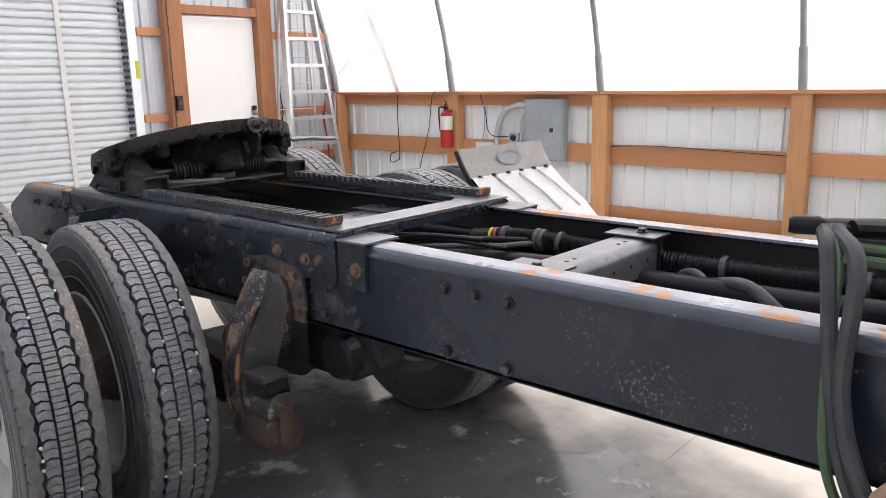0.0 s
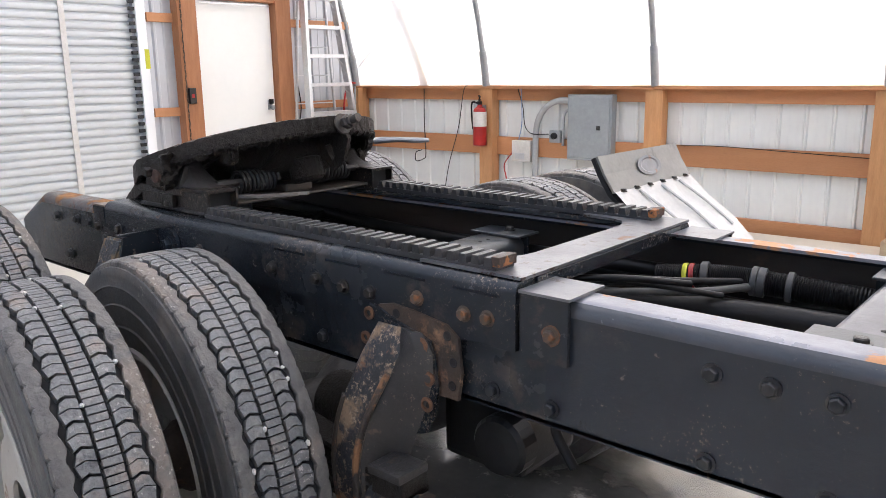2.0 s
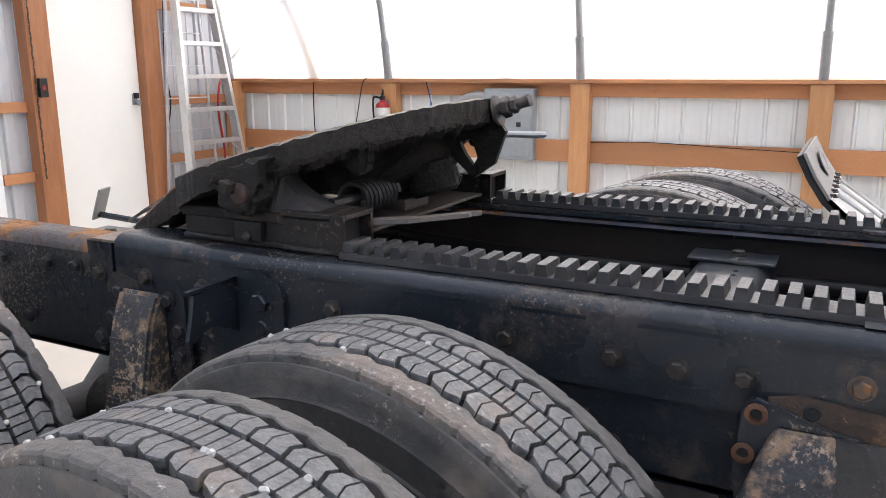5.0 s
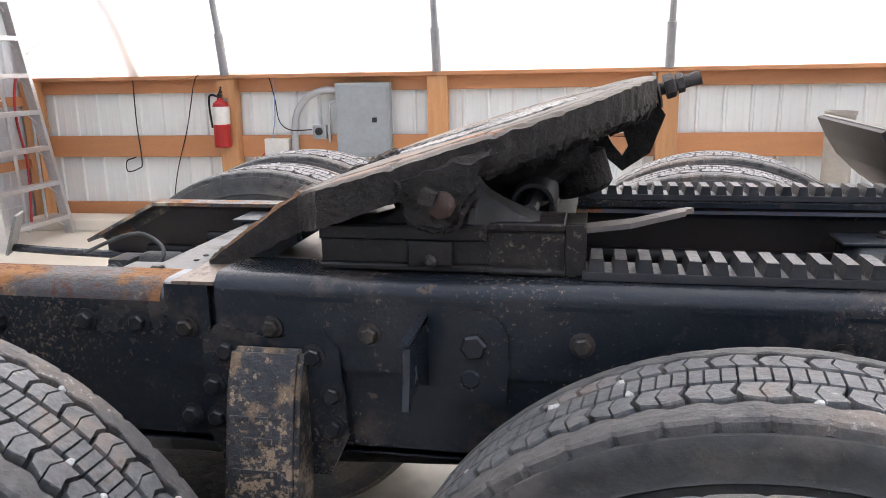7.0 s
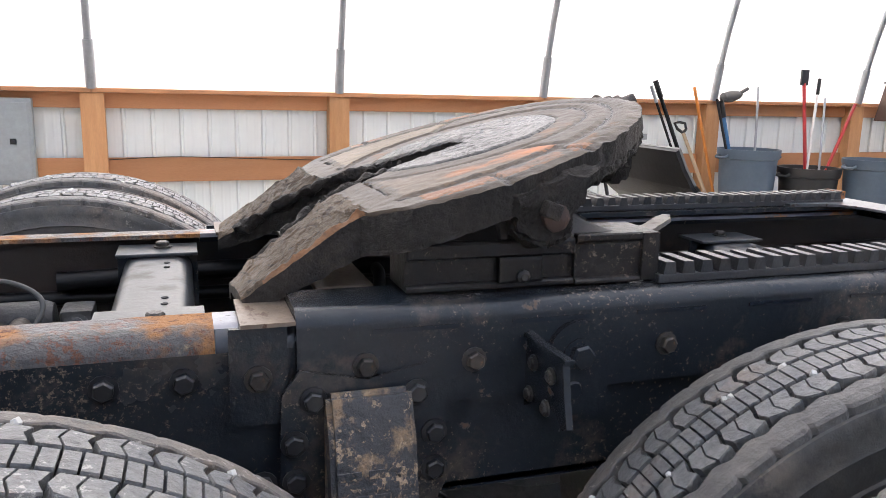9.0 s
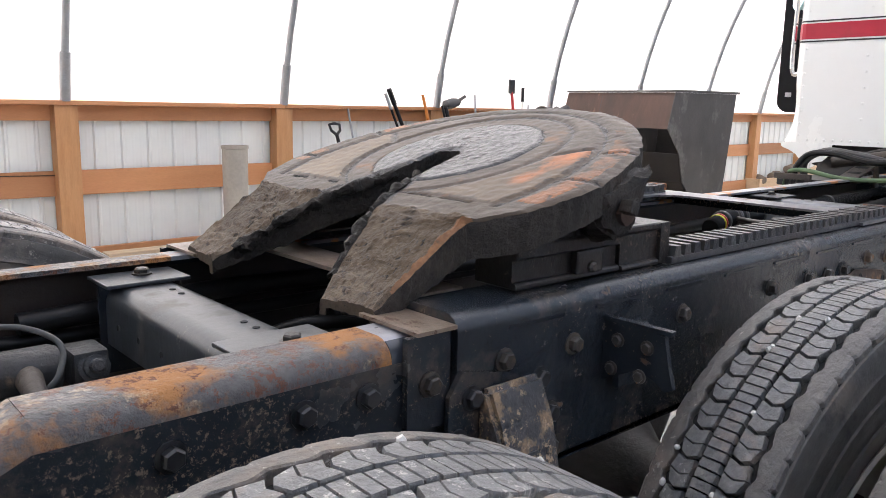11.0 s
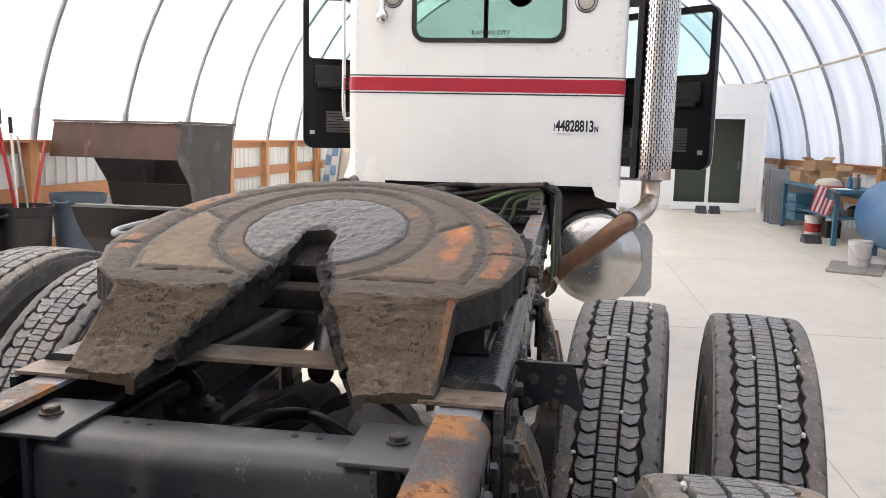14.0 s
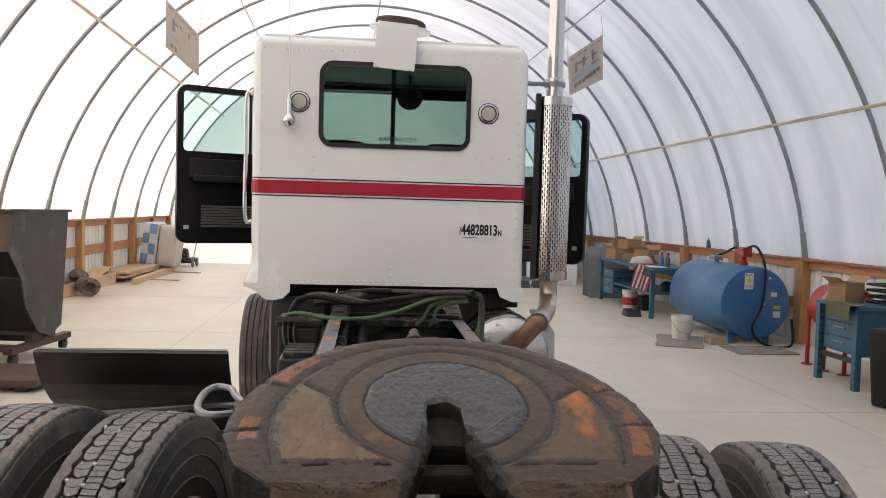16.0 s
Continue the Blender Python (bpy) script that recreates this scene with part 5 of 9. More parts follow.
lathe(bm, [(0.03, -0.15), (0.09, -0.13), (0.10, -0.1), (0.10, 0.1), (0.09, 0.13), (0.03, 0.15)], 24, "y", m=pose(-0.96, 0.18, 0.80))
part("air_tank", bm, "rusty", truck, smooth=True)
# torque rod: bushing eye clamped to the crossmember behind, rod slanting down to the axle
TX, TY, TZ = -0.735, 0.150, 0.985
bm = bmesh.new()
tube(bm, smooth_path([(TX, TY - 0.02, TZ), (TX - 0.010, TY - 0.12, TZ - 0.006), (TX - 0.024, TY - 0.28, TZ - 0.016), (TX - 0.05, TY - 0.46, TZ - 0.04)], 5), 0.02, 14, taper=[0.023 - 0.0013 * k if k < 6 else 0.0155 for k in range(16)])
rod = part("torque_rod", bm, "rod_steel", truck, "dusty tan torque rod behind the crossmember", smooth=True)
bm = bmesh.new()
lathe(bm, [(0.026, -0.055), (0.036, -0.052), (0.041, -0.040), (0.041, 0.040), (0.036, 0.052), (0.026, 0.055)], 28, "x", m=pose(TX, TY, TZ))
part("bushing_eye", bm, "valve", rod, "dusty grey bushing eye", smooth=True)
for sx in (-1, 1):
    bm = bmesh.new()
    box(bm, TX + sx * 0.095 - 0.030, TX + sx * 0.095 + 0.030, TY - 0.045, TY + 0.035, TZ - 0.035, TZ + 0.030, 0.010)
    clamp = part("clamp_block", bm, "valve", rod, smooth=True)
    bm = bmesh.new()
    lathe(bm, [(0.026, 0), (0.027, 0.005), (0.020, 0.006), (0.020, 0.016), (0.013, 0.017), (0.012, 0.032), (0.008, 0.034)], 12)
    part("clamp_nut", bm, "valve", clamp, m=pose(TX + sx * 0.097, TY - 0.045, TZ + 0.002, 70, 0, 0))
# valve with its cap screws ahead of the crossmember
VX, VY, VZ = -0.016, 0.275, 0.945
bm = bmesh.new()
lathe(bm, [(0.050, -0.06), (0.058, -0.05), (0.058, -0.012), (0.066, -0.008), (0.066, 0.004), (0.045, 0.012), (0.030, 0.030)], 20, m=pose(VX, VY, VZ))
valve = part("air_valve", bm, "valve", truck, "dusty grey air valve with cap screws", smooth=True)
for k in range(6):
    bm = bmesh.new()
    hexbolt(bm, 0, 0, 0, 0.009, 0.014, "z")
    part("cap_screw", bm, "valve", valve, m=pose(VX + 0.055 * math.cos(k * 1.047), VY + 0.055 * math.sin(k * 1.047), VZ + 0.004))
bm = bmesh.new()
tube(bm, smooth_path([(VX, VY, VZ + 0.02), (VX + 0.01, VY, VZ + 0.055), (VX + 0.01, VY + 0.06, VZ + 0.075), (VX - 0.02, VY + 0.22, VZ + 0.05), (VX - 0.04, VY + 0.34, VZ - 0.02)], 6), 0.015, 10)
part("valve_hose", bm, "hose_black", valve, smooth=True)
for pts, r, material in (
        ([(-1.0, 0.22, 1.0), (-0.86, 0.17, 1.055), (-0.76, 0.12, 1.075), (-0.695, 0.09, 1.045), (-0.705, 0.06, 1.0), (-0.74, 0.05, 0.965), (-0.74, -0.06, 0.955), (-0.735, -0.10, 0.90)], 0.005, "hose_grey"),
        ([(-0.7, 0.33, 1.02), (-0.2, 0.34, 1.03), (0.6, 0.33, 1.0), (2.4, 0.33, 1.02), (3.6, 0.30, 1.05)], 0.022, "hose_black"),
        ([(-0.9, 0.36, 0.98), (0.2, 0.36, 0.97), (3.6, 0.34, 0.98)], 0.016, "hose_black"),
        ([(0.35, 0.1, 0.93), (0.75, 0.17, 0.99), (1.2, 0.12, 0.95), (1.8, 0.15, 0.98), (2.6, 0.2, 0.98), (3.6, 0.2, 1.02)], 0.035, "hose_black"),
        ([(1.35, -0.2, 1.07), (1.52, -0.1, 1.085), (1.66, 0.05, 1.06)], 0.009, "hose_black"),
        ([(1.38, -0.16, 1.05), (1.55, -0.06, 1.07), (1.72, 0.1, 1.03)], 0.008, "hose_black"),
        ([(-0.35, 0.20, 0.93), (-0.25, 0.05, 1.01), (-0.1, -0.02, 0.98), (-0.05, -0.1, 0.9)], 0.014, "hose_black"),
        ([(-0.3, -0.25, 0.95), (-0.2, -0.1, 1.0), (-0.05, 0.02, 0.96), (0.1, 0.15, 0.9)], 0.012, "hose_black"),
        ([(2.35, 0.25, 0.98), (2.5, 0.14, 1.02), (2.62, 0.10, 0.96)], 0.018, "hose_grey"),
        ([(2.24, 0.20, 0.90), (2.25, 0.25, 0.98), (2.30, 0.24, 1.01), (2.36, 0.20, 0.99), (2.42, 0.12, 0.90)], 0.012, "hose_grey"),
        ([(1.36, -0.18, 1.05), (1.50, -0.04, 1.065), (1.62, 0.10, 1.05), (1.72, 0.22, 1.04)], 0.010, "hose_black"),
        ([(1.37, -0.22, 1.03), (1.52, -0.06, 1.04), (1.66, 0.10, 1.03), (1.74, 0.22, 1.03)], 0.010, "hose_grey"),
        ([(1.545, -0.36, 0.83), (1.55, -0.365, 0.79), (1.592, -0.36, 0.721)], 0.012, "hose_black")):
    bm = bmesh.new()
    tube(bm, smooth_path(pts, 10), r, 10)
    part("hose", bm, material, truck, smooth=True)
# corrugated wiring loom along the inside of the left rail, with clamps and two coloured tags
loom = smooth_path([(1.50, 0.20, 1.025), (1.66, 0.235, 1.040), (1.80, 0.26, 1.035), (1.98, 0.285, 1.025), (2.30, 0.315, 1.015), (2.75, 0.325, 1.02), (3.2, 0.32, 1.03)], 60)
bm = bmesh.new()
tube(bm, loom, 0.03, 12, taper=[0.030 + 0.0028 * (k % 2) for k in range(len(loom))])
loom_ob = part("wiring_loom", bm, "hose_black", truck, "black corrugated wiring loom", smooth=True)
for k, w in ((46, 0.010), (96, 0.008), (104, 0.010), (130, 0.008), (190, 0.012), (250, 0.010), (300, 0.012)):
    p, d = loom[k], (loom[k + 1] - loom[k]).normalized()
    bm = bmesh.new()
    lathe(bm, [(0.036, -w), (0.0385, -w * 0.8), (0.0385, w * 0.8), (0.036, w)], 18, m=Matrix.Translation(p) @ d.to_track_quat("Z", "Y").to_matrix().to_4x4())
    part("loom_clamp", bm, "hose_grey", loom_ob, "grey rubber clamp", smooth=True)
for k, material in ((34, "red"), (28, "yellow")):
    p, d = loom[k], (loom[k + 1] - loom[k]).normalized()
    bm = bmesh.new()
    lathe(bm, [(0.0335, -0.006), (0.0342, -0.005), (0.0342, 0.005), (0.0335, 0.006)], 18, m=Matrix.Translation(p) @ d.to_track_quat("Z", "Y").to_matrix().to_4x4())
    part("loom_tag", bm, material, loom_ob, "coloured tape band", smooth=True)
bm = boxes((-0.42, -0.22, -0.02, 0.22, 0.86, 0.92), bevel=0.01)
box(bm, -0.36, -0.26, 0.05, 0.16, 0.92, 0.96, 0.01)
lathe(bm, [(0.03, 0), (0.035, 0.03), (0.02, 0.06)], 12, m=pose(-0.30, -0.02, 0.92))
vs = bm.verts[:]
part("suspension_arm", bm, "valve", truck, "grimy bracket between the rails")


# ---- the fifth wheel ----
fifth = thing("fifth_wheel", "greasy rust-brown fifth wheel coupling tilted on the frame", "fifth wheel", pose(0, 0.012, 0.021))
SLOPE, Z0 = 0.295, 1.314


def plate_z(u):
    d = -0.185 - u
    return Z0 + SLOPE * u - 0.21 * (d + math.sqrt(d * d + 0.0012))


def resample(pts, n):
    pts = [Vector(p) for p in pts]
    d = [0.0]
    for p, q in zip(pts, pts[1:]):
        d.append(d[-1] + (q - p).length)
    out = []
    for i in range(n + 1):
        s = d[-1] * i / n
        k = max(j for j in range(len(d)) if d[j] <= s + 1e-9)
        k = min(k, len(pts) - 2)
        f = (s - d[k]) / (d[k + 1] - d[k])
        out.append(pts[k].lerp(pts[k + 1], f))
    return out


half = [(-0.362, 0.330), (-0.185, 0.338), (-0.125, 0.415), (-0.02, 0.455)] + [(-0.02 + 0.440 * math.sin(a), 0.456 * math.cos(a)) for a in np.linspace(0.12, math.pi / 2, 14)]
OUT = resample([(x, y) for x, y in half] + [(x, -y) for x, y in half[::-1][1:]], 540)
inner_half = [(-0.372, 0.195), (-0.185, 0.092), (-0.06, 0.045), (0.02, 0.0385)] + [(0.058 + 0.0385 * math.sin(a), 0.0385 * math.cos(a)) for a in np.linspace(0.0, math.pi / 2, 6)]
INN = resample([(x, y) for x, y in inner_half] + [(x, -y) for x, y in inner_half[::-1][1:]], 540)


RING = Vector((0.095, -0.008))
DISC = Vector((0.006, 0.0))


def flake(p):
    return noise.noise(Vector((p.x * 34, p.y * 11, 3.0))) + 0.5 * noise.noise(Vector((p.x * 75, p.y * 30, 7.0)))


def crust(p):
    """Height of caked dirt on the ramps: sheets with broken edges, lumps and grains."""
    q = flake(p)
    step = lambda v, e: min(1.0, max(0.0, (v - e) / 0.06))
    h = 0.0030 * step(q, -0.25) + 0.0036 * step(q, 0.08) + 0.0030 * step(q, 0.42)
    return h + 0.0016 * noise.noise(Vector((p.x * 120, p.y * 60, 9.0))) + 0.0012 * noise.noise(Vector((p.x * 260, p.y * 220, 1.0)))


def bump_at(v, c, w):
    return max(0.0, 1 - abs(v - c) / w)


def zone(p):
    """What lies at a point of the plate: its surface and its height."""
    n1 = noise.noise(Vector((p.x * 28, p.y * 28, 11.0)))
    n2 = noise.noise(Vector((p.x * 95, p.y * 95, 12.0)))
    wob = 0.0035 * n1 + 0.0016 * n2
    dr, do = (p - RING).length + wob, (p - DISC).length + wob
    side = 1 if p.y > 0 else -1
    # distance to the groove that runs outward between the front and the side land
    a, b = (Vector((0.109, 0.233)), Vector((0.182, 0.321))) if side > 0 else (Vector((0.096, -0.245)), Vector((0.165, -0.330)))
    n = Vector((b.y - a.y, a.x - b.x)).normalized() * side
    ahead = (p - a).dot(n) + wob
    bead = 0.0016 * max(0.0, n2 + 0.3)
    if p.x < -0.150 + 0.010 * n1:
        return "dirt", 0.0
    if dr < 0.178:
        return "grease", 0.003 * min(1.0, (0.178 - dr) / 0.006)
    if dr < 0.1825:
        return "line", -0.002
    for d, c in ((dr, 0.237), (do, 0.3655)):
        if abs(d - c) < 0.012 and p.x > -0.130:
            thin = abs(d - c - 0.004 * n1) < 0.0033
            return "line" if thin else "dirt", -0.0040 * bump_at(d, c, 0.012) + (bead if thin else 0.0)
    if 0.2435 < dr and do < 0.359 and abs(ahead) < 0.010:
        return "line" if abs(ahead) < 0.0034 else "dirt", -0.0034 * bump_at(ahead, 0, 0.010) + bead
    if abs(p.x + 0.127 + 0.004 * n1) < 0.0028 and 0.12 < abs(p.y) < 0.29 and n1 > -0.15:
        return "line", -0.004
    if dr < 0.2305:
        return "ring", 0.0006 * n1
    if do < 0.359 and dr > 0.2435:
        if p.x < -0.122:
            return "dirt", 0.0004 * n1
        if ahead < 0:
            edge = min(0.359 - do, dr - 0.2435, -ahead, p.x + 0.122)
            return ("land" if side < 0 else "tan_land") if edge > 0.010 + 0.010 * n1 + 0.007 * n2 else "rim", 0.0018 * min(1.0, max(0.0, edge / 0.006))
        return "rim", 0.0014
    if do > 0.372:
        ang = math.degrees(math.atan2(abs(p.y), p.x))
        for cut in ((66, 92) if side > 0 else (69, 89)):
            if abs(ang - cut) < 0.7:
                return "line", -0.0022
        if 0.384 < do < 0.424 and p.x > -0.10 and (20 < ang < 66 or ang > 66) and n1 > -0.32:
            return ("rusty_rim" if (side < 0 and 66 < ang < 108) or (side > 0 and 46 < ang < 64) or (side > 0 and 86 < ang < 97) else "rim"), 0.0012
    return "dirt", 0.0


ZONES = ("dirt", "grease", "line", "ring", "land", "tan_land", "rim", "rusty_rim", "ramp", "edge", "side", "tip", "lit_side")


def horseshoe(bm, rows, thick):
    """A horseshoe slab between the inner and outer edge curves; each face knows its zone."""
    top, bot, kinds = [], [], []
    n = len(INN) - 1
    for i in range(n + 1):
        a, b = INN[i], OUT[i]
        rt, rb, kk = [], [], []
        for j in range(rows + 1):
            p = a.lerp(b, j / rows)
            z = plate_z(p.x)
            kind, rise = zone(p)
            edge = min(1.0, min(j, rows - j) / 4)
            f = min(1.0, max(0.0, (-0.172 - p.x + 0.014 * noise.noise(Vector((0, p.y * 30, 4)))) / 0.012))
            lump = noise.noise(Vector((p.x * 45, p.y * 45, 2.0)))
            z1 = z + f * crust(p) * (0.25 + 0.75 * edge) + (1 - f) * (rise + 0.0009 * noise.noise(Vector((p.x * 60, p.y * 60, 5.0)))) - (1 - edge) * (0.005 + 0.003 * lump)
            if kind == "grease":
                rad = (p - RING).length
                z1 += 0.0011 * noise.noise(Vector((p.x * 45, p.y * 80, 5.0))) + 0.0017 * max(0.0, noise.noise(Vector((rad * 130, math.atan2(p.y, p.x - RING.x) * 4, 6.0)))) + 0.0009 * noise.noise(Vector((p.x * 170, p.y * 170, 2.0)))
            side = 0.0035 * lump if j in (0, rows) else 0.0
            d = (b - a).normalized() * (side if j else -side)
            rt.append(bm.verts.new((p.x + d.x, p.y + d.y, z1)))
            rb.append(bm.verts.new((p.x, p.y, z - thick(p, j / rows) + 0.004 * noise.noise(Vector((p.x * 60, p.y * 60, 8.0))))))
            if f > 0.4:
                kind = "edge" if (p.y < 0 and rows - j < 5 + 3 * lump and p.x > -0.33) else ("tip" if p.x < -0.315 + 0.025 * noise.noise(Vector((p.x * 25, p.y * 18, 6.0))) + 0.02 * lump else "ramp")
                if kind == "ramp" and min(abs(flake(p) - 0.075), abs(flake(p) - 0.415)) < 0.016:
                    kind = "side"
            elif j < 4 + 2 * lump and p.x < 0.0:
                kind = "line"
            kk.append(ZONES.index(kind))
        top.append(rt)
        bot.append(rb)
        kinds.append(kk)
    mid = {j: [bm.verts.new((top[i][j].co + bot[i][j].co) / 2 + noise.noise_vector(top[i][j].co * 55) * 0.005) for i in range(n + 1)] for j in (0, rows)}
    for i in range(n):
        for j in range(rows):
            f = bm.faces.new((top[i][j], top[i][j + 1], top[i + 1][j + 1], top[i + 1][j]))
            f.material_index = kinds[i][j]
            f = bm.faces.new((bot[i][j], bot[i + 1][j], bot[i + 1][j + 1], bot[i][j + 1]))
            f.material_index = 10
        for j in (0, rows):
            for q in ((top[i][j], top[i + 1][j], mid[j][i + 1], mid[j][i]), (mid[j][i], mid[j][i + 1], bot[i + 1][j], bot[i][j])):
                # right outer side takes the paler dirt, its stronger light painted in
                bm.faces.new(q).material_index = 12 if j == rows and top[i][j].co.y < -0.1 else 10
    for i in (0, n):
        loop_bridge(bm, top[i], bot[i], False)


bm = bmesh.new()
rim_depth = lambda p, f: 0.028 * min(1.0, max(0.5, (p.x + 0.43) / 0.12)) + ((0.028 if f > 0.9 else 0.0) + (0.030 if f < 0.12 else 0.0)) * min(1.0, max(0.45, (p.x + 0.40) / 0.16)) + 0.012 * math.exp(-((p.x + 0.14) / 0.10) ** 2)
horseshoe(bm, 80, rim_depth)
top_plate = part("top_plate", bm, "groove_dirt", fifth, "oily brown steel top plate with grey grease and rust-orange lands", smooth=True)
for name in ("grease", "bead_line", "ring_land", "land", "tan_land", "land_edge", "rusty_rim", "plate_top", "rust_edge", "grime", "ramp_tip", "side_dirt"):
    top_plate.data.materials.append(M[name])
# clumps of black grease hanging along the throat
for lo, hi in ((24, 190), (len(INN) - 191, len(INN) - 25)):
    bm = bmesh.new()
    pts, rad = [], []
    for i in range(lo, hi, 3):
        a = INN[i]
        pts.append((a.x, a.y * 0.985, plate_z(a.x) - 0.009 + 0.005 * noise.noise(Vector((i * 0.2, 0, 1)))))
        rad.append(0.011 + 0.008 * noise.noise(Vector((i * 0.045, 4, 1))) + 0.003 * noise.noise(Vector((i * 0.17, 7, 1))))
    tube(bm, pts, 0.01, 10, taper=rad)
    grime_up(bm, bm.verts, 0.008, 45)
    grime_up(bm, bm.verts, 0.003, 130, 3.0)
    part("grease_clump", bm, "grime", fifth, "clumped black grease", smooth=True)
# crusty skirt, ribs and lock under the plate
SLANT = pose(0, 0, Z0, 0, -math.degrees(math.atan(SLOPE)), 0)
bm = bmesh.new()
lo_i, hi_i = 108, 432
rings = []
for i in range(lo_i, hi_i + 1):
    p = OUT[i]
    fade = min(1.0, (i - lo_i) / 40, (hi_i - i) / 40)
    top = plate_z(p.x) - 0.045
    dep = (0.026 + 0.016 * noise.noise(Vector((i * 0.17, 0, 0))) + 0.010 * noise.noise(Vector((i * 0.6, 3, 0)))) * (0.3 + 0.7 * fade)
    prof = ((1.004, 0.0), (1.006, -0.4), (0.985, -0.85), (0.955, -1.0), (0.925, -0.8), (0.915, 0.0))
    row = []
    for k, d in prof:
        c = Vector((p.x * k, p.y * k, top + d * dep))
        row.append(bm.verts.new(c + noise.noise_vector(c * 60) * 0.005 + noise.noise_vector(c * 160) * 0.0025))
    rings.append(row)
for p, q in zip(rings, rings[1:]):
    loop_bridge(bm, p, q)
bm.faces.new(rings[0])
bm.faces.new(rings[-1][::-1])
part("skirt", bm, "grime", fifth, "crusty black skirt under the plate", smooth=True)
bm = bmesh.new()
for s in (-1, 1):
    prism(bm, [(-0.12, -0.03), (0.33, -0.03), (0.30, -0.075), (0.20, -0.115), (0.05, -0.10), (-0.05, -0.06)], s * 0.13, s * 0.15, "y", m=SLANT)
    prism(bm, [(-0.12, -0.03), (0.30, -0.03), (0.27, -0.06), (0.0, -0.07)], s * 0.28, s * 0.30, "y", m=SLANT)
box(bm, -0.02, 0.22, -0.12, 0.12, -0.115, -0.034, 0.012, m=SLANT)
lathe(bm, [(0.05, -0.11), (0.06, -0.10), (0.06, -0.035), (0.05, -0.03)], 18, m=pose(0.26, 0, Z0, 0, -math.degrees(math.atan(SLOPE)), 0))
box(bm, -0.10, -0.06, -0.14, 0.14, -0.10, -0.05, 0.01, m=SLANT)
part("lock_housing", bm, "grime", fifth)
# rounded belly of the lock, lugs and the holed guard plates under the front edge
bm = bmesh.new()
lathe(bm, [(0.02, -0.155), (0.11, -0.148), (0.165, -0.12), (0.185, -0.085), (0.185, -0.04), (0.10, -0.035)], 28, m=SLANT @ pose(0.14, 0.03, 0) @ Matrix.Diagonal((0.85, 1.15, 1, 1)))
grime_up(bm, bm.verts, 0.010, 22)
part("lock_belly", bm, "grime", fifth, smooth=True)
for s in (-1, 1):
    bm = bmesh.new()
    prism(bm, [(0.215, -0.03), (0.30, -0.03), (0.285, -0.09), (0.265, -0.105), (0.235, -0.095)], s * 0.275, s * 0.315, "y", m=SLANT)
    bmesh.ops.bevel(bm, geom=bm.edges[:], offset=0.008, segments=2, affect="EDGES")
    part("lug", bm, "grime", fifth, smooth=True)
bm = bmesh.new()
o = [(0.265, -0.045), (0.425, -0.045), (0.440, -0.085), (0.392, -0.150), (0.330, -0.170), (0.290, -0.110)]
i = [(0.318, -0.080), (0.346, -0.078), (0.352, -0.09), (0.354, -0.125), (0.338, -0.140), (0.325, -0.110)]
ring_pts = []
for outline, y in ((o, 0.050), (i, 0.050), (i, 0.064), (o, 0.064)):
    ring_pts.append([bm.verts.new(SLANT @ Vector((u, y, v))) for u, v in outline])
for p, q in zip(ring_pts, ring_pts[1:] + ring_pts[:1]):
    loop_bridge(bm, p, q)
part("guard_plate", bm, "grime", fifth, "dark holed guard plate")
for s in (-1, 1):
    # pivot ear with its lumpy boss, stand, slide block
    bm = bmesh.new()
    ear_line = [(0.073 + 0.056 * math.cos(t), 1.262 + 0.054 * math.sin(t)) for t in np.linspace(math.radians(-200), math.radians(20), 14)]
    prism(bm, ear_line + [(0.165, 1.335), (0.09, 1.318), (-0.04, 1.285)], s * 0.385, s * 0.452, "y")
    bmesh.ops.bevel(bm, geom=bm.edges[:], offset=0.010, segments=2, affect="EDGES")
    bmesh.ops.subdivide_edges(bm, edges=[e for e in bm.edges if e.calc_length() > 0.015], cuts=4, use_grid_fill=True)
    grime_up(bm, bm.verts, 0.016, 30)
    grime_up(bm, bm.verts, 0.004, 110, 5.0)
    ear = part("pivot_ear", bm, "side_dirt", fifth, "lumpy dirt-caked pivot ear", smooth=True)
    bm = bmesh.new()
    lathe(bm, [(0.021, -0.012), (0.021, 0.001), (0.016, 0.004), (0.006, 0.005)], 14, m=pose(0.086, s * 0.455, 1.258, 90 if s < 0 else -90, 0, 0))
    grime_up(bm, bm.verts, 0.003, 80)
    part("pivot_pin", bm, "bucket_rust", ear, "rusty round pivot pin", smooth=True)
    bm = bmesh.new()
    box(bm, -0.012, 0.012, -0.012, 0.012, -0.006, 0.020, 0.003, m=pose(0.070, s * 0.462, 1.272, 90 if s < 0 else -90, 20, 0))
    part("keeper_bolt", bm, "side_dirt", ear, "square keeper bolt")
    bm = bmesh.new()
    rows = []
    for k in range(9):
        t = k / 8
        z = 1.298 - 0.081 * t
        xf, xr = 0.118 + 0.02 * t + 0.105 * t ** 2.6, 0.045 - 0.01 * t - 0.085 * t ** 3
        ya, yb = 0.300 - 0.012 * t, 0.372 + 0.020 * t ** 3
        waist = 0.012 * math.sin(math.pi * t)
        outline = [(xr, ya + 0.012), (xr, yb - 0.012), (xr + 0.012, yb - waist), ((xr + xf) / 2 - 0.012, yb - waist), ((xr + xf) / 2, yb - waist + 0.008), ((xr + xf) / 2 + 0.012, yb - waist), (xf - 0.012, yb - waist), (xf, yb - 0.012), (xf, ya + 0.012), (xf - 0.012, ya), (xr + 0.012, ya)]
        rows.append([bm.verts.new((x, s * y, z)) for x, y in outline])
    for p, q in zip(rows, rows[1:]):
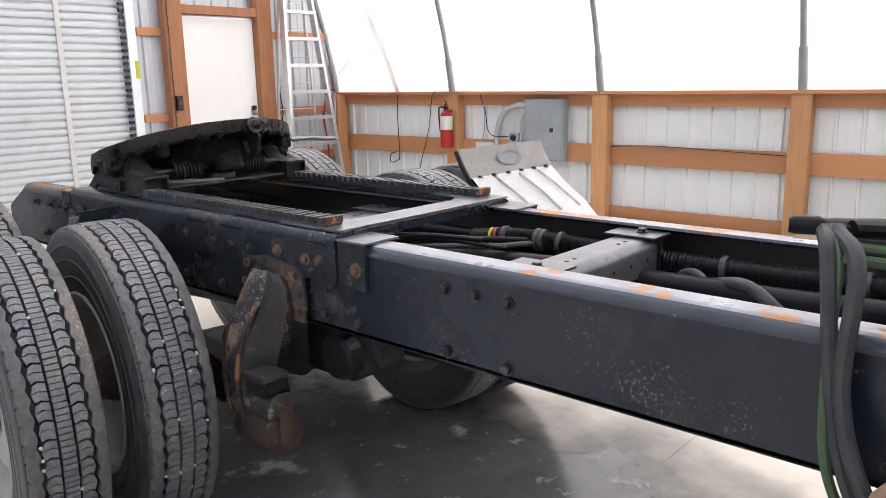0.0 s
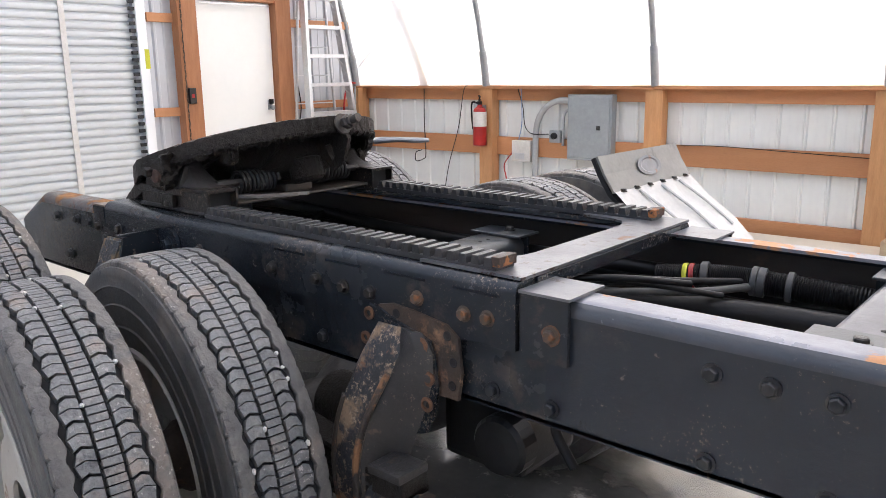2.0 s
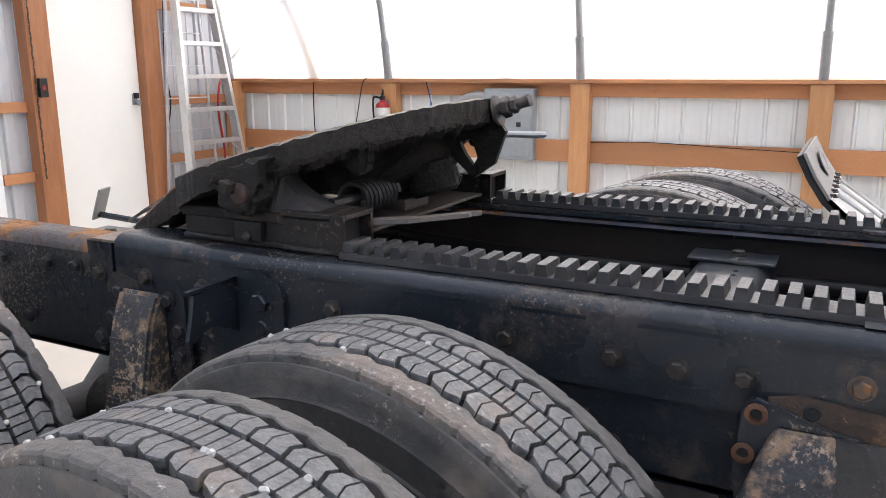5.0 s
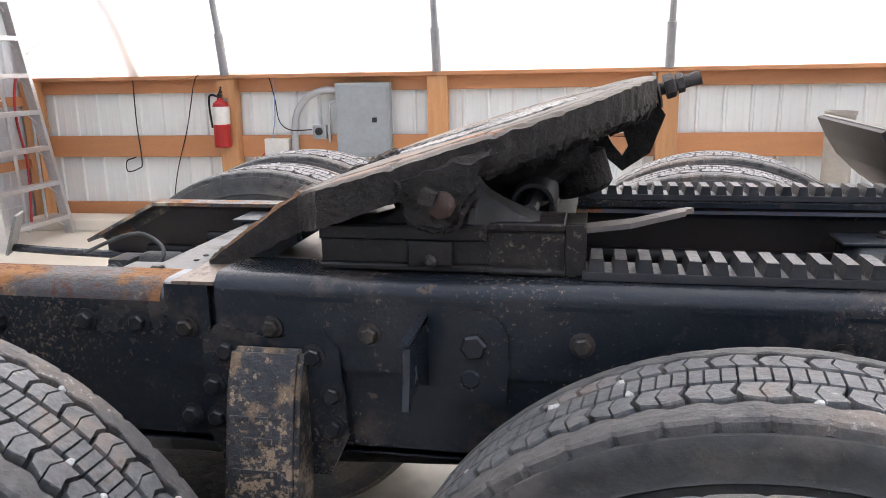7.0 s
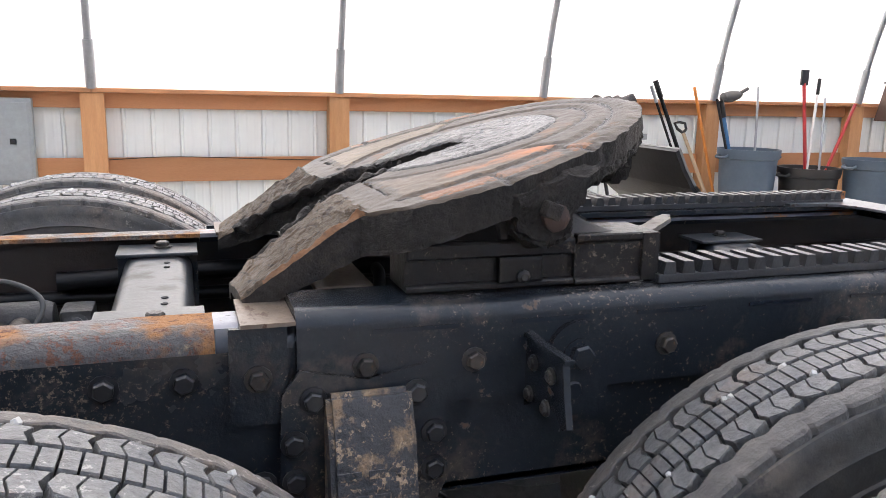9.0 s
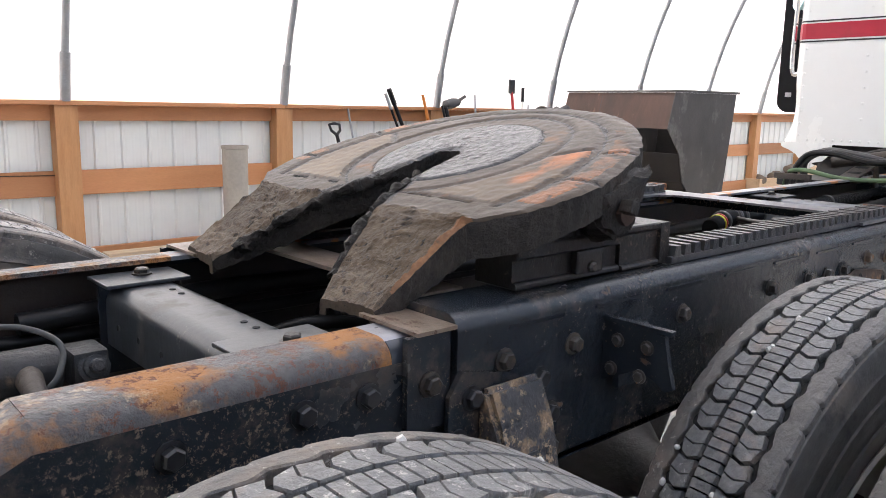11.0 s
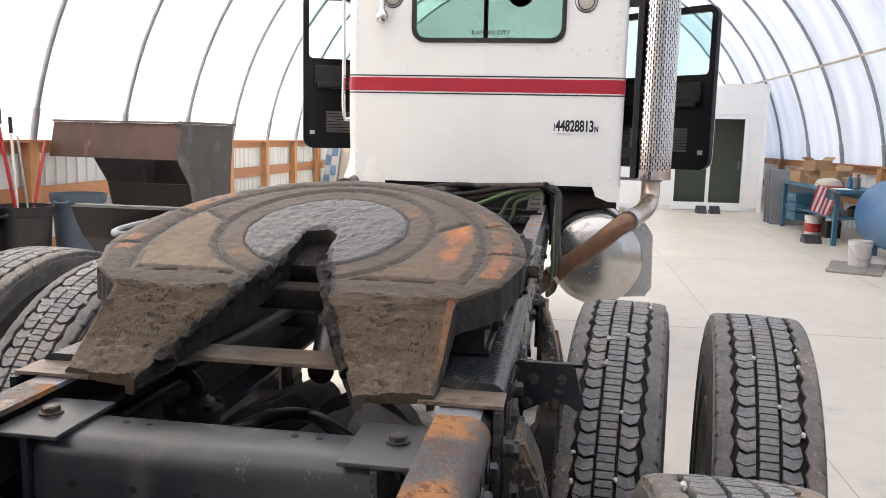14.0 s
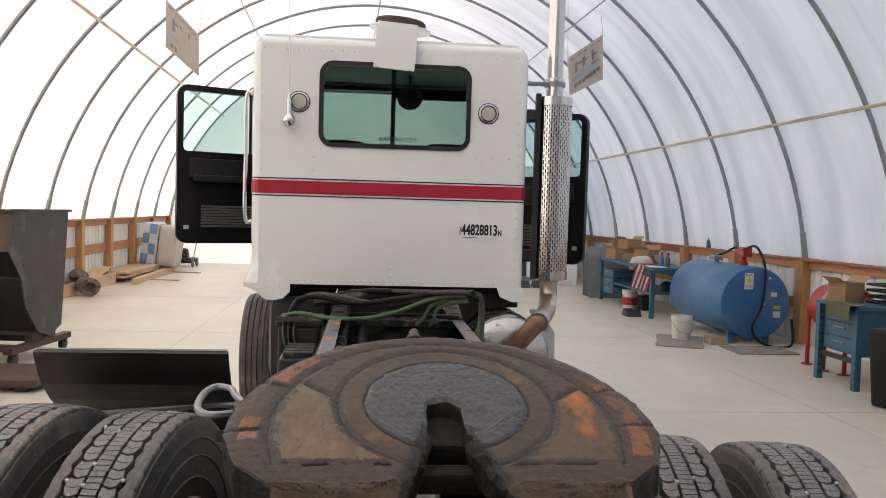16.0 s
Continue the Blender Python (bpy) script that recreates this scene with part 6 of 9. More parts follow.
        loop_bridge(bm, p, q)
    bm.faces.new(rows[0])
    bm.faces.new(rows[-1][::-1])
    grime_up(bm, bm.verts, 0.003, 40)
    part("stand", bm, "stand_dust", fifth, "dusty cast stand with flared feet", smooth=True)
    for x0, x1, z1 in ((0.118, 0.128, 1.282), (0.022, 0.032, 1.272), (0.066, 0.076, 1.268)):
        bm = bmesh.new()
        prism(bm, [(s * 0.372, z1), (s * 0.398, 1.2185), (s * 0.340, 1.2185), (s * 0.340, z1)], x0, x1, "x")
        part("rib", bm, "stand_dust", fifth)
    # slide block: a channel with flanges, open at its front end
    bm = bmesh.new()
    prism(bm, [(s * 0.300, 1.140), (s * 0.398, 1.140), (s * 0.398, 1.150), (s * 0.388, 1.153), (s * 0.388, 1.188), (s * 0.400, 1.191), (s * 0.400, 1.214), (s * 0.394, 1.217), (s * 0.304, 1.217), (s * 0.300, 1.213)], -0.128, 0.150, "x")
    prism(bm, [(s * 0.296, 1.140), (s * 0.405, 1.140), (s * 0.405, 1.148), (s * 0.397, 1.152), (s * 0.397, 1.205), (s * 0.405, 1.210), (s * 0.405, 1.222), (s * 0.296, 1.222)], 0.150, 0.268, "x")
    box(bm, 0.020, 0.092, min(s * 0.389, s * 0.404), max(s * 0.389, s * 0.404), 1.150, 1.190, 0.002)
    bmesh.ops.bevel(bm, geom=[e for e in bm.edges if e.calc_length() > 0.02], offset=0.0025, segments=1, affect="EDGES")
    block = part("slide_block", bm, "block_worn", fifth, "scuffed black slide block on the rack")
    bm = bmesh.new()
    for args in ((0.269, 0.300, 0.296, 0.304, 1.142, 1.221), (0.269, 0.300, 0.397, 0.405, 1.142, 1.221), (0.269, 0.300, 0.3045, 0.3965, 1.211, 1.221)):
        box(bm, args[0], args[1], min(s * args[2], s * args[3]), max(s * args[2], s * args[3]), args[4], args[5], 0.001)
    part("block_mouth", bm, "block_worn", fifth, "open front end of the slide block")
    # dark sheet closes the mouth, painting the shade inside the channel
    part("block_opening", boxes((0.2695, 0.272, min(s * 0.306, s * 0.395), max(s * 0.306, s * 0.395), 1.145, 1.209)), "recess_shade", fifth)
    bm = bmesh.new()
    lathe(bm, [(0.011, 0), (0.011, 0.006), (0.006, 0.010)], 8, m=pose(0.058, s * 0.404, 1.160, 90 if s < 0 else -90, 0, 0))
    part("block_pin", bm, "bolt", fifth)
    # coil springs of the lock plungers
    bm = bmesh.new()
    pts = [(0.205 + 0.034 * math.cos(t), s * (0.085 + 0.0027 * t), 1.222 + 0.034 * math.sin(t)) for t in np.linspace(0, 2 * math.pi * 9, 160)]
    tube(bm, pts, 0.0062, 6)
    tube(bm, [(0.205, s * 0.06, 1.222), (0.205, s * 0.31, 1.222)], 0.014, 8)
    part("coil_spring", bm, "spring_dark", fifth, "greasy coil spring", smooth=True)
bm = boxes((0.10, 0.275, -0.30, 0.30, 1.160, 1.168), bevel=0.002)
box(bm, 0.12, 0.24, -0.06, 0.06, 1.1685, 1.20, 0.01)
part("carriage_plate", bm, "rod_steel", fifth, "dusty grey-brown plate across the carriage")
bm = bmesh.new()
prism(bm, [(0.255, -0.285), (0.30, -0.250), (0.38, -0.225), (0.45, -0.165), (0.475, -0.150), (0.484, -0.162), (0.468, -0.178), (0.468, -0.190), (0.44, -0.215), (0.37, -0.275), (0.30, -0.295)], 1.183, 1.192, "z")
bmesh.ops.transform(bm, matrix=pose(0.26, -0.27, 1.187, 0, -4, 0) @ pose(-0.26, 0.27, -1.187), verts=bm.verts)
part("release_lever", bm, "lever_dust", fifth, "flat worn steel lever with a hooked end")
bm = bmesh.new()
rod = smooth_path([(0.38, 0.048, 1.393), (0.43, 0.046, 1.406), (0.508, 0.042, 1.430)], 4)
tube(bm, rod, 0.0135, 12)
lathe(bm, [(0.034, 0), (0.036, 0.003), (0.034, 0.007)], 20, m=pose(0.424, 0.046, 1.404, 0, 74, 0))
lathe(bm, [(0.022, 0), (0.024, 0.004), (0.024, 0.018), (0.020, 0.022)], 6, m=pose(0.440, 0.045, 1.410, 0, 74, 0))
lathe(bm, [(0.019, 0), (0.020, 0.012), (0.016, 0.014)], 6, m=pose(0.464, 0.044, 1.417, 0, 74, 0))
grime_up(bm, bm.verts, 0.0015, 90)
part("adjusting_bolt", bm, "bolt_dusty", fifth, "dusty threaded adjusting bolt with washer and nuts", smooth=True)
bm = bmesh.new()
loop = smooth_path([(0.18, 0.43, 1.305), (0.262, 0.476, 1.313), (0.340, 0.500, 1.312), (0.361, 0.540, 1.312), (0.300, 0.556, 1.310), (0.185, 0.548, 1.308), (0.125, 0.525, 1.307), (0.115, 0.495, 1.306), (0.14, 0.455, 1.304)], 8)
tube(bm, loop, 0.0085, 8)
part("pull_handle", bm, "galv", fifth, "bent steel pull handle", smooth=True)
# small flap on its arm behind the left rail
bm = bmesh.new()
tube(bm, [(-0.95, 0.395, 0.95), (-1.20, 0.40, 0.955), (-1.355, 0.39, 0.965)], 0.012, 8)
arm = part("flap_arm", bm, "rail_worn", truck, smooth=True)
bm = boxes((-0.004, 0.004, -0.045, 0.045, -0.02, 0.10), bevel=0.002)
part("tail_flap", bm, "flap_grey", arm, "small grey flap plate", m=pose(-1.36, 0.39, 0.97, 0, 18, 25))


# ---- cab, doors, stack and tank of the truck ----
CX, CYL, CYR, CZB, CZT = 3.63, 0.955, -0.872, 1.207, 2.885
WY0, WY1, WZ0, WZ1 = -0.462, 0.505, 2.185, 2.712


def rounded_rect(x0, x1, y0, y1, r, n=6):
    out = []
    for cx, cy, a in ((x1 - r, y1 - r, 0), (x0 + r, y1 - r, 90), (x0 + r, y0 + r, 180), (x1 - r, y0 + r, 270)):
        out += [(cx + r * math.cos(radians(a + 90 * k / n)), cy + r * math.sin(radians(a + 90 * k / n))) for k in range(n + 1)]
    return out


def ring_wall(bm, outer, inner, a, b, axis):
    """A flat wall between two outlines with the same number of points, from a to b along an axis."""
    put = {"x": lambda u, v, w: (w, u, v), "y": lambda u, v, w: (u, w, v), "z": lambda u, v, w: (u, v, w)}[axis]
    loops = [[bm.verts.new(put(u, v, w)) for u, v in o] for o, w in ((outer, a), (inner, a), (inner, b), (outer, b))]
    for p, q in zip(loops, loops[1:] + loops[:1]):
        loop_bridge(bm, p, q)


bm = bmesh.new()
N = 28
outer_r = rounded_rect(CYR + 0.055, CYL - 0.055, CZB + 0.05, CZT - 0.06, 0.02)
inner_r = rounded_rect(WY0, WY1, WZ0, WZ1, 0.075)
ring_wall(bm, outer_r, inner_r, CX, CX + 0.03, "x")
# rounded upright corners, roof edge and roof, side walls, front
XE = 5.62
plan = lambda r, d: [(CX + d, CYR + r), (CX + d + (r - d) * 0.12, CYR + d + (r - d) * 0.5), (CX + d + (r - d) * 0.5, CYR + d + (r - d) * 0.12), (CX + r, CYR + d)]
side_r = plan(0.06, 0.0) + [(4.42, CYR)]
side_l = [(x, CYL + CYR - y) for x, y in side_r]
zsl = [CZB + 0.02, CZB + 0.045, CZB + 0.07, CZB + 0.10, CZB + 0.13, CZB + 0.16, CZB + 0.19, 1.42, 1.45, 1.48, 1.51, 1.54, 1.60, 1.66, 1.72, 1.80, 2.2, CZT - 0.10, CZT - 0.05, CZT - 0.018, CZT]
ins = [0.0] * 18 + [0.012, 0.035, 0.075]
dent = lambda z: -0.046 * math.exp(-((z - 1.245) / 0.085) ** 2) + 0.006 * math.exp(-((z - 1.47) / 0.07) ** 2)
crease = lambda z: 0.030 * math.exp(-((z - 1.45) / 0.12) ** 2)
for side in (side_r, side_l):
    rows = []
    for z, i in zip(zsl, ins):
        d = dent(z) if side is side_l else 0.0
        bent = (crease(z) + 0.012 * noise.noise(Vector((3, z * 22, 0))) * (z < 1.6)) if side is side_l else 0.0
        rows.append([bm.verts.new((x + (i if k < 3 else 0) + bent * (k in (1, 2)), y + (i if side is side_r else -i) - d * (0, 0.45, 0.85, 1.0, 0)[k], z)) for k, (x, y) in enumerate(side)])
    for p, q in zip(rows, rows[1:]):
        loop_bridge(bm, p, q, False)
rows = []
for i, (dz, dx) in enumerate(((-0.06, 0.0), (-0.05, 0.0), (-0.018, 0.02), (0.0, 0.06), (0.012, 0.3))):
    rows.append([bm.verts.new((CX + dx, CYR + 0.055 + (CYL - CYR - 0.11) * k / 12, CZT + dz)) for k in range(13)])
for p, q in zip(rows, rows[1:]):
    loop_bridge(bm, p, q, False)
torn = bmesh.new()
prism(torn, [(0.690, CZB + 0.055), (0.690, CZB - 0.002), (0.712, CZB - 0.022), (0.735, CZB - 0.046), (0.79, CZB - 0.058), (0.845, CZB - 0.056), (0.870, CZB - 0.040), (0.895, CZB - 0.012), (0.935, CZB + 0.010), (0.985, CZB + 0.030), (0.992, CZB + 0.055)], CX - 0.003, CX + 0.003, "x")
torn_right = bmesh.new()
prism(torn_right, [(-0.690, CZB + 0.055), (-0.715, CZB - 0.012), (-0.80, CZB - 0.045), (-0.868, CZB - 0.046), (-0.870, CZB + 0.055)], CX - 0.003, CX + 0.003, "x")
cab = part("cab", bm, "white_cab", truck, "white riveted metal cab with a red band", smooth=True)
bm = boxes((CX + 0.05, XE - 0.05, CYR + 0.045, CYL - 0.045, CZB + 0.02, CZB + 0.06))
box(bm, 5.2, XE - 0.05, CYR + 0.05, CYL - 0.05, 1.7, 2.14, 0.03)
box(bm, CX + 0.05, XE - 0.06, CYR + 0.08, CYL - 0.08, CZT - 0.06, CZT - 0.03)
box(bm, CX + 0.034, CX + 0.05, CYR + 0.06, CYL - 0.06, CZB + 0.06, WZ0 - 0.02)
box(bm, CX + 0.034, CX + 0.05, CYR + 0.06, CYL - 0.06, WZ1 + 0.02, CZT - 0.06)
box(bm, 5.30, 5.34, 0.0, CYL - 0.05, CZT - 0.09, CZT - 0.06)
box(bm, 5.30, 5.34, CYR + 0.05, 0.0, CZT - 0.15, CZT - 0.06)
part("interior", bm, "black_vinyl", cab)
part("roof_panel", boxes((CX + 0.055, XE, CYR + 0.07, CYL - 0.07, CZT - 0.02, CZT + 0.012)), "white_cab", cab)
for y0, y1 in ((CYR, CYR + 0.04), (CYL - 0.04, CYL)):
    part("front_pillar", boxes((5.45, XE, y0, y1, CZB, CZT - 0.03)), "white_cab", cab)
    part("door_header", boxes((4.40, 5.445, y0 + 0.002, y1 - 0.002, CZT - 0.13, CZT - 0.022)), "white_cab", cab)
part("cowl", boxes((XE + 0.001, XE + 0.04, CYR + 0.02, CYL - 0.02, CZB, 2.12)), "white_cab", cab)
part("windscreen_header", boxes((XE + 0.001, XE + 0.03, CYR + 0.02, CYL - 0.02, CZT - 0.07, CZT)), "white_cab", cab)
part("lower_corner", torn_right, "white_cab", cab)
part("torn_edge", torn, "white_cab", cab, "crumpled white sheet metal corner")
for y in (0.45, -0.45):
    bm = bmesh.new()
    box(bm, 4.05, 4.55, y - 0.24, y + 0.24, 1.5, 1.68, 0.05)
    box(bm, 4.02, 4.16, y - 0.23, y + 0.23, 1.68, 2.25, 0.05)
    part("seat", bm, "black_vinyl", cab)
bm = bmesh.new()
ringp = [(5.02 + 0.06 * math.sin(a), 0.42 + 0.23 * math.cos(a), 2.13 + 0.20 * math.sin(a)) for a in np.linspace(0, 2 * math.pi, 36)]
tube(bm, ringp, 0.016, 8)
tube(bm, [(5.02, 0.2, 2.13), (5.02, 0.64, 2.13)], 0.014, 6)
part("steering_wheel", bm, "black_trim", cab, smooth=True)
bm = bmesh.new()
lathe(bm, [(0.06, 0), (0.10, 0.02), (0.10, 0.05), (0.06, 0.07)], 20, "x", m=pose(4.6, -0.12, 2.655))
tube(bm, [(4.63, -0.12, 2.7), (4.63, -0.12, 2.86)], 0.012, 6)
part("cab_fan", bm, "black_trim", cab)
bm = bmesh.new()
ring_wall(bm, rounded_rect(WY0 - 0.018, WY1 + 0.018, WZ0 - 0.018, WZ1 + 0.018, 0.09), rounded_rect(WY0 + 0.012, WY1 - 0.012, WZ0 + 0.012, WZ1 - 0.012, 0.068), CX - 0.012, CX + 0.014, "x")
window = part("rear_window", bm, "black_trim", cab, "black rubber window seal")
bm = boxes((CX + 0.004, CX + 0.008, WY0 + 0.01, WY1 - 0.01, WZ0 + 0.01, WZ1 - 0.01))
gl = part("pane", bm, "cabglass", cab, "teal tinted sliding glass")
gl.visible_shadow = False
bm = boxes((CX + 0.009, CX + 0.018, 0.022, 0.052, WZ0 + 0.01, WZ1 - 0.01), bevel=0.002)
box(bm, CX + 0.009, CX + 0.016, WY0 + 0.02, WY1 - 0.02, WZ1 - 0.135, WZ1 - 0.115)
part("mullion", bm, "black_trim", cab)
bm = boxes((XE - 0.03, XE - 0.024, CYR + 0.06, CYL - 0.06, 2.13, CZT - 0.075))
ws = part("windscreen", bm, "cabglass", cab)
ws.visible_shadow = False


def writing(text, size, m, material, parent, name="writing", width=1.0, bold=0.0):
    cu = bpy.data.curves.new(name, "FONT")
    cu.body, cu.size, cu.extrude, cu.align_x, cu.align_y = text, size, 0.0006, "CENTER", "CENTER"
    cu.space_character, cu.offset = width, bold
    cu.materials.append(M[material])
    o = new(name, cu)
    o.parent = parent
    o.matrix_basis = m
    return o


facing = pose(0, 0, 0, 90, 0, -90)
writing("KANSAS CITY", 0.038, pose(CX - 0.001, 0.0, WZ0 + 0.046) @ facing, "ink", cab, width=1.1, bold=0.0012)
part("lot_sticker", boxes((CX - 0.004, CX - 0.001, -0.728, -0.408, 1.585, 1.685)), "vinyl", cab, "white paper sticker")
writing("44828813", 0.098, pose(CX - 0.0052, -0.562, 1.642) @ facing @ Matrix.Diagonal((0.625, 1.0, 1, 1)), "ink", cab, bold=0.0032)
writing("N", 0.048, pose(CX - 0.0052, -0.700, 1.626) @ facing @ Matrix.Diagonal((0.7, 1, 1, 1)), "ink", cab, bold=0.002)
bm = boxes((CX - 0.0052, CX - 0.0045, -0.434, -0.428, 1.610, 1.66), (CX - 0.0052, CX - 0.0045, -0.54, -0.45, 1.5925, 1.5955))
part("small_print", bm, "ink", cab)
# band of red between black lines, carried round the sides
for z0, z1, material, out in ((1.853, 1.940, "red_stripe", 0.003), (1.949, 1.957, "black_trim", 0.003), (1.836, 1.844, "black_trim", 0.003)):
    bm = boxes((CX - out, CX + 0.001, CYR + 0.05, CYL - 0.05, z0, z1), (CX + 0.06, 4.40, CYL - 0.001, CYL + out, z0, z1), (CX + 0.06, 4.40, CYR - out, CYR + 0.001, z0, z1))
    for sgn, ys in ((1, CYL), (-1, CYR)):
        pr = plan(0.06, -out)
        pts = [(x, y if sgn < 0 else CYL + CYR - y) for x, y in pr]
        lo, hi = [bm.verts.new((x, y, z0)) for x, y in pts], [bm.verts.new((x, y, z1)) for x, y in pts]
        loop_bridge(bm, lo, hi, False)
    part("stripe", bm, material, cab)
# seam and rivets
bm = boxes((CX - 0.0015, CX + 0.001, 0.012, 0.034, CZB + 0.06, 1.825), (CX - 0.0015, CX + 0.001, 0.012, 0.034, 1.975, WZ0 - 0.02))
part("seam", bm, "white_cab", cab)
bm = bmesh.new()
places = []
places += [(y, CZB + 0.075 + 0.0 * y) for y in np.linspace(CYR + 0.1, CYL - 0.12, 34)]
places += [(0.026, z) for z in np.linspace(CZB + 0.12, WZ0 - 0.05, 16)]
places += [(yy, z) for yy in (0.55, -0.56) for z in np.linspace(CZB + 0.2, 2.1, 9)]
places += [(y, CZT - 0.085) for y in np.linspace(CYR + 0.08, CYL - 0.08, 24)]
places += [(yy, z) for yy in (CYR + 0.065, CYL - 0.065) for z in np.linspace(CZB + 0.1, CZT - 0.1, 22)]
places += [(y, 2.13) for y in np.linspace(-0.75, -0.3, 5)]
for y, z in places:
    if 1.81 < z < 1.99:
        continue
    lathe(bm, [(0.0085, 0), (0.007, 0.0026), (0.003, 0.004)], 7, m=pose(CX - 0.0005 - (0.0025 if abs(y - 0.026) < 0.012 else 0), y, z, 0, -90, 0))
tagged(part("rivets", bm, "white_cab", cab), kind="stuff")
for y, z in ((0.651, 2.455), (-0.599, 2.425)):
    bm = bmesh.new()
    lathe(bm, [(0.064, 0), (0.064, 0.012), (0.054, 0.016), (0.054, 0.006)], 28, m=pose(CX, y, z, 0, -90, 0))
    lamp = part("work_lamp", bm, "alu", cab, "round work lamp with a clear lens", smooth=True)
    bm = bmesh.new()
    lathe(bm, [(0.053, 0.006), (0.046, 0.014), (0.02, 0.018)], 28, m=pose(CX, y, z, 0, -90, 0))
    part("lens", bm, "lens", cab, smooth=True)
    bm = bmesh.new()
    lathe(bm, [(0.065, 0.0), (0.070, 0.0), (0.070, 0.006), (0.065, 0.007)], 28, m=pose(CX, y, z, 0, -90, 0), closed=True)
    part("gasket", bm, "valve", cab)
    bm = bmesh.new()
    lathe(bm, [(0.049, 0.0135), (0.054, 0.0165), (0.051, 0.018), (0.047, 0.0145)], 28, m=pose(CX, y, z, 0, -90, 0), closed=True)
    part("lens_ring", bm, "valve", cab)
bm = bmesh.new()
lathe(bm, [(0.012, -0.045), (0.032, -0.032), (0.043, -0.012), (0.044, 0.006), (0.036, 0.028), (0.018, 0.042), (0.016, 0.05), (0.017, 0.13), (0.010, 0.155), (0.005, 0.19)], 22, m=pose(3.585, 0.712, 2.325))
lathe(bm, [(0.016, 0), (0.016, 0.04)], 12, m=pose(CX, 0.712, 2.325, 0, -90, 0))
tube(bm, [(3.585, 0.712, 2.50), (3.585, 0.716, 2.9), (3.58, 0.73, 3.5)], 0.003, 6)
part("antenna", bm, "chrome", cab, "chrome ball mount with a whip antenna", smooth=True)
bm = bmesh.new()
tube(bm, smooth_path([(3.70, 0.955, 2.50), (3.70, 1.0, 2.48), (3.70, 1.0, 2.1), (3.70, 1.0, 1.70), (3.70, 0.955, 1.66)], 6), 0.013, 10)
part("grab_handle", bm, "chrome", cab, smooth=True)
bm = boxes((3.585, 3.60, -0.105, 0.165, 2.685, 2.955), bevel=0.002)
box(bm, 3.60, 3.80, -0.10, 0.16, 2.905, 2.99)
for y, z in ((-0.08, 2.70), (0.14, 2.70)):
    hexbolt(bm, 3.585, y, z, 0.008, 0.007, "-x")
part("roof_duct", bm, "white_cab", cab, "white sheet metal duct over the roof edge", m=pose(0, 0.03, 2.85, 4, 0, 0) @ pose(0, -0.03, -2.85))
bm = bmesh.new()
lathe(bm, [(0.10, 0.0), (0.208, 0.0), (0.212, 0.006), (0.208, 0.016), (0.17, 0.020)], 36, m=pose(3.82, 0.0, 2.985, 5, -3, 0))
vent = part("roof_vent", bm, "white_cab", cab, "white flange of a round roof vent", smooth=True)
bm = bmesh.new()
lathe(bm, [(0.165, 0.018), (0.172, 0.024), (0.172, 0.058), (0.160, 0.070), (0.08, 0.074), (0.01, 0.075)], 36, m=pose(3.82, 0.0, 2.985, 5, -3, 0))
part("vent_cap", bm, "rusty", vent, "rusty brown vent cap", smooth=True)


def cab_door(side, hinge, free, z0, z1):
    """An open door: dark inner trim towards its y-, a framed window above."""
    d = Vector((free[0] - hinge[0], free[1] - hinge[1], 0))
    ang = math.degrees(math.atan2(d.y, d.x))
    L, H = d.length, z1 - z0
    flip = 1 if side > 0 else -1
    m = pose(hinge[0], hinge[1], z0, 0, 0, ang) @ Matrix.Diagonal((1, flip, 1, 1))
    bm = bmesh.new()
    wz = H * 0.585
    ol = rounded_rect(0, L, 0, H, 0.09)
    il = rounded_rect(0.07, L - 0.05, wz, H - 0.05, 0.035)
    ring_wall(bm, ol, il, -0.02, 0.03, "y")
    door = part("cab_door", bm, "black_vinyl", truck, "open cab door with black vinyl trim", m=m)
    skin = bmesh.new()
    ring_wall(skin, rounded_rect(0.0, L, 0, H, 0.09), rounded_rect(0.07, L - 0.05, wz, H - 0.05, 0.035), -0.026, -0.0205, "y")
    part("skin", skin, "white_cab", door, "white outer skin")
    bm = boxes((0.06, L - 0.04, 0.0, 0.006, wz - 0.01, H - 0.04))
    g = part("door_glass", bm, "tealglass", door, "teal tinted glass")
    g.visible_shadow = False
    bm = boxes((0.05, L - 0.10, 0.031, 0.055, wz - 0.22, wz - 0.06), bevel=0.012)
    box(bm, L * 0.35, L - 0.12, 0.055, 0.095, wz - 0.26, wz - 0.20, 0.015)
    part("arm_pad", bm, "black_trim", door)
    bm = bmesh.new()
    for k in range(8):
        box(bm, L * 0.25, L - 0.20, 0.031, 0.040, 0.14 + 0.024 * k, 0.157 + 0.024 * k, 0.003)
    part("kick_grille", bm, "grille", door, "ribbed grey kick panel")
    bm = boxes((L - 0.10, L - 0.055, 0.031, 0.038, 0.12, 0.155), bevel=0.003)
    part("reflector", bm, "alu", door)
    bm = boxes((0.32 * L, 0.345 * L, -0.004, 0.012, wz - 0.01, H - 0.05), bevel=0.003)
    part("vent_bar", bm, "black_trim", door)
    return door


cab_door(1, (5.62, 0.955), (5.19, 1.80), 1.435, 2.77)
cab_door(-1, (5.50, -0.872), (4.86, -1.635), 1.345, 2.615)

# exhaust: perforated guard round the muffler, stack, elbow and flexible pipe
SX, SY = 3.755, -1.075
bm = bmesh.new()
NC, NR, R0, ZA, ZB = 48, 29, 0.124, 1.335, 2.52
for c in range(NC):
    for r in range(NR):
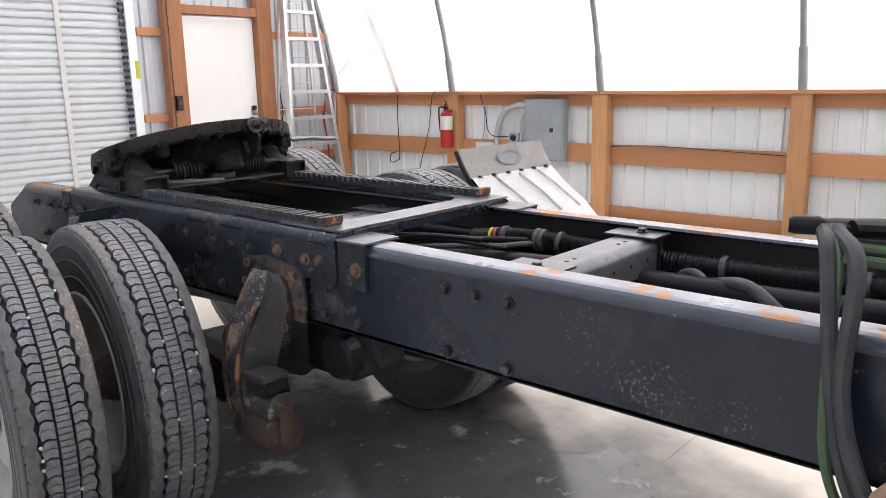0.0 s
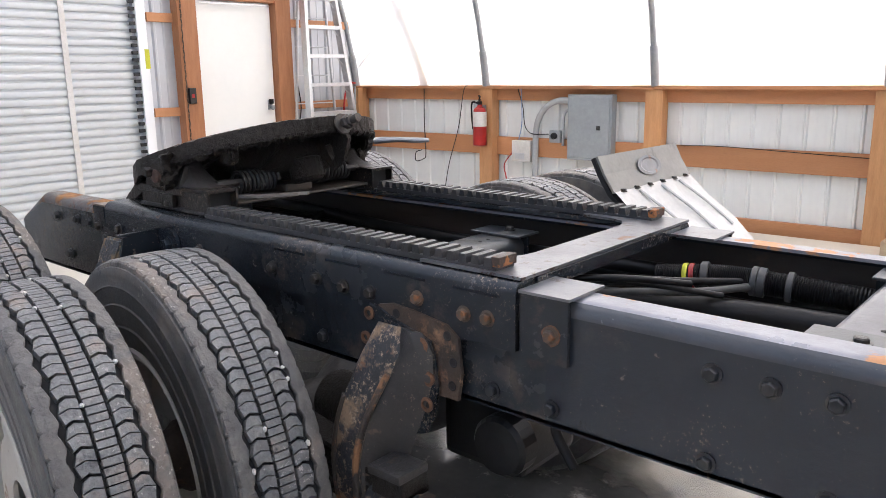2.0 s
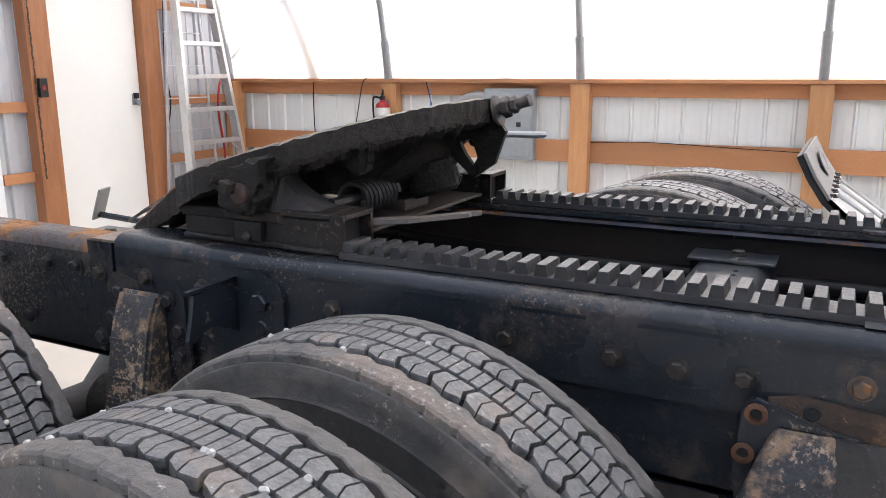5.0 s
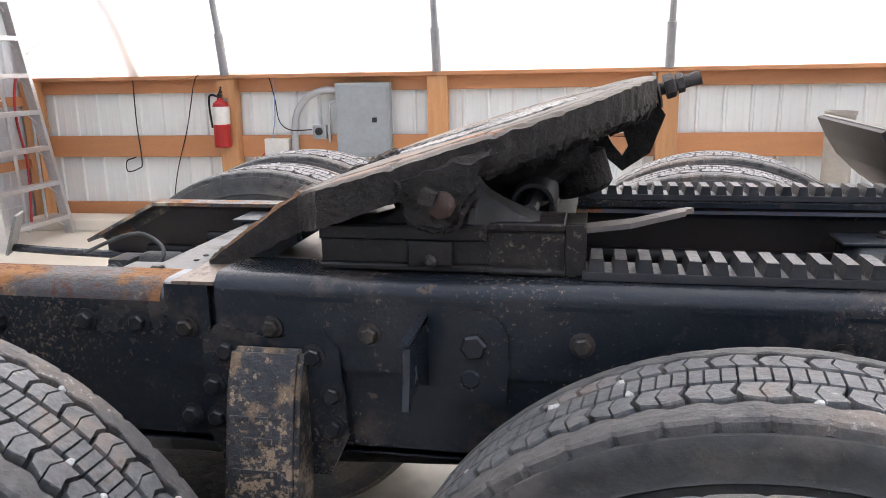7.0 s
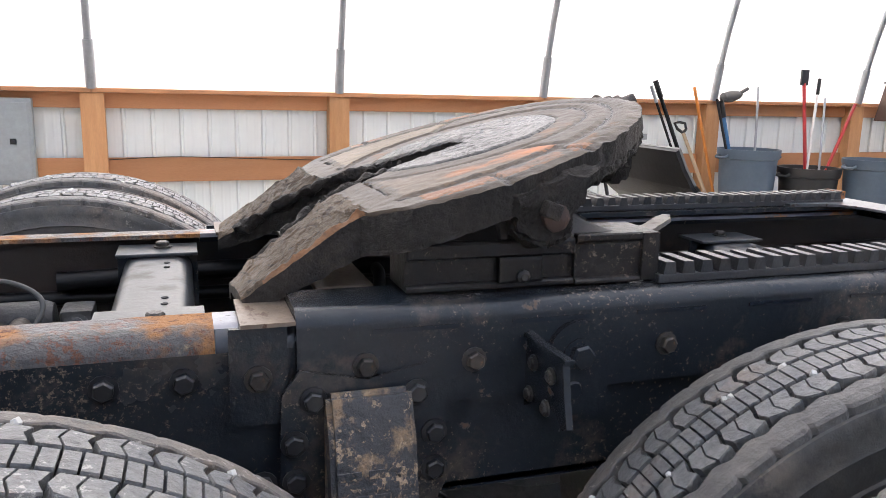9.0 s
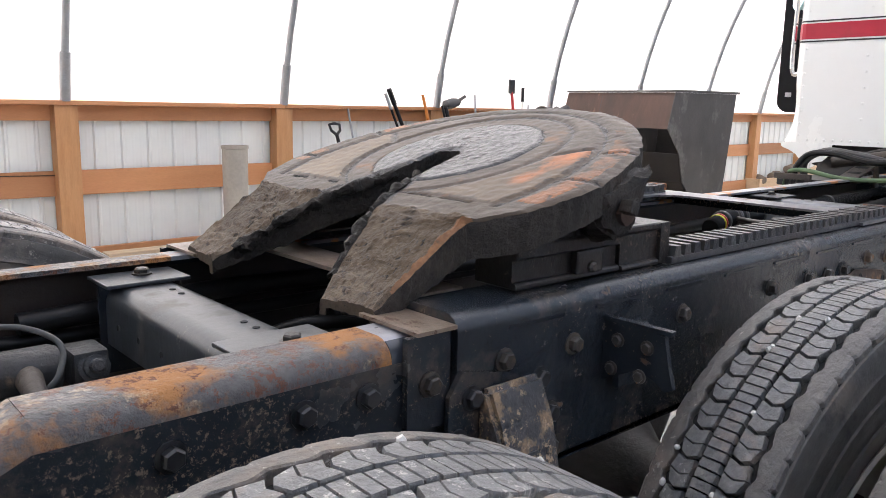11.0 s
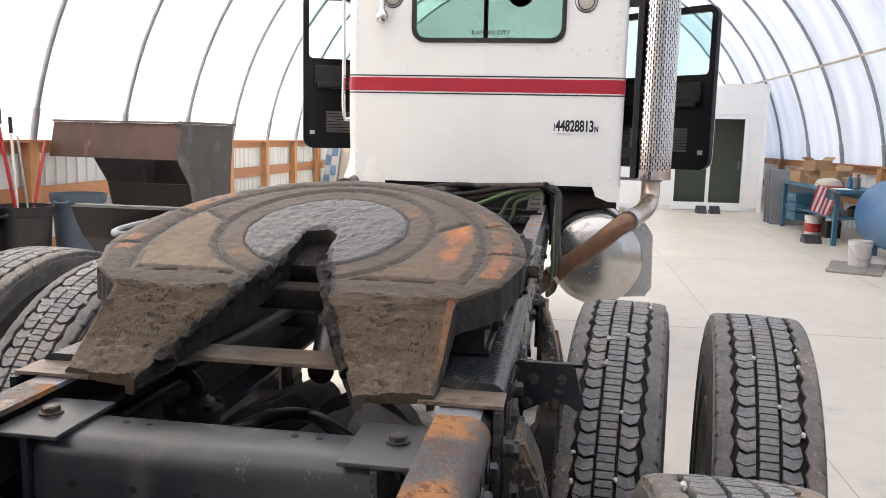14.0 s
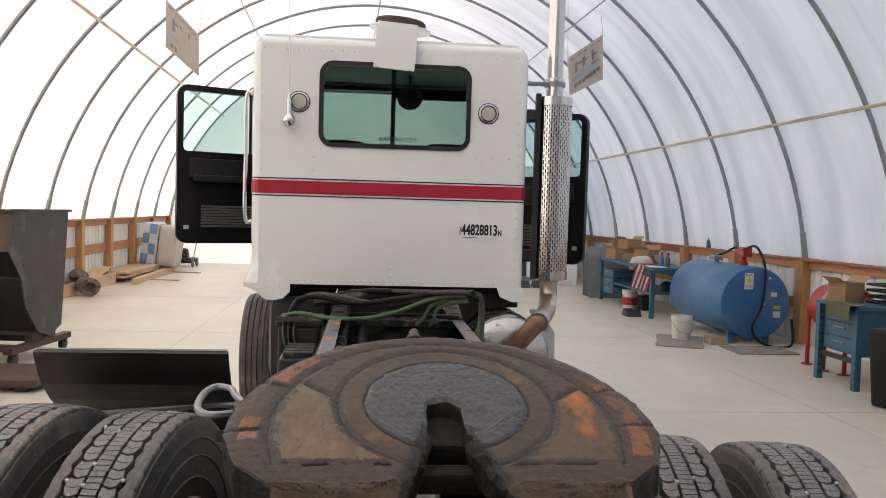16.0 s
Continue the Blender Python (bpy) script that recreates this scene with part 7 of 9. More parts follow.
        off = 0.5 * (c % 2)
        a0, a1 = 2 * math.pi * c / NC, 2 * math.pi * (c + 1) / NC
        z0, z1 = ZA + (ZB - ZA) * (r + off) / (NR + 0.5), ZA + (ZB - ZA) * (r + 1 + off) / (NR + 0.5)
        am, aw, zm, zh = (a0 + a1) / 2, (a1 - a0) * 0.20, (z0 + z1) / 2, (z1 - z0) * 0.34
        P = lambda a, z: bm.verts.new((SX + R0 * math.cos(a), SY + R0 * math.sin(a), z))
        o = [P(a0, z0), P(a1, z0), P(a1, z1), P(a0, z1)]
        i = [P(am - aw, zm - zh), P(am + aw, zm - zh), P(am + aw, zm + zh), P(am - aw, zm + zh)]
        loop_bridge(bm, o, i)
for z in (ZA - 0.022, ZB - 0.015):
    lathe(bm, [(R0 - 0.002, z), (R0 + 0.002, z), (R0 + 0.002, z + 0.058), (R0 - 0.002, z + 0.058)], 48, m=pose(SX, SY, 0), closed=True)
stack = part("exhaust", bm, "chrome", truck, "chrome perforated guard round the exhaust stack")
bm = bmesh.new()
lathe(bm, [(0.06, 1.30), (0.108, 1.34), (0.108, 2.53), (0.06, 2.56)], 28, m=pose(SX, SY, 0))
part("muffler", bm, "rusty", stack, smooth=True)
bm = bmesh.new()
lathe(bm, [(0.058, 2.55), (0.058, 2.66), (0.066, 2.665), (0.066, 2.69), (0.054, 2.70), (0.054, 3.75), (0.050, 3.75)], 24, m=pose(SX, SY, 0))
part("stack_pipe", bm, "chrome", stack, smooth=True)
for z in (2.64, 1.30):
    bm = bmesh.new()
    lathe(bm, [(0.060, z), (0.072, z), (0.072, z + 0.03), (0.060, z + 0.03)], 20, m=pose(SX, SY, 0), closed=True)
    box(bm, 3.70, 3.76, -1.02, -0.874, z + 0.004, z + 0.024)
    part("clamp", bm, "galv", stack)
bm = boxes((3.66, 3.70, -0.965, -0.93, 1.32, 2.58), bevel=0.004)
box(bm, 3.66, 3.70, -0.93, -0.873, 1.45, 1.52)
box(bm, 3.66, 3.70, -0.93, -0.873, 2.40, 2.47)
part("bracket", bm, "black_trim", stack)
elbow = smooth_path([(SX, SY, 1.34), (SX - 0.008, SY, 1.22), (3.69, -1.06, 1.155), (3.52, -1.01, 1.115), (3.25, -0.90, 1.078)], 8)
bm = bmesh.new()
tube(bm, elbow, 0.060, 20)
part("elbow", bm, "hot_steel", stack, "heat-stained steel elbow", smooth=True)
flex = smooth_path([(3.28, -0.912, 1.082), (3.16, -0.835, 1.045), (3.07, -0.72, 0.955), (3.03, -0.58, 0.855), (3.01, -0.47, 0.765)], 34)
bm = bmesh.new()
tube(bm, flex, 0.05, 18, taper=[0.053 + 0.0026 * math.cos(k * math.pi) for k in range(len(flex))])
part("flexible_pipe", bm, "flex_steel", stack)
bm = bmesh.new()
tube(bm, elbow[-3:], 0.066, 20)
part("band_clamp", bm, "alu", stack, smooth=True)
low = smooth_path([(3.015, -0.485, 0.777), (3.00, -0.43, 0.735), (2.98, -0.34, 0.685), (2.95, -0.20, 0.66)], 6)
bm = bmesh.new()
tube(bm, low, 0.055, 18)
part("lower_pipe", bm, "rusty", stack, smooth=True)
bm = bmesh.new()
tube(bm, low[1:4], 0.062, 18)
part("band_clamp", bm, "hot_steel", stack, smooth=True)
bm = boxes((3.225, 3.265, -0.885, -0.845, 1.135, 1.165), bevel=0.004)
part("clamp_bolt", bm, "alu", stack)
# fuel tank with its dished end and bracket plates
bm = bmesh.new()
lathe(bm, [(0.02, 3.225), (0.13, 3.235), (0.23, 3.262), (0.272, 3.29), (0.288, 3.33), (0.288, 4.75), (0.2, 4.79)], 48, "x", m=pose(0.12, -0.735, 0.808))
tank = part("fuel_tank", bm, "alu_tank", truck, "dull polished aluminium fuel tank", smooth=True)
for x in (3.50, 4.4):
    bm = bmesh.new()
    lathe(bm, [(0.290, x), (0.294, x), (0.294, x + 0.05), (0.290, x + 0.05)], 48, "x", m=pose(0.12, -0.735, 0.808), closed=True)
    part("strap", bm, "black_trim", tank)
bm = bmesh.new()
prism(bm, [(-0.90, 1.07), (-1.04, 1.04), (-1.09, 0.96), (-1.10, 0.62), (-1.06, 0.56), (-0.90, 0.55)], 3.58, 3.595, "x")
for y, z in ((-1.02, 1.0), (-1.06, 0.98), (-1.03, 0.62), (-1.07, 0.62)):
    hexbolt(bm, 3.58, y, z, 0.012, 0.01, "-x")
part("tank_plate", bm, "alu", tank, "aluminium step bracket")
# dark structure under the cab, hoses across the frame
bm = bmesh.new()
box(bm, 3.75, 5.5, -0.40, 0.40, 0.75, 1.20, 0.05)
lathe(bm, [(0.1, 3.3), (0.2, 3.4), (0.23, 3.8), (0.3, 4.2)], 24, "x", m=pose(0, 0.02, 0.85))
prism(bm, [(-0.86, 1.112), (-0.735, 1.112), (-0.60, 1.095), (-0.50, 0.995), (-0.45, 0.85), (-0.425, 0.85), (-0.425, 1.21), (-0.86, 1.21)], 3.74, 5.4, "x")
box(bm, 3.80, 5.4, 0.41, 0.88, 1.12, 1.215, 0.03)
part("gearbox", bm, "grime", truck)
bm = bmesh.new()
box(bm, 3.72, 4.55, 0.44, 0.845, 0.56, 1.19, 0.11)
part("inner_fender", bm, "black_trim", truck, "black moulded inner fender under the cab", smooth=True)
bm = bmesh.new()
box(bm, 3.30, 3.42, -0.42, 0.44, 1.03, 1.075, 0.008)
box(bm, 3.36, 3.66, -0.40, 0.42, 0.74, 1.03, 0.04)
part("frame_bridge", bm, "rail_worn", truck, "black crossbar with bolts below the hoses")
for y in (-0.26, -0.10, 0.06, 0.22):
    bm = bmesh.new()
    hexbolt(bm, 3.30, y, 1.052, 0.014, 0.012, "-x")
    part("bolt", bm, "bolt", truck)
bm = boxes((3.05, 3.36, 0.45, 0.70, 0.74, 1.06), bevel=0.02)
box(bm, 3.03, 3.38, 0.44, 0.71, 1.06, 1.10, 0.010)
battery_box = part("battery_box", bm, "black_trim", truck, "black battery box beside the rail")
for k in range(3):
    bm = bmesh.new()
    tube(bm, smooth_path([(3.035, 0.67 - 0.035 * k, 1.095), (3.02, 0.665 - 0.03 * k, 1.0), (3.035, 0.63 - 0.035 * k, 0.88), (3.03, 0.60 - 0.03 * k, 0.76)], 5), 0.006, 6)
    part("battery_cable", bm, "hose_grey" if k else "hose_green", battery_box, smooth=True)
bm = boxes((3.0, 3.02, 0.52, 0.71, 1.095, 1.125), bevel=0.003)
part("hose_bracket", bm, "rod_steel", truck, "tan steel bracket holding the hoses")
bm = boxes((2.35, 2.70, 0.44, 0.62, 0.86, 1.0), bevel=0.01)
for k in range(4):
    box(bm, 2.38 + 0.08 * k, 2.43 + 0.08 * k, 0.45, 0.60, 1.0, 1.03, 0.004)
part("step_bracket", bm, "valve", truck)
prof, R = [(0.27, -0.10), (0.40, -0.135), (0.49, -0.128), (0.508, -0.112)], 0.515
for c in (-0.066, -0.022, 0.022, 0.066):
    prof += [(R, c - 0.017 if c < -0.05 else c - 0.016), (R, c - 0.006), (R - 0.014, c - 0.004), (R - 0.014, c + 0.004), (R, c + 0.006), (R, c + 0.016)]
prof += [(0.508, 0.112), (0.49, 0.128), (0.40, 0.135), (0.27, 0.10)]
bm = bmesh.new()
lathe(bm, prof, 64, "y", m=pose(5.28, 1.07, 0.494))
steer = part("steer_tyre", bm, "rubber", truck, "dusty front tyre with straight ribbed tread", smooth=False)
bm = bmesh.new()
lathe(bm, [(0.05, 0.13), (0.10, 0.12), (0.12, 0.05), (0.22, 0.04), (0.262, 0.11), (0.272, 0.10), (0.272, -0.10), (0.05, -0.08)], 36, "y", m=pose(5.28, 1.07, 0.494))
part("rim", bm, "rim", steer, smooth=True)
for k in range(8):
    bm = bmesh.new()
    lathe(bm, [(0.017, 0), (0.017, 0.045), (0.010, 0.055)], 8, "y")
    part("lug_nut", bm, "rusty", truck, m=pose(5.28 + 0.145 * math.cos(k * 0.785), 1.185, 0.494 + 0.145 * math.sin(k * 0.785)))
for pts, r, material in (
        ([(2.83, -0.41, 1.30), (2.86, -0.475, 1.26), (2.885, -0.478, 1.02), (2.93, -0.48, 0.84), (3.02, -0.47, 0.70), (3.2, -0.44, 0.62)], 0.016, "hose_grey"),
        ([(2.85, -0.40, 1.30), (2.91, -0.485, 1.25), (2.905, -0.49, 1.02), (2.965, -0.50, 0.84), (3.08, -0.48, 0.68), (3.25, -0.44, 0.60)], 0.017, "hose_grey"),
        ([(2.84, -0.40, 1.305), (2.875, -0.47, 1.24), (2.87, -0.463, 1.02), (2.885, -0.466, 0.86), (2.95, -0.46, 0.74), (3.08, -0.45, 0.66)], 0.011, "hose_green"),
        ([(2.84, -0.40, 1.295), (2.98, -0.20, 1.275), (3.06, 0.05, 1.225), (3.05, 0.25, 1.205), (3.08, 0.45, 1.235), (3.08, 0.58, 1.22), (3.06, 0.63, 1.12), (3.2, 0.62, 1.0)], 0.018, "hose_black"),
        ([(2.85, -0.39, 1.285), (3.02, -0.15, 1.245), (3.10, 0.12, 1.20), (3.08, 0.34, 1.235), (3.10, 0.50, 1.245), (3.10, 0.60, 1.18), (3.14, 0.60, 1.05)], 0.020, "hose_grey"),
        ([(2.87, -0.38, 1.30), (3.10, -0.10, 1.27), (3.20, 0.15, 1.265), (3.30, 0.38, 1.22), (3.6, 0.45, 1.1)], 0.019, "hose_black"),
        ([(2.86, -0.38, 1.28), (2.98, -0.20, 1.245), (3.02, 0.0, 1.165), (3.01, 0.18, 1.125), (3.01, 0.38, 1.120), (3.02, 0.55, 1.145), (3.03, 0.64, 1.135), (3.10, 0.66, 1.09)], 0.013, "hose_green"),
        ([(2.87, -0.39, 1.27), (2.96, -0.30, 1.245), (3.02, -0.20, 1.20), (3.04, -0.16, 1.13), (3.08, -0.12, 1.08)], 0.012, "hose_green"),
        ([(2.87, -0.40, 1.25), (2.96, -0.32, 1.225), (3.02, -0.24, 1.185), (3.05, -0.22, 1.12), (3.10, -0.20, 1.07)], 0.012, "hose_green"),
        ([(2.98, -0.36, 1.14), (3.10, -0.2, 1.13), (3.2, 0.1, 1.12), (3.3, 0.40, 1.10)], 0.014, "hose_black")):
    bm = bmesh.new()
    tube(bm, smooth_path(pts, 10), 0.9 * r, 9)
    part("air_hose", bm, material, truck, smooth=True)
bm = bmesh.new()
tube(bm, [(2.80, -0.41, 1.305), (3.25, 0.14, 1.262)], 0.014, 10)
part("hose_pole", bm, "rod_steel", truck, "dusty grey steel hose support pole", smooth=True)
bm = bmesh.new()
lathe(bm, [(0.015, -0.03), (0.018, -0.02), (0.018, 0.02), (0.014, 0.03)], 12, "x", m=pose(2.80, -0.41, 1.305, 0, 0, 17))
tube(bm, [(2.84, -0.40, 1.30), (2.86, -0.43, 1.26), (2.86, -0.47, 1.25)], 0.007, 6)
part("pole_end", bm, "hose_black", truck, smooth=True)
bm = bmesh.new()
tube(bm, smooth_path([(3.24, 0.13, 1.258), (3.22, 0.26, 1.225), (3.20, 0.50, 1.185)], 5), 0.030, 14)
tube(bm, [(3.24, 0.30, 1.20), (3.26, 0.30, 1.07)], 0.014, 8)
part("pole_sleeve", bm, "rod_steel", truck, "dusty tan sleeve of the hose pole", smooth=True)

# quarter fender ahead of the left tyres
prof = [(1.045, 1.275), (1.075, 1.215), (1.115, 1.155), (1.19, 1.085), (1.30, 1.010), (1.40, 0.91), (1.46, 0.76)]
bm = bmesh.new()
back = [(x - 0.012, z - 0.006) for x, z in prof]
prism(bm, prof + back[::-1], 0.640, 1.262, "y")
fender = part("quarter_fender", bm, "black_and_shaded_steel", truck, "black rubber quarter fender ahead of the tyres")
bm = bmesh.new()
prism(bm, [(x + 0.003, z + 0.002) for x, z in prof[:3]] + [(x + 0.010, z + 0.006) for x, z in prof[:3][::-1]], 0.645, 1.257, "y")
part("flap_panel", bm, "flap_grey", fender, "dusty grey flap with an oval emblem")
bm = bmesh.new()
lathe(bm, [(0.050, 0), (0.052, 0.004), (0.040, 0.005), (0.034, 0.002)], 28, m=pose(1.090, 0.96, 1.224, 0, 64, 0) @ Matrix.Diagonal((0.72, 1.7, 1, 1)))
part("emblem", bm, "plate_grey", fender)
bm = bmesh.new()
front = [(x + 0.011, z + 0.007) for x, z in prof[2:6]]
rows = []
for x, z in front:
    rows.append([bm.verts.new((x + 0.008 * noise.noise(Vector((y * 9, x * 9, 0))), y, z + 0.006 * noise.noise(Vector((y * 7, x * 11, 4))))) for y in np.linspace(0.65, 1.25, 24)])
for p, q in zip(rows, rows[1:]):
    loop_bridge(bm, p, q, False)
part("splash_panel", bm, "wrinkled", fender, "bent white painted splash panel", smooth=True)
for k in range(6):
    bm = bmesh.new()
    hexbolt(bm, 0, 0, 0, 0.010, 0.010, "z")
    part("flap_bolt", bm, "bolt", fender, m=pose(1.128, 0.70 + 0.10 * k, 1.160))
for y in (0.80, 0.97, 1.12):
    bm = bmesh.new()
    tube(bm, smooth_path([(1.14, y, 1.155), (1.24, y + 0.03, 1.08), (1.34, y + 0.05, 1.0)], 4), 0.006, 6)
    part("crease_strip", bm, "wrinkled", fender, smooth=True)
bm = bmesh.new()
tube(bm, [(1.16, 0.432, 1.05), (1.22, 0.70, 1.06), (1.30, 1.25, 0.99)], 0.018, 8)
part("fender_arm", bm, "galv", fender)
for s, x0 in ((1, 3.02), (-1, 3.02)):
    bm = bmesh.new()
    prism(bm, [(x0, 1.118), (x0 + 0.40, 1.215), (x0 + 0.40, 1.225), (x0, 1.128)], s * 0.30, s * 0.39, "y")
    strap = part("slotted_strap", bm, "rod_steel", truck, "rusty slotted steel strap")
    # slots are dark strips on the strap, shade painted instead of cut
    for k in range(4):
        bm = bmesh.new()
        prism(bm, [(x0 + 0.06 + 0.09 * k, 1.1435 + 0.0218 * k), (x0 + 0.085 + 0.09 * k, 1.1496 + 0.0218 * k), (x0 + 0.085 + 0.09 * k, 1.1506 + 0.0218 * k), (x0 + 0.06 + 0.09 * k, 1.1445 + 0.0218 * k)], s * 0.315, s * 0.375, "y")
        part("slot", bm, "recess_shade", strap)


# ---- along the left wall ----
standing = set(bpy.data.objects)
WF = YL - 0.065  # face of the girts
panel = thing("breaker_panel", "grey steel breaker panel with a closed door on the wall", "electrical panel")
part("body", boxes((-2.043, -1.534, WF - 0.105, WF, 0.667, 1.343), bevel=0.006), "box_grey", panel)
part("door", boxes((-2.02, -1.557, WF - 0.116, WF - 0.1055, 0.70, 1.31), bevel=0.004), "box_grey", panel)
part("latch", boxes((-1.70, -1.655, WF - 0.121, WF - 0.1165, 0.985, 1.03), bevel=0.002), "black_trim", panel)
conduit = thing("conduit", "grey plastic conduit bent down the wall beside the panel", "conduit")
for pts, r in (([(-2.043, WF - 0.05, 1.275), (-2.18, WF - 0.05, 1.275), (-2.32, WF - 0.05, 1.22), (-2.42, WF - 0.05, 1.10), (-2.462, WF - 0.05, 0.95), (-2.468, WF - 0.05, 0.70), (-2.468, WF - 0.05, 0.0)], 0.033),
               ([(-2.043, WF - 0.04, 1.18), (-2.09, WF - 0.04, 1.17), (-2.125, WF - 0.04, 1.10), (-2.132, WF - 0.04, 0.80)], 0.014)):
    bm = bmesh.new()
    tube(bm, smooth_path(pts, 6), r, 10)
    part("pipe", bm, "conduit", conduit, smooth=True)
outlet = thing("wall_outlet", "round black cord outlet box on the girt", "outlet")
part("box", boxes((-2.29, -2.16, WF - 0.06, WF, 0.83, 0.96), bevel=0.006), "box_grey", outlet)
bm = bmesh.new()
lathe(bm, [(0.036, 0), (0.036, 0.02), (0.024, 0.024), (0.022, 0.012)], 20, m=pose(-2.225, WF - 0.0605, 0.903, 90, 0, 0))
part("socket", bm, "black_trim", outlet)
meter = thing("control_box", "small white control box with a label on the wall", "control box")
part("body", boxes((-2.768, -2.527, WF - 0.07, WF, 0.604, 0.837), bevel=0.008), "pail", meter)
part("label", boxes((-2.72, -2.60, WF - 0.0725, WF - 0.0705, 0.63, 0.70)), "alu", meter)
jbox = thing("junction_box", "grey weatherproof box on the timber cap", "junction box")
part("body", boxes((-1.93, -1.76, YL - 0.10, YL + 0.0, 1.433, 1.492), bevel=0.006), "box_grey", jbox)

ext = thing("fire_extinguisher", "red fire extinguisher hanging on a timber post", "extinguisher")
EX, EY = -3.128, YL - 0.245
bm = bmesh.new()
lathe(bm, [(0.055, 0.765), (0.076, 0.775), (0.078, 0.80), (0.078, 1.13), (0.066, 1.18), (0.030, 1.205), (0.026, 1.225)], 28, m=pose(EX, EY, 0))
part("cylinder", bm, "red", ext, smooth=True)
bm = bmesh.new()
lathe(bm, [(0.0785, 0), (0.0790, 0.002), (0.0790, 0.16), (0.0785, 0.162)], 28, m=pose(EX, EY, 0.985))
part("label", bm, "pail", ext, "printed label band", smooth=True)
bm = boxes((EX - 0.02, EX + 0.02, EY - 0.02, EY + 0.02, 1.224, 1.262), bevel=0.004)
tube(bm, [(EX, EY - 0.01, 1.262), (EX + 0.05, EY - 0.06, 1.285), (EX + 0.07, EY - 0.11, 1.28)], 0.009, 6)
tube(bm, [(EX, EY - 0.01, 1.27), (EX + 0.04, EY - 0.05, 1.318), (EX + 0.06, EY - 0.10, 1.325)], 0.009, 6)
part("valve", bm, "black_trim", ext)
bm = bmesh.new()
tube(bm, smooth_path([(EX - 0.01, EY - 0.02, 1.24), (EX - 0.08, EY - 0.03, 1.25), (EX - 0.10, EY - 0.02, 1.15), (EX - 0.09, EY - 0.01, 0.95)], 6), 0.010, 7)
part("hose", bm, "hose_black", ext, smooth=True)
bm = boxes((EX - 0.03, EX + 0.03, EY + 0.06, YL - 0.161, 1.05, 1.22))
part("bracket", bm, "galv", ext)

for pts, r, material, label in (
        ([(-4.07, WF - 0.03, 1.40), (-4.075, WF - 0.03, 1.0), (-4.06, WF - 0.03, 0.62), (-4.10, WF - 0.03, 0.55), (-4.22, WF - 0.03, 0.52), (-4.22, WF - 0.03, 0.62), (-4.12, WF - 0.03, 0.66)], 0.006, "hose_black", "black cord hanging in a loop on the wall"),
        ([(-3.35, YL - 0.18, 1.44), (-3.40, YL - 0.19, 1.36), (-3.55, WF - 0.03, 0.95), (-3.70, WF - 0.03, 0.5), (-3.80, WF - 0.03, 0.02)], 0.005, "hose_black", "thin black cable down the wall"),
        ([(-2.66, YL - 0.18, 1.40), (-2.65, WF - 0.03, 1.2), (-2.62, WF - 0.03, 1.0), (-2.50, WF - 0.08, 0.92), (-2.29, WF - 0.07, 0.92)], 0.005, "hose_black", "thin black cable to the outlet"),
        ([(-2.62, YL - 0.18, 1.40), (-2.66, WF - 0.03, 1.05), (-2.70, WF - 0.03, 0.84)], 0.005, "blue_cloth", "thin blue wire to the control box"),
        ([(-2.78, WF - 0.04, 0.70), (-2.88, WF - 0.05, 0.55), (-2.85, WF - 0.05, 0.35), (-2.92, WF - 0.05, 0.02)], 0.007, "red", "red wire down the wall"),
        ([(-5.0, YL - 0.05, 1.45), (-4.0, YL - 0.1, 1.47), (-3.2, YL - 0.1, 1.445), (-2.6, YL - 0.1, 1.46), (-1.9, YL - 0.05, 1.46)], 0.007, "conduit", "grey cable lying along the timber cap"),
        ([(-3.05, 5.46, 1.85), (-2.95, YL - 0.1, 1.60), (-2.6, YL - 0.12, 1.48), (-2.1, YL - 0.12, 1.45)], 0.004, "conduit", "thin pale cord hanging from a roof hoop"),
        ([(-1.0, WF - 0.012, 0.85), (-0.5, WF - 0.014, 0.872), (0.2, WF - 0.012, 0.850), (0.82, WF - 0.012, 0.83)], 0.004, "hose_black", "thin cable along the girt")):
    bm = bmesh.new()
    tube(bm, smooth_path(pts, 8), r, 6)
    tagged(part("cable", bm, material, smooth=True), label, "cable")
bm = bmesh.new()
tube(bm, [(-4.00, 5.50, 1.435), (-4.12, 5.42, 1.95), (-4.28, 5.30, 2.60), (-4.42, 5.05, 3.3)], 0.062, 14)
tagged(part("vent_tube", bm, "sleeve", smooth=True), "cream plastic tube standing on the timber cap", "tube")
for pts in ([(-5.13, 5.44, 1.66), (-4.30, 5.32, 2.24), (-3.14, 4.95, 3.10)], [(-5.13, 5.20, 2.68), (-4.72, 5.27, 2.46), (-4.30, 5.32, 2.24)], [(-5.13, 5.46, 1.62), (-4.62, 5.50, 1.44)]):
    bm = bmesh.new()
    tube(bm, pts, 0.012, 6)
    tagged(part("brace_cable", bm, "black_trim"), "thin black wind brace cable between roof hoops", "cable")
for k, (pts, r, material) in enumerate((([(-5.02, 5.25, 1.40), (-5.0, 5.22, 0.9), (-4.98, 5.2, 0.3), (-4.9, 5.1, 0.02)], 0.014, "conduit"), ([(-5.06, 5.30, 1.47), (-5.10, 5.2, 1.44), (-5.08, 5.10, 1.1), (-5.06, 5.14, 0.6), (-5.0, 5.0, 0.02)], 0.012, "red"),
                                        ([(-5.12, 4.45, 2.3), (-5.12, 4.40, 1.6), (-5.12, 4.44, 1.2), (-5.12, 4.36, 0.9)], 0.007, "hose_black"))):
    bm = bmesh.new()
    tube(bm, smooth_path(pts, 8), r, 7)
    tagged(part("hanging_hose", bm, material, smooth=True), "hose hanging in the corner of the hall", "hose")
askew(standing)
latch = thing("door_sensor", "small black sensor box on the door frame", "sensor")
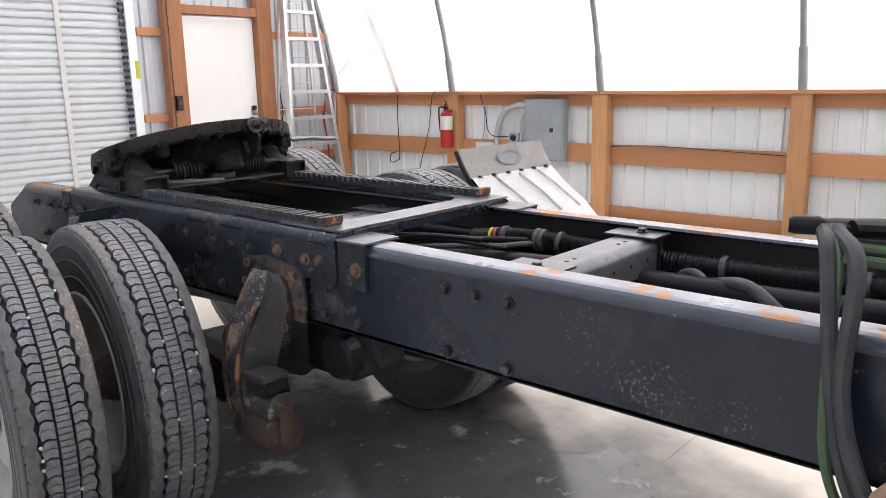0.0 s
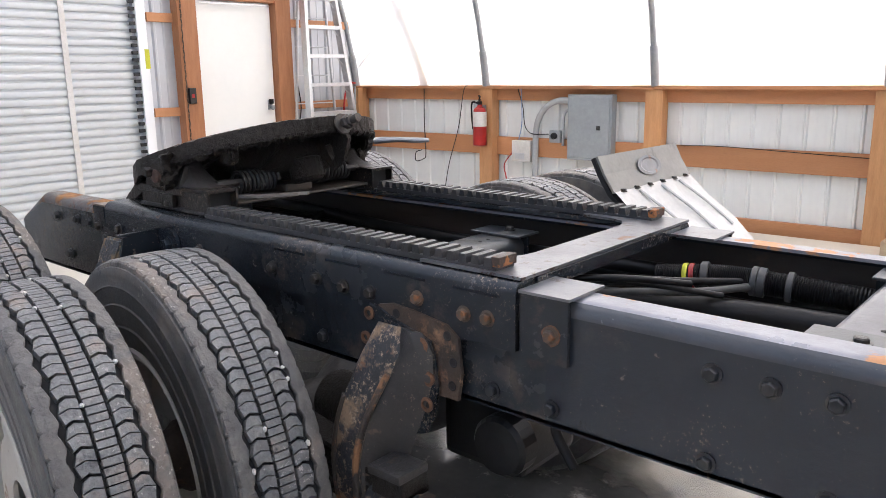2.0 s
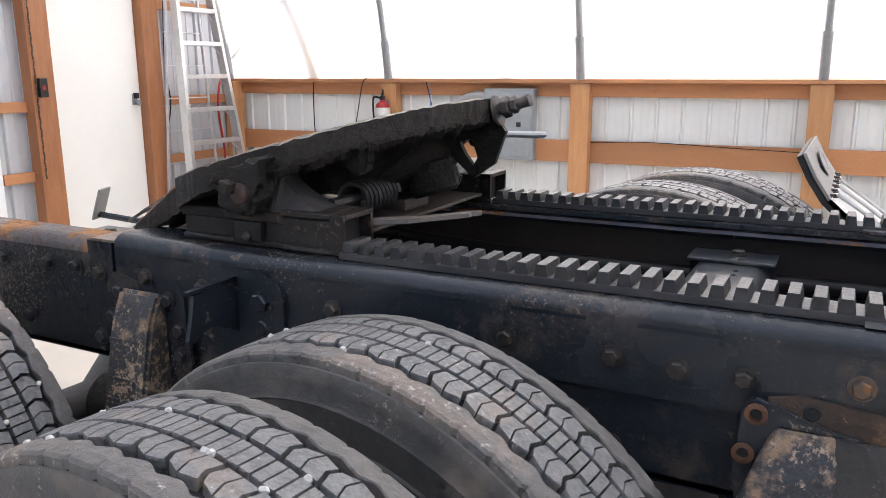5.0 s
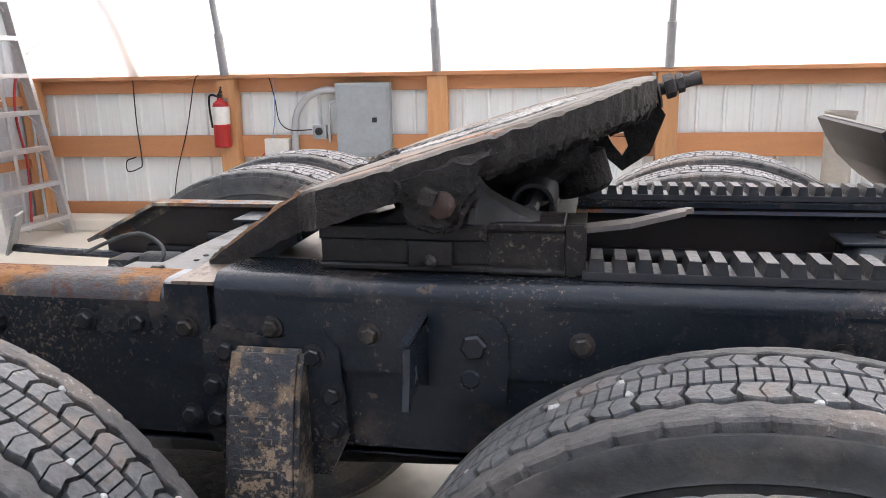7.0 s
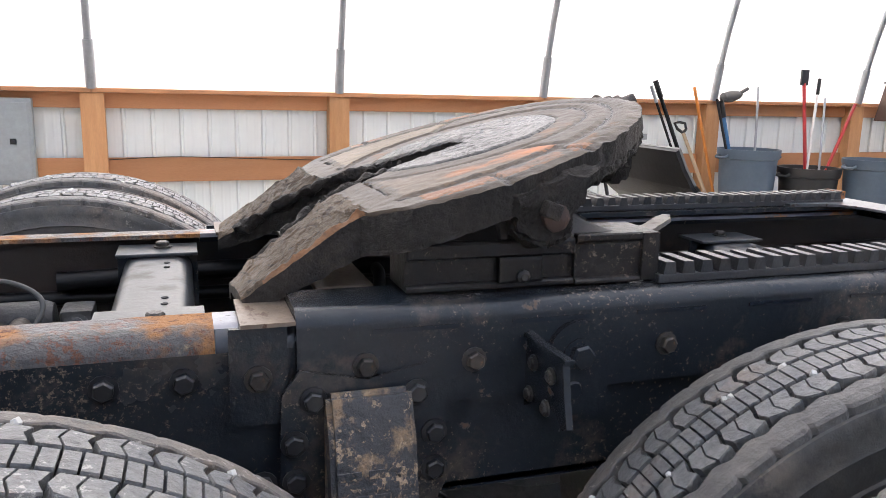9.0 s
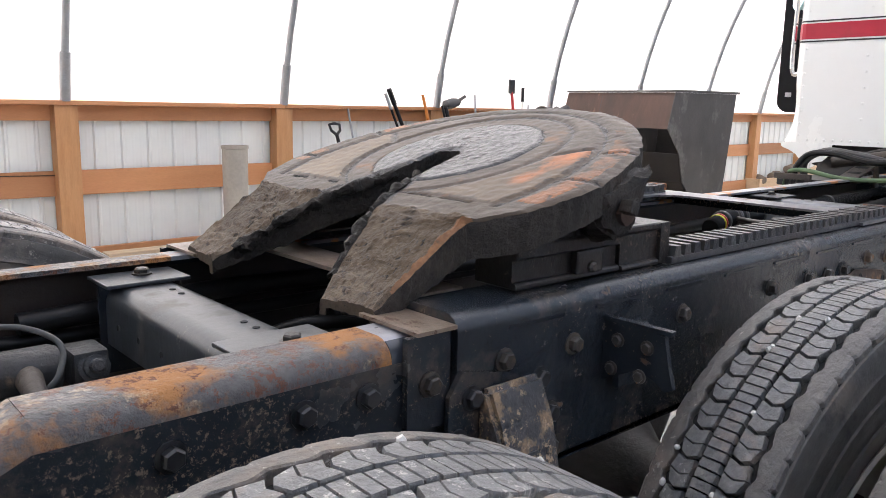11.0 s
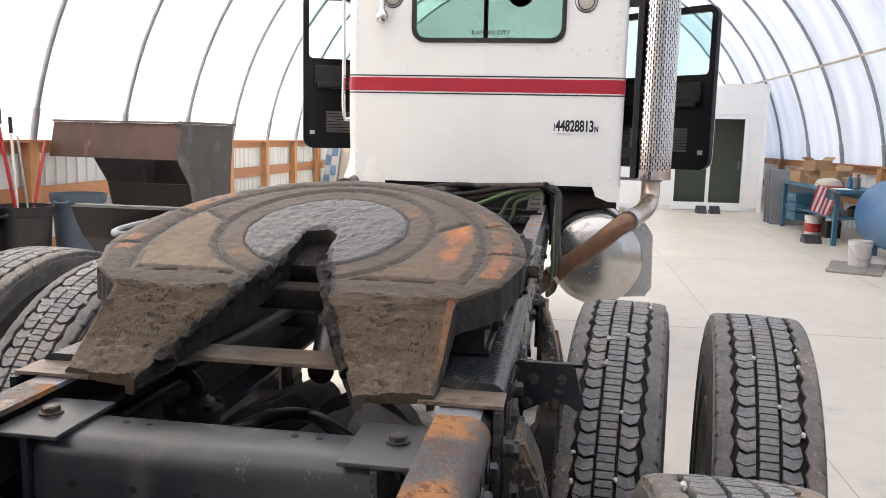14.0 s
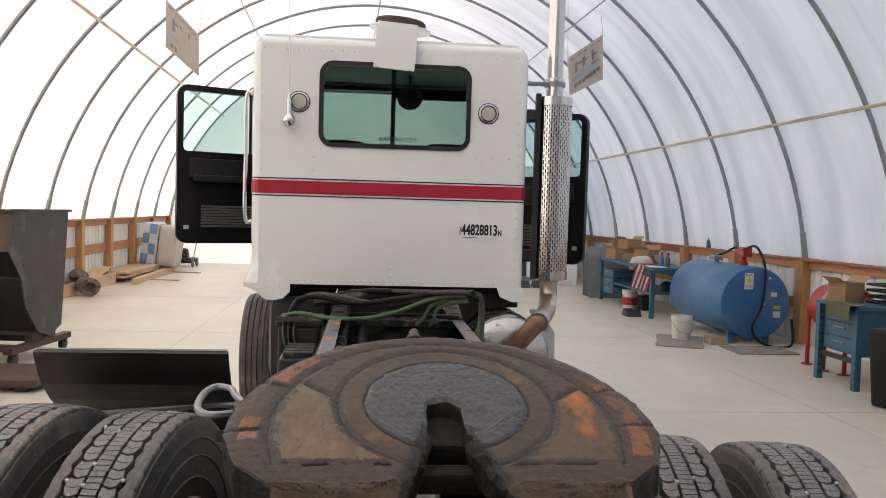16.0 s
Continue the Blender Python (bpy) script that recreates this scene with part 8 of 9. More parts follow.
part("body", boxes((XR + 0.151, XR + 0.195, 2.86, 2.935, 1.30, 1.46), bevel=0.004), "black_trim", latch)
part("light", boxes((XR + 0.1955, XR + 0.198, 2.88, 2.91, 1.36, 1.40)), "red", latch)
bm = bmesh.new()
for k in range(46):
    tube(bm, [(XR + 0.165, 2.845 + 0.004 * (-1) ** k, 2.9 - 0.05 * k), (XR + 0.165, 2.845 - 0.004 * (-1) ** k, 2.855 - 0.05 * k)], 0.007, 5)
tagged(part("pull_chain", bm, "rusty"), "rusty pull chain hanging beside the door", "chain")

# aluminium stepladder leaning folded on the end wall
ladder = thing("stepladder", "tall aluminium stepladder leaning against the end wall", "ladder")
LX = lambda z: -4.58 - 0.115 * z
half_w = lambda z: 0.425 - 0.080 * z
LC = 4.53
for s in (-1, 1):
    bm = bmesh.new()
    for z0, z1 in ((0.0, 3.05),):
        a, b = Vector((LX(z0), LC + s * half_w(z0), z0)), Vector((LX(z1), LC + s * half_w(z1), z1))
        vs = []
        for p in (a, b):
            vs.append([bm.verts.new(p + Vector(o)) for o in ((-0.045, -0.021, 0), (0.045, -0.021, 0), (0.045, 0.021, 0), (-0.045, 0.021, 0))])
        loop_bridge(bm, vs[0], vs[1])
        bm.faces.new(vs[0])
        bm.faces.new(vs[1])
    part("front_rail", bm, "alu", ladder)
    bm = bmesh.new()
    tube(bm, [(-4.99, LC + s * 0.38, 0.0), (-4.99, LC + s * 0.16, 3.0)], 0.017, 8)
    part("rear_rail", bm, "alu", ladder)
for k in range(9):
    z = 0.205 + 0.3245 * k if k else 0.17
    z = 0.17 + 0.325 * k
    part("step", boxes((LX(z) - 0.045, LX(z) + 0.045, LC - half_w(z), LC + half_w(z), z - 0.030, z + 0.012), bevel=0.003), "alu", ladder)
    if k < 8:
        bm = bmesh.new()
        tube(bm, [(-4.99, LC - 0.37 + 0.055 * z, z + 0.1), (-4.99, LC + 0.37 - 0.055 * z, z + 0.1)], 0.006, 6)
        for s in (-1, 1):
            tube(bm, [(LX(z), LC + s * half_w(z) * 0.98, z - 0.11), (LX(z), LC + s * half_w(z) * 0.6, z - 0.008)], 0.006, 5)
        part("brace", bm, "alu", ladder)
part("top_cap", boxes((LX(3.05) - 0.08, LX(3.05) + 0.05, LC - 0.21, LC + 0.21, 3.05, 3.09), bevel=0.008), "orange", ladder, "orange plastic cap")

# tube, tools, bins, hopper
pot = thing("fibre_tube", "tall grey fibre tube standing against the wall", "tube")
bm = bmesh.new()
lathe(bm, [(0.125, 0.0), (0.127, 1.05), (0.138, 1.055), (0.138, 1.085), (0.120, 1.085), (0.118, 0.02)], 28, m=pose(2.235, 5.28, 0.110) @ Matrix.Diagonal((0.88, 0.88, 0.88, 1)), closed=True)
part("shell", bm, "clay", pot, smooth=True)
bm = bmesh.new()
lathe(bm, [(0.03, -0.17), (0.065, -0.15), (0.07, 0.05), (0.045, 0.08), (0.045, 0.16), (0.06, 0.17)], 16, "x", m=pose(2.72, 5.24, 0.184, 0, 0, 20))
tagged(part("timber_block", boxes((1.05, 2.02, 5.14, 5.30, 0.110, 0.229), bevel=0.008), "old_wood"), "weathered timber block lying along the wall", "timber")
tagged(part("pump_part", bm, "grime", smooth=True), "greasy black cast pump part on the floor", "machine part")


def tool(name, label, base, tip, r, material, head=None, grip=None):
    o = thing(name, label, "tool", group="tools along the wall")
    bm = bmesh.new()
    tube(bm, [base, tip], r, 8)
    part("handle", bm, material, o, smooth=True)
    d = (Vector(tip) - Vector(base)).normalized()
    if grip == "D":
        bm = bmesh.new()
        c = Vector(tip)
        across = Vector((1, 0, 0))
        corners = [c, c + d * 0.045 - across * 0.052, c + d * 0.105 - across * 0.062, c + d * 0.118, c + d * 0.105 + across * 0.062, c + d * 0.045 + across * 0.052, c]
        tube(bm, corners, 0.015, 7)
        part("grip", bm, "black_trim", o, smooth=True)
    elif grip:
        bm = bmesh.new()
        tube(bm, [Vector(tip) - d * 0.16, Vector(tip) + d * 0.012], r * 1.35, 8)
        part("grip", bm, grip, o, smooth=True)
    if head == "shovel":
        bm = bmesh.new()
        out = [(-0.15, 0.32), (-0.17, 0.10), (-0.16, 0.0), (0.16, 0.0), (0.17, 0.10), (0.15, 0.32), (0.03, 0.36), (-0.03, 0.36)]
        prism(bm, out, -0.004, 0.004, "y", m=Matrix.Translation(base) @ pose(0, 0, -0.30, -12, 0, 8))
        part("blade", bm, "pail", o)
    elif head == "hammer":
        bm = boxes((-0.11, 0.11, -0.03, 0.03, -0.03, 0.03), bevel=0.008)
        bmesh.ops.transform(bm, matrix=Matrix.Translation(tip) @ pose(0, 0, 0, 0, 0, 15), verts=bm.verts)
        part("head", bm, "galv", o)
    elif head == "cutter":
        bm = boxes((-0.045, 0.045, -0.015, 0.015, -0.02, 0.14), bevel=0.01)
        bmesh.ops.transform(bm, matrix=Matrix.Translation(tip), verts=bm.verts)
        part("jaw", bm, "black_trim", o)
    return o


Y1 = WF - 0.04
tool("shovel", "grey-handled square shovel with a black D grip against the wall", (3.53, Y1 - 0.22, 0.36), (3.445, Y1, 1.14), 0.018, "hose_black", "shovel", "D")
tool("pry_bar", "thin dark steel bar leaning against the wall", (3.70, Y1 - 0.25, 0.0), (3.58, Y1 + 0.0, 1.40), 0.010, "galv")
tool("sledge_hammer", "grey sledge hammer standing handle down", (4.22, Y1 - 0.25, 0.0), (3.92, Y1, 1.06), 0.016, "galv", "hammer")
tool("long_pole", "black tool handle with a yellow band leaning on the wall", (4.62, Y1 - 0.35, 0.0), (3.98, Y1 - 0.16, 1.60), 0.020, "hose_black", None, "hose_black")
tool("long_pole", "slim black tool handle leaning on the wall", (4.58, Y1 - 0.30, 0.0), (3.93, Y1 - 0.17, 1.55), 0.013, "hose_black", None, "galv")
tool("spade", "yellow-handled spade with a black D grip", (4.68, Y1 - 0.28, 0.30), (4.44, Y1 - 0.02, 1.10), 0.018, "old_wood", "shovel", "D")
tool("rake_handle", "orange-brown wooden tool handle leaning on the wall", (4.80, Y1 - 0.32, 0.0), (4.42, Y1 - 0.17, 1.56), 0.016, "orange")
tool("broom_handle", "blue tool handle standing in the bin", (4.95, 5.10, 0.25), (4.76, Y1 - 0.16, 1.42), 0.020, "blue", None, "hose_black")
tool("broom_handle", "black tool handle standing in the bin", (4.9, 5.05, 0.25), (4.70, Y1 - 0.17, 1.45), 0.014, "hose_black")
tool("fork_handle", "dark steel rod standing in the bin", (5.05, 5.05, 0.25), (5.19, Y1 - 0.17, 1.58), 0.012, "galv")
tool("bolt_cutter", "long red-handled bolt cutter standing in the black bin", (5.55, 4.85, 0.3), (5.60, 5.12, 1.62), 0.018, "red", "cutter")
tool("bolt_cutter", "red steel bar leaning out of the black bin", (5.50, 4.80, 0.3), (6.22, 5.05, 1.42), 0.017, "red")
tool("steel_pole", "thin pale pole with a black grip in the black bin", (5.45, 4.82, 0.3), (5.82, 5.15, 1.66), 0.014, "pail", None, "hose_black")
tool("steel_pole", "thin grey pole standing in the black bin", (5.62, 4.80, 0.3), (5.92, 5.15, 1.48), 0.012, "galv")
rag = bmesh.new()
lathe(rag, [(0.01, -0.16), (0.05, -0.12), (0.06, 0.0), (0.045, 0.1), (0.02, 0.15)], 12, "x", m=pose(5.02, YL - 0.08, 1.478, 0, -8, 10))
tube(rag, [(5.1, YL - 0.08, 1.50), (5.22, YL - 0.08, 1.56)], 0.02, 6)
tagged(part("glove", rag, "hose_grey", smooth=True), "grey work glove lying on the timber cap", "glove")


def bin_can(name, label, x, y, r, hgt, material):
    o = thing(name, label, "bin", pose(x, y, 0))
    bm = bmesh.new()
    lathe(bm, [(r * 0.78, 0.0), (r * 0.80, 0.02), (r * 0.95, hgt - 0.10), (r, hgt - 0.09), (r * 1.04, hgt - 0.03), (r * 1.04, hgt), (r * 0.97, hgt), (r * 0.93, hgt - 0.1), (r * 0.76, 0.03)], 36, closed=True)
    lathe(bm, [(r * 0.765, 0.02), (r * 0.765, 0.03)], 36)
    part("shell", bm, material, o, smooth=True)
    for s in (-1, 1):
        bm = bmesh.new()
        tube(bm, smooth_path([(s * r * 1.02, -0.07, hgt - 0.06), (s * r * 1.16, -0.06, hgt - 0.08), (s * r * 1.16, 0.06, hgt - 0.08), (s * r * 1.02, 0.07, hgt - 0.06)], 4), 0.014, 7)
        part("handle", bm, material, o, smooth=True)


bin_can("trash_bin", "blue-grey plastic bin full of tool handles", 4.92, 5.02, 0.29, 0.97, "bin_blue")
bin_can("trash_bin", "black plastic bin holding red bars", 5.52, 4.84, 0.29, 0.80, "bin_black")
bin_can("trash_bin", "blue-grey plastic bin in front of the steel hopper", 6.02, 4.55, 0.27, 0.90, "bin_blue")

hopper = thing("dump_hopper", "rusty open steel dump hopper on casters", "hopper", pose(7.0, 3.87, 0, 0, 0, -7) @ pose(-7.0, -3.87, 0))
HY0, HY1 = 3.87, 5.00
side_prof = [(7.0, 1.655), (8.12, 1.655), (7.97, 0.34), (7.74, 0.24), (7.46, 0.33), (7.22, 0.62), (7.13, 0.95), (6.90, 1.24)]
for y in (HY0, HY1):
    bm = bmesh.new()
    prism(bm, side_prof, y, y + 0.012, "y")
    part("side_plate", bm, "bucket_steel", hopper, "dark weathered side plate")
# shell under the lip near black: the cavity's shade is put into its colour
bm = bmesh.new()
for (xa, za), (xb, zb) in zip(side_prof[1:6], side_prof[2:7]):
    d = Vector((xb - xa, 0, zb - za)).normalized()
    n = Vector((-d.z, 0, d.x)) * 0.012
    q = [(xa, za), (xb, zb), (xb + n.x, zb + n.z), (xa + n.x, za + n.z)]
    prism(bm, q, HY0 + 0.0125, HY1 - 0.0005, "y")
part("shell_plate", bm, "black_and_shaded_steel", hopper)
bm = bmesh.new()
prism(bm, [(7.0, 1.655), (7.015, 1.655), (6.915, 1.24), (6.90, 1.24)], HY0 + 0.0125, HY1 + 0.64, "y")
part("lip_plate", bm, "bucket_rust", hopper, "rust-streaked lip plate")
bm = boxes((6.97, 8.15, HY0 - 0.03, HY0 + 0.03, 1.657, 1.685), (6.97, 7.03, HY0 + 0.031, HY1 + 0.64, 1.657, 1.68))
part("top_edge", bm, "bucket_steel", hopper)
bm = boxes((7.05, 8.3, HY0 + 0.05, HY0 + 0.15, 0.13, 0.20), (7.05, 8.3, HY1 - 0.15, HY1 - 0.05, 0.13, 0.20), (7.2, 7.3, HY0 + 0.15, HY1 - 0.15, 0.13, 0.20), (7.9, 8.0, HY0 + 0.15, HY1 - 0.15, 0.13, 0.20))
box(bm, 7.45, 7.95, HY0 + 0.06, HY0 + 0.14, 0.20, 0.33)
part("base_frame", bm, "bucket_rust", hopper)
for x in (7.15, 8.2):
    for y in (HY0 + 0.1, HY1 - 0.1):
        bm = bmesh.new()
        lathe(bm, [(0.03, -0.03), (0.066, -0.025), (0.066, 0.025), (0.03, 0.03)], 18, "y", m=pose(x, y, 0.066))
        box(bm, x - 0.02, x + 0.02, y - 0.045, y + 0.045, 0.10, 0.13)
        part("caster", bm, "bin_black", hopper)
bm = boxes((5.9, 6.7, 3.2, 4.9, 0.05, 0.12), bevel=0.01)
box(bm, 5.95, 6.6, 3.3, 3.42, 0.0, 0.05)
box(bm, 5.95, 6.6, 4.6, 4.72, 0.0, 0.05)
tagged(part("pallet_board", bm, "bucket_rust"), "dirty rusted plate lying on blocks", "plate")

# ---- far left: lumber, parts, mower, mattress ----
AWAY = pose(-1.62, 0.185, 0) @ Matrix.Diagonal((1.155, 1.155, 1.155, 1)) @ pose(1.62, -0.185, 0)
standing = set(bpy.data.objects)
lum = thing("lumber_pile", "loose pale boards stacked along the wall", "lumber")
rnd = random.Random(3)
for x in (14.6, 16.0, 17.4):
    part("bearer", boxes((x, x + 0.09, 4.80, 5.36, 0.0, 0.09), bevel=0.004), "old_wood", lum)
for layer in range(3):
    for k in range(4):
        part("board", boxes((-1.8 + rnd.uniform(-0.4, 0.1), 1.8 + rnd.uniform(-0.2, 0.3), -0.068, 0.068, -0.019, 0.019), bevel=0.003), "new_wood", lum,
             m=pose(16.0, 4.86 + 0.142 * k, 0.112 + 0.040 * layer, 0, 0, rnd.uniform(-0.4, 0.4)))
tagged(part("timber_beam", boxes((-1.7, 1.7, -0.06, 0.06, 0, 0.11), bevel=0.004), "new_wood", m=pose(15.4, 4.62, 0.0, 0, 0, 2)), "pale square beam lying beside the boards", "beam")
for x, y, a, h in ((14.7, 4.36, 84, 0.40), (16.6, 4.25, 78, 0.32)):
    tagged(part("loose_board", boxes((-h, h, -0.04, 0.04, 0.0, 0.02), bevel=0.003), "old_wood", m=pose(x, y, 0, 0, 0, a)), "short offcut board lying on the floor", "board", "offcut boards")
crate = thing("plank_border", "low plank border holding scrap parts at the wall", "border")
part("plank", boxes((10.9, 13.9, 4.96, 5.0, 0, 0.21), bevel=0.004), "new_wood", crate)
part("plank", boxes((10.9, 10.94, 5.002, 5.40, 0, 0.21), bevel=0.004), "new_wood", crate)
part("plank", boxes((13.86, 13.9, 5.002, 5.40, 0, 0.21), bevel=0.004), "new_wood", crate)
bm = bmesh.new()
prism(bm, [(12.75, 5.02), (13.84, 5.02), (13.84, 5.38), (13.3, 5.38)], 0, 0.018, "z", m=pose(0, 0, 0.215) @ pose(13.3, 5.2, 0, 0, -10, 0) @ pose(-13.3, -5.2, 0))
tagged(part("plywood_offcut", bm, "new_wood"), "pale plywood offcut lying over the plank border", "plywood")
for x, y, z, r, a in ((11.3, 5.2, 0.14, 0.11, 40), (11.95, 5.22, 0.16, 0.12, 15), (12.45, 5.15, 0.26, 0.13, 10)):
    bm = bmesh.new()
    lathe(bm, [(r * 0.4, -0.40), (r * 0.55, -0.38), (r * 0.55, -0.1), (r, -0.05), (r, 0.08), (r * 0.65, 0.12), (r * 0.62, 0.33), (r * 0.9, 0.35), (r * 0.9, 0.40), (r * 0.3, 0.40)], 18, "x", m=pose(x, y, z, 10, 8, a))
    grime_up(bm, bm.verts, 0.02, 6)
    tagged(part("axle_part", bm, "dusty_cast", smooth=True), "dusty cast axle part lying in the plank border", "machine part", "axle parts")
pump = thing("pump_part", "dusty cast pump housing on the floor", "machine part", pose(11.75, 4.76, 0.16, 0, 0, 215))
bm = bmesh.new()
lathe(bm, [(0.06, -0.22), (0.13, -0.2), (0.15, -0.05), (0.10, 0.0), (0.10, 0.14), (0.155, 0.16), (0.155, 0.20), (0.085, 0.20), (0.08, 0.10), (0.01, 0.09)], 24, "x")
grime_up(bm, bm.verts, 0.012, 8)
part("housing", bm, "dusty_cast", pump, smooth=True)
for k in range(6):
    bm = bmesh.new()
    lathe(bm, [(0.013, 0.19), (0.013, 0.215), (0.006, 0.22)], 6, "x", m=pose(0, 0.125 * math.cos(k * 1.047), 0.125 * math.sin(k * 1.047)))
    part("bolt", bm, "rusty", pump)
for o in set(bpy.data.objects) - standing:
    if o.parent is None:
        o.matrix_basis = AWAY @ o.matrix_basis
matt = thing("mattress", "blue and white checked mattress standing folded on the boards", "mattress", pose(19.0, 5.98, 0.245, 7, 0, 0))
part("pad", boxes((0, 0.9, -0.36, 0.0, 0, 1.08), bevel=0.06), "white_cloth", matt)
for r in range(4):
    for c in range(2):
        part("quilt_square", boxes((-0.03, 0.02, -0.345 + 0.17 * c, -0.185 + 0.17 * c, 0.03 + 0.26 * r, 0.28 + 0.26 * r), bevel=0.022), "blue_cloth" if (r + c) % 2 else "white_cloth", matt)
part("back_pad", boxes((0.1, 1.0, -0.84, -0.37, 0.0, 1.06), bevel=0.10), "grey_cloth", matt)
mower = thing("lawn_mower", "black push mower parked at the wall", "mower", pose(0.35, 0.88, 0))
bm = boxes((21.0, 21.6, 4.3, 4.85, 0.10, 0.26), bevel=0.05)
part("deck", bm, "black_trim", mower)
bm = boxes((21.15, 21.45, 4.45, 4.72, 0.26, 0.40), bevel=0.04)
lathe(bm, [(0.13, 0.40), (0.14, 0.42), (0.13, 0.49), (0.05, 0.52)], 18, m=pose(21.3, 4.585, 0))
part("engine", bm, "grime", mower)
for x in (21.02, 21.58):
    for y in (4.27, 4.88):
        bm = bmesh.new()
        lathe(bm, [(0.05, -0.025), (0.125, -0.022), (0.125, 0.022), (0.05, 0.025)], 18, "y", m=pose(x, y, 0.125))
        part("wheel", bm, "rubber", mower)
bm = bmesh.new()
tube(bm, smooth_path([(21.5, 4.35, 0.25), (21.9, 4.36, 0.62), (22.2, 4.37, 0.93), (22.24, 4.575, 0.96), (22.2, 4.78, 0.93), (21.9, 4.79, 0.62), (21.5, 4.8, 0.25)], 6), 0.014, 6)
part("handle_bar", bm, "red", mower, "red bent handle bar", smooth=True)

# ---- the small house at the far right ----
house = thing("office_shed", "white vinyl-sided office shed with a sliding glass door", "shed", kind="structure")
HX, HYA, HYB, HZ = 17.9, -5.10, -1.4, 2.92
DYA, DYB, DZ = -4.62, -3.10, 2.20
bm = bmesh.new()
for k in range(26):
    z0, z1 = 0.10 + k * 0.109, 0.10 + (k + 1) * 0.109
    spans = [(HYA, HYB)] if z0 > DZ + 0.05 else [(HYA, DYA - 0.08), (DYB + 0.08, HYB)]
    for a, b in spans:
        prism(bm, [(HX - 0.022, z0), (HX - 0.006, z1), (HX + 0.02, z1), (HX + 0.02, z0)], a, b, "y")
part("siding", bm, "vinyl", house)
part("wall", boxes((HX + 0.021, HX + 0.12, HYA, DYA - 0.08, 0, HZ), (HX + 0.021, HX + 0.12, DYB + 0.08, HYB, 0, HZ), (HX + 0.021, HX + 0.12, DYA - 0.08, DYB + 0.08, DZ + 0.05, HZ), (HX + 0.12, 22.0, HYA, HYA + 0.1, 0, HZ), (HX + 0.12, 22.0, HYB - 0.1, HYB, 0, HZ), (22.0, 22.1, HYA, HYB, 0, HZ)), "vinyl", house)
part("roof", boxes((HX - 0.02, 22.2, HYA - 0.02, HYB + 0.02, HZ + 0.002, HZ + 0.06)), "vinyl", house)
part("corner_trim", boxes((HX - 0.03, HX + 0.0, HYA - 0.012, HYA + 0.09, 0, HZ)), "vinyl", house)
slider = part("door_frame", boxes((HX - 0.05, HX + 0.05, DYA - 0.08, DYA, 0, DZ + 0.05), (HX - 0.05, HX + 0.05, DYB, DYB + 0.08, 0, DZ + 0.05), (HX - 0.05, HX + 0.05, DYA, DYB, DZ - 0.03, DZ + 0.05), (HX - 0.05, HX + 0.05, DYA, DYB, 0.02, 0.20), (HX - 0.04, HX + 0.04, -3.90, -3.82, 0.20, DZ - 0.03)), "vinyl", house, "white sliding door frame")
pane = part("pane", boxes((HX - 0.01, HX - 0.004, DYA, DYB, 0.2, DZ - 0.03)), "greyglass", house)
pane.visible_shadow = False
part("inside", boxes((HX + 0.9, HX + 1.0, HYA + 0.1, HYB - 0.1, 0, HZ - 0.1)), "grey_cloth", house)
part("door_pull", boxes((HX - 0.06, HX - 0.05, -4.55, -4.52, 1.0, 1.2)), "alu", house)
for y, lab in ((-3.75, "grey wheel chock"), (-4.05, "dark wheel chock")):
    bm = bmesh.new()
    prism(bm, [(17.0, 0), (17.35, 0), (17.2, 0.17)], y, y + 0.22, "y")
    tagged(part("wheel_chock", bm, "valve"), lab + " on the floor by the sliding door", "chock")

# ---- along the right wall ----
def work_bench(name, label, x0, x1, y0, y1, top, drawers_at):
    o = thing(name, label, "workbench")
    part("top", boxes((x0, x1, y0, y1, top - 0.05, top), bevel=0.004), "bench_blue", o)
    for x in (x0 + 0.02, x1 - 0.09):
        for y in (y0 + 0.01, y1 - 0.08):
            bm = boxes((x, x + 0.07, y, y + 0.07, 0, top - 0.051), bevel=0.004)
            part("leg", bm, "bench_blue", o)
    part("shelf", boxes((x0 + 0.1, x1 - 0.1, y0 + 0.03, y1 - 0.03, 0.42, 0.45)), "bench_blue", o)
    part("apron", boxes((x0 + 0.1, x1 - 0.1, y0 + 0.10, y0 + 0.12, top - 0.20, top - 0.052)), "bench_blue", o)
    for k in range(3):
        z = top - 0.21 - 0.17 * k
        d = part("drawer", boxes((drawers_at, drawers_at + 0.6, y1 - 0.5, y1 - 0.01, z - 0.15, z), bevel=0.006), "bench_blue", o)
        part("drawer_pull", boxes((drawers_at + 0.2, drawers_at + 0.4, y1 - 0.009, y1 + 0.012, z - 0.06, z - 0.045)), "galv", d)
    return o


work_bench("workbench", "blue steel workbench cluttered with boxes and bottles", 11.72, 14.85, -5.62, -4.78, 0.90, 13.9)


def carton(x, y, z, sx, sy, sz, a, label="open brown cardboard box on the workbench"):
    o = thing("cardboard_box", label, "box", pose(x, y, z, 0, 0, a), group="boxes")
    t = 0.006
    bm = boxes((-sx, sx, -sy, sy, 0, t), (-sx, sx, -sy, -sy + t, t, sz), (-sx, sx, sy - t, sy, t, sz), (-sx, -sx + t, -sy + t, sy - t, t, sz), (sx - t, sx, -sy + t, sy - t, t, sz))
    part("body", bm, "cardboard", o)
    bm = bmesh.new()
    prism(bm, [(sy, sz), (sy + t, sz), (sy + sz * 0.45, sz * 1.25), (sy + sz * 0.43, sz * 1.27)], -sx, sx, "x")
    part("flap", bm, "cardboard", o)
    bm = bmesh.new()
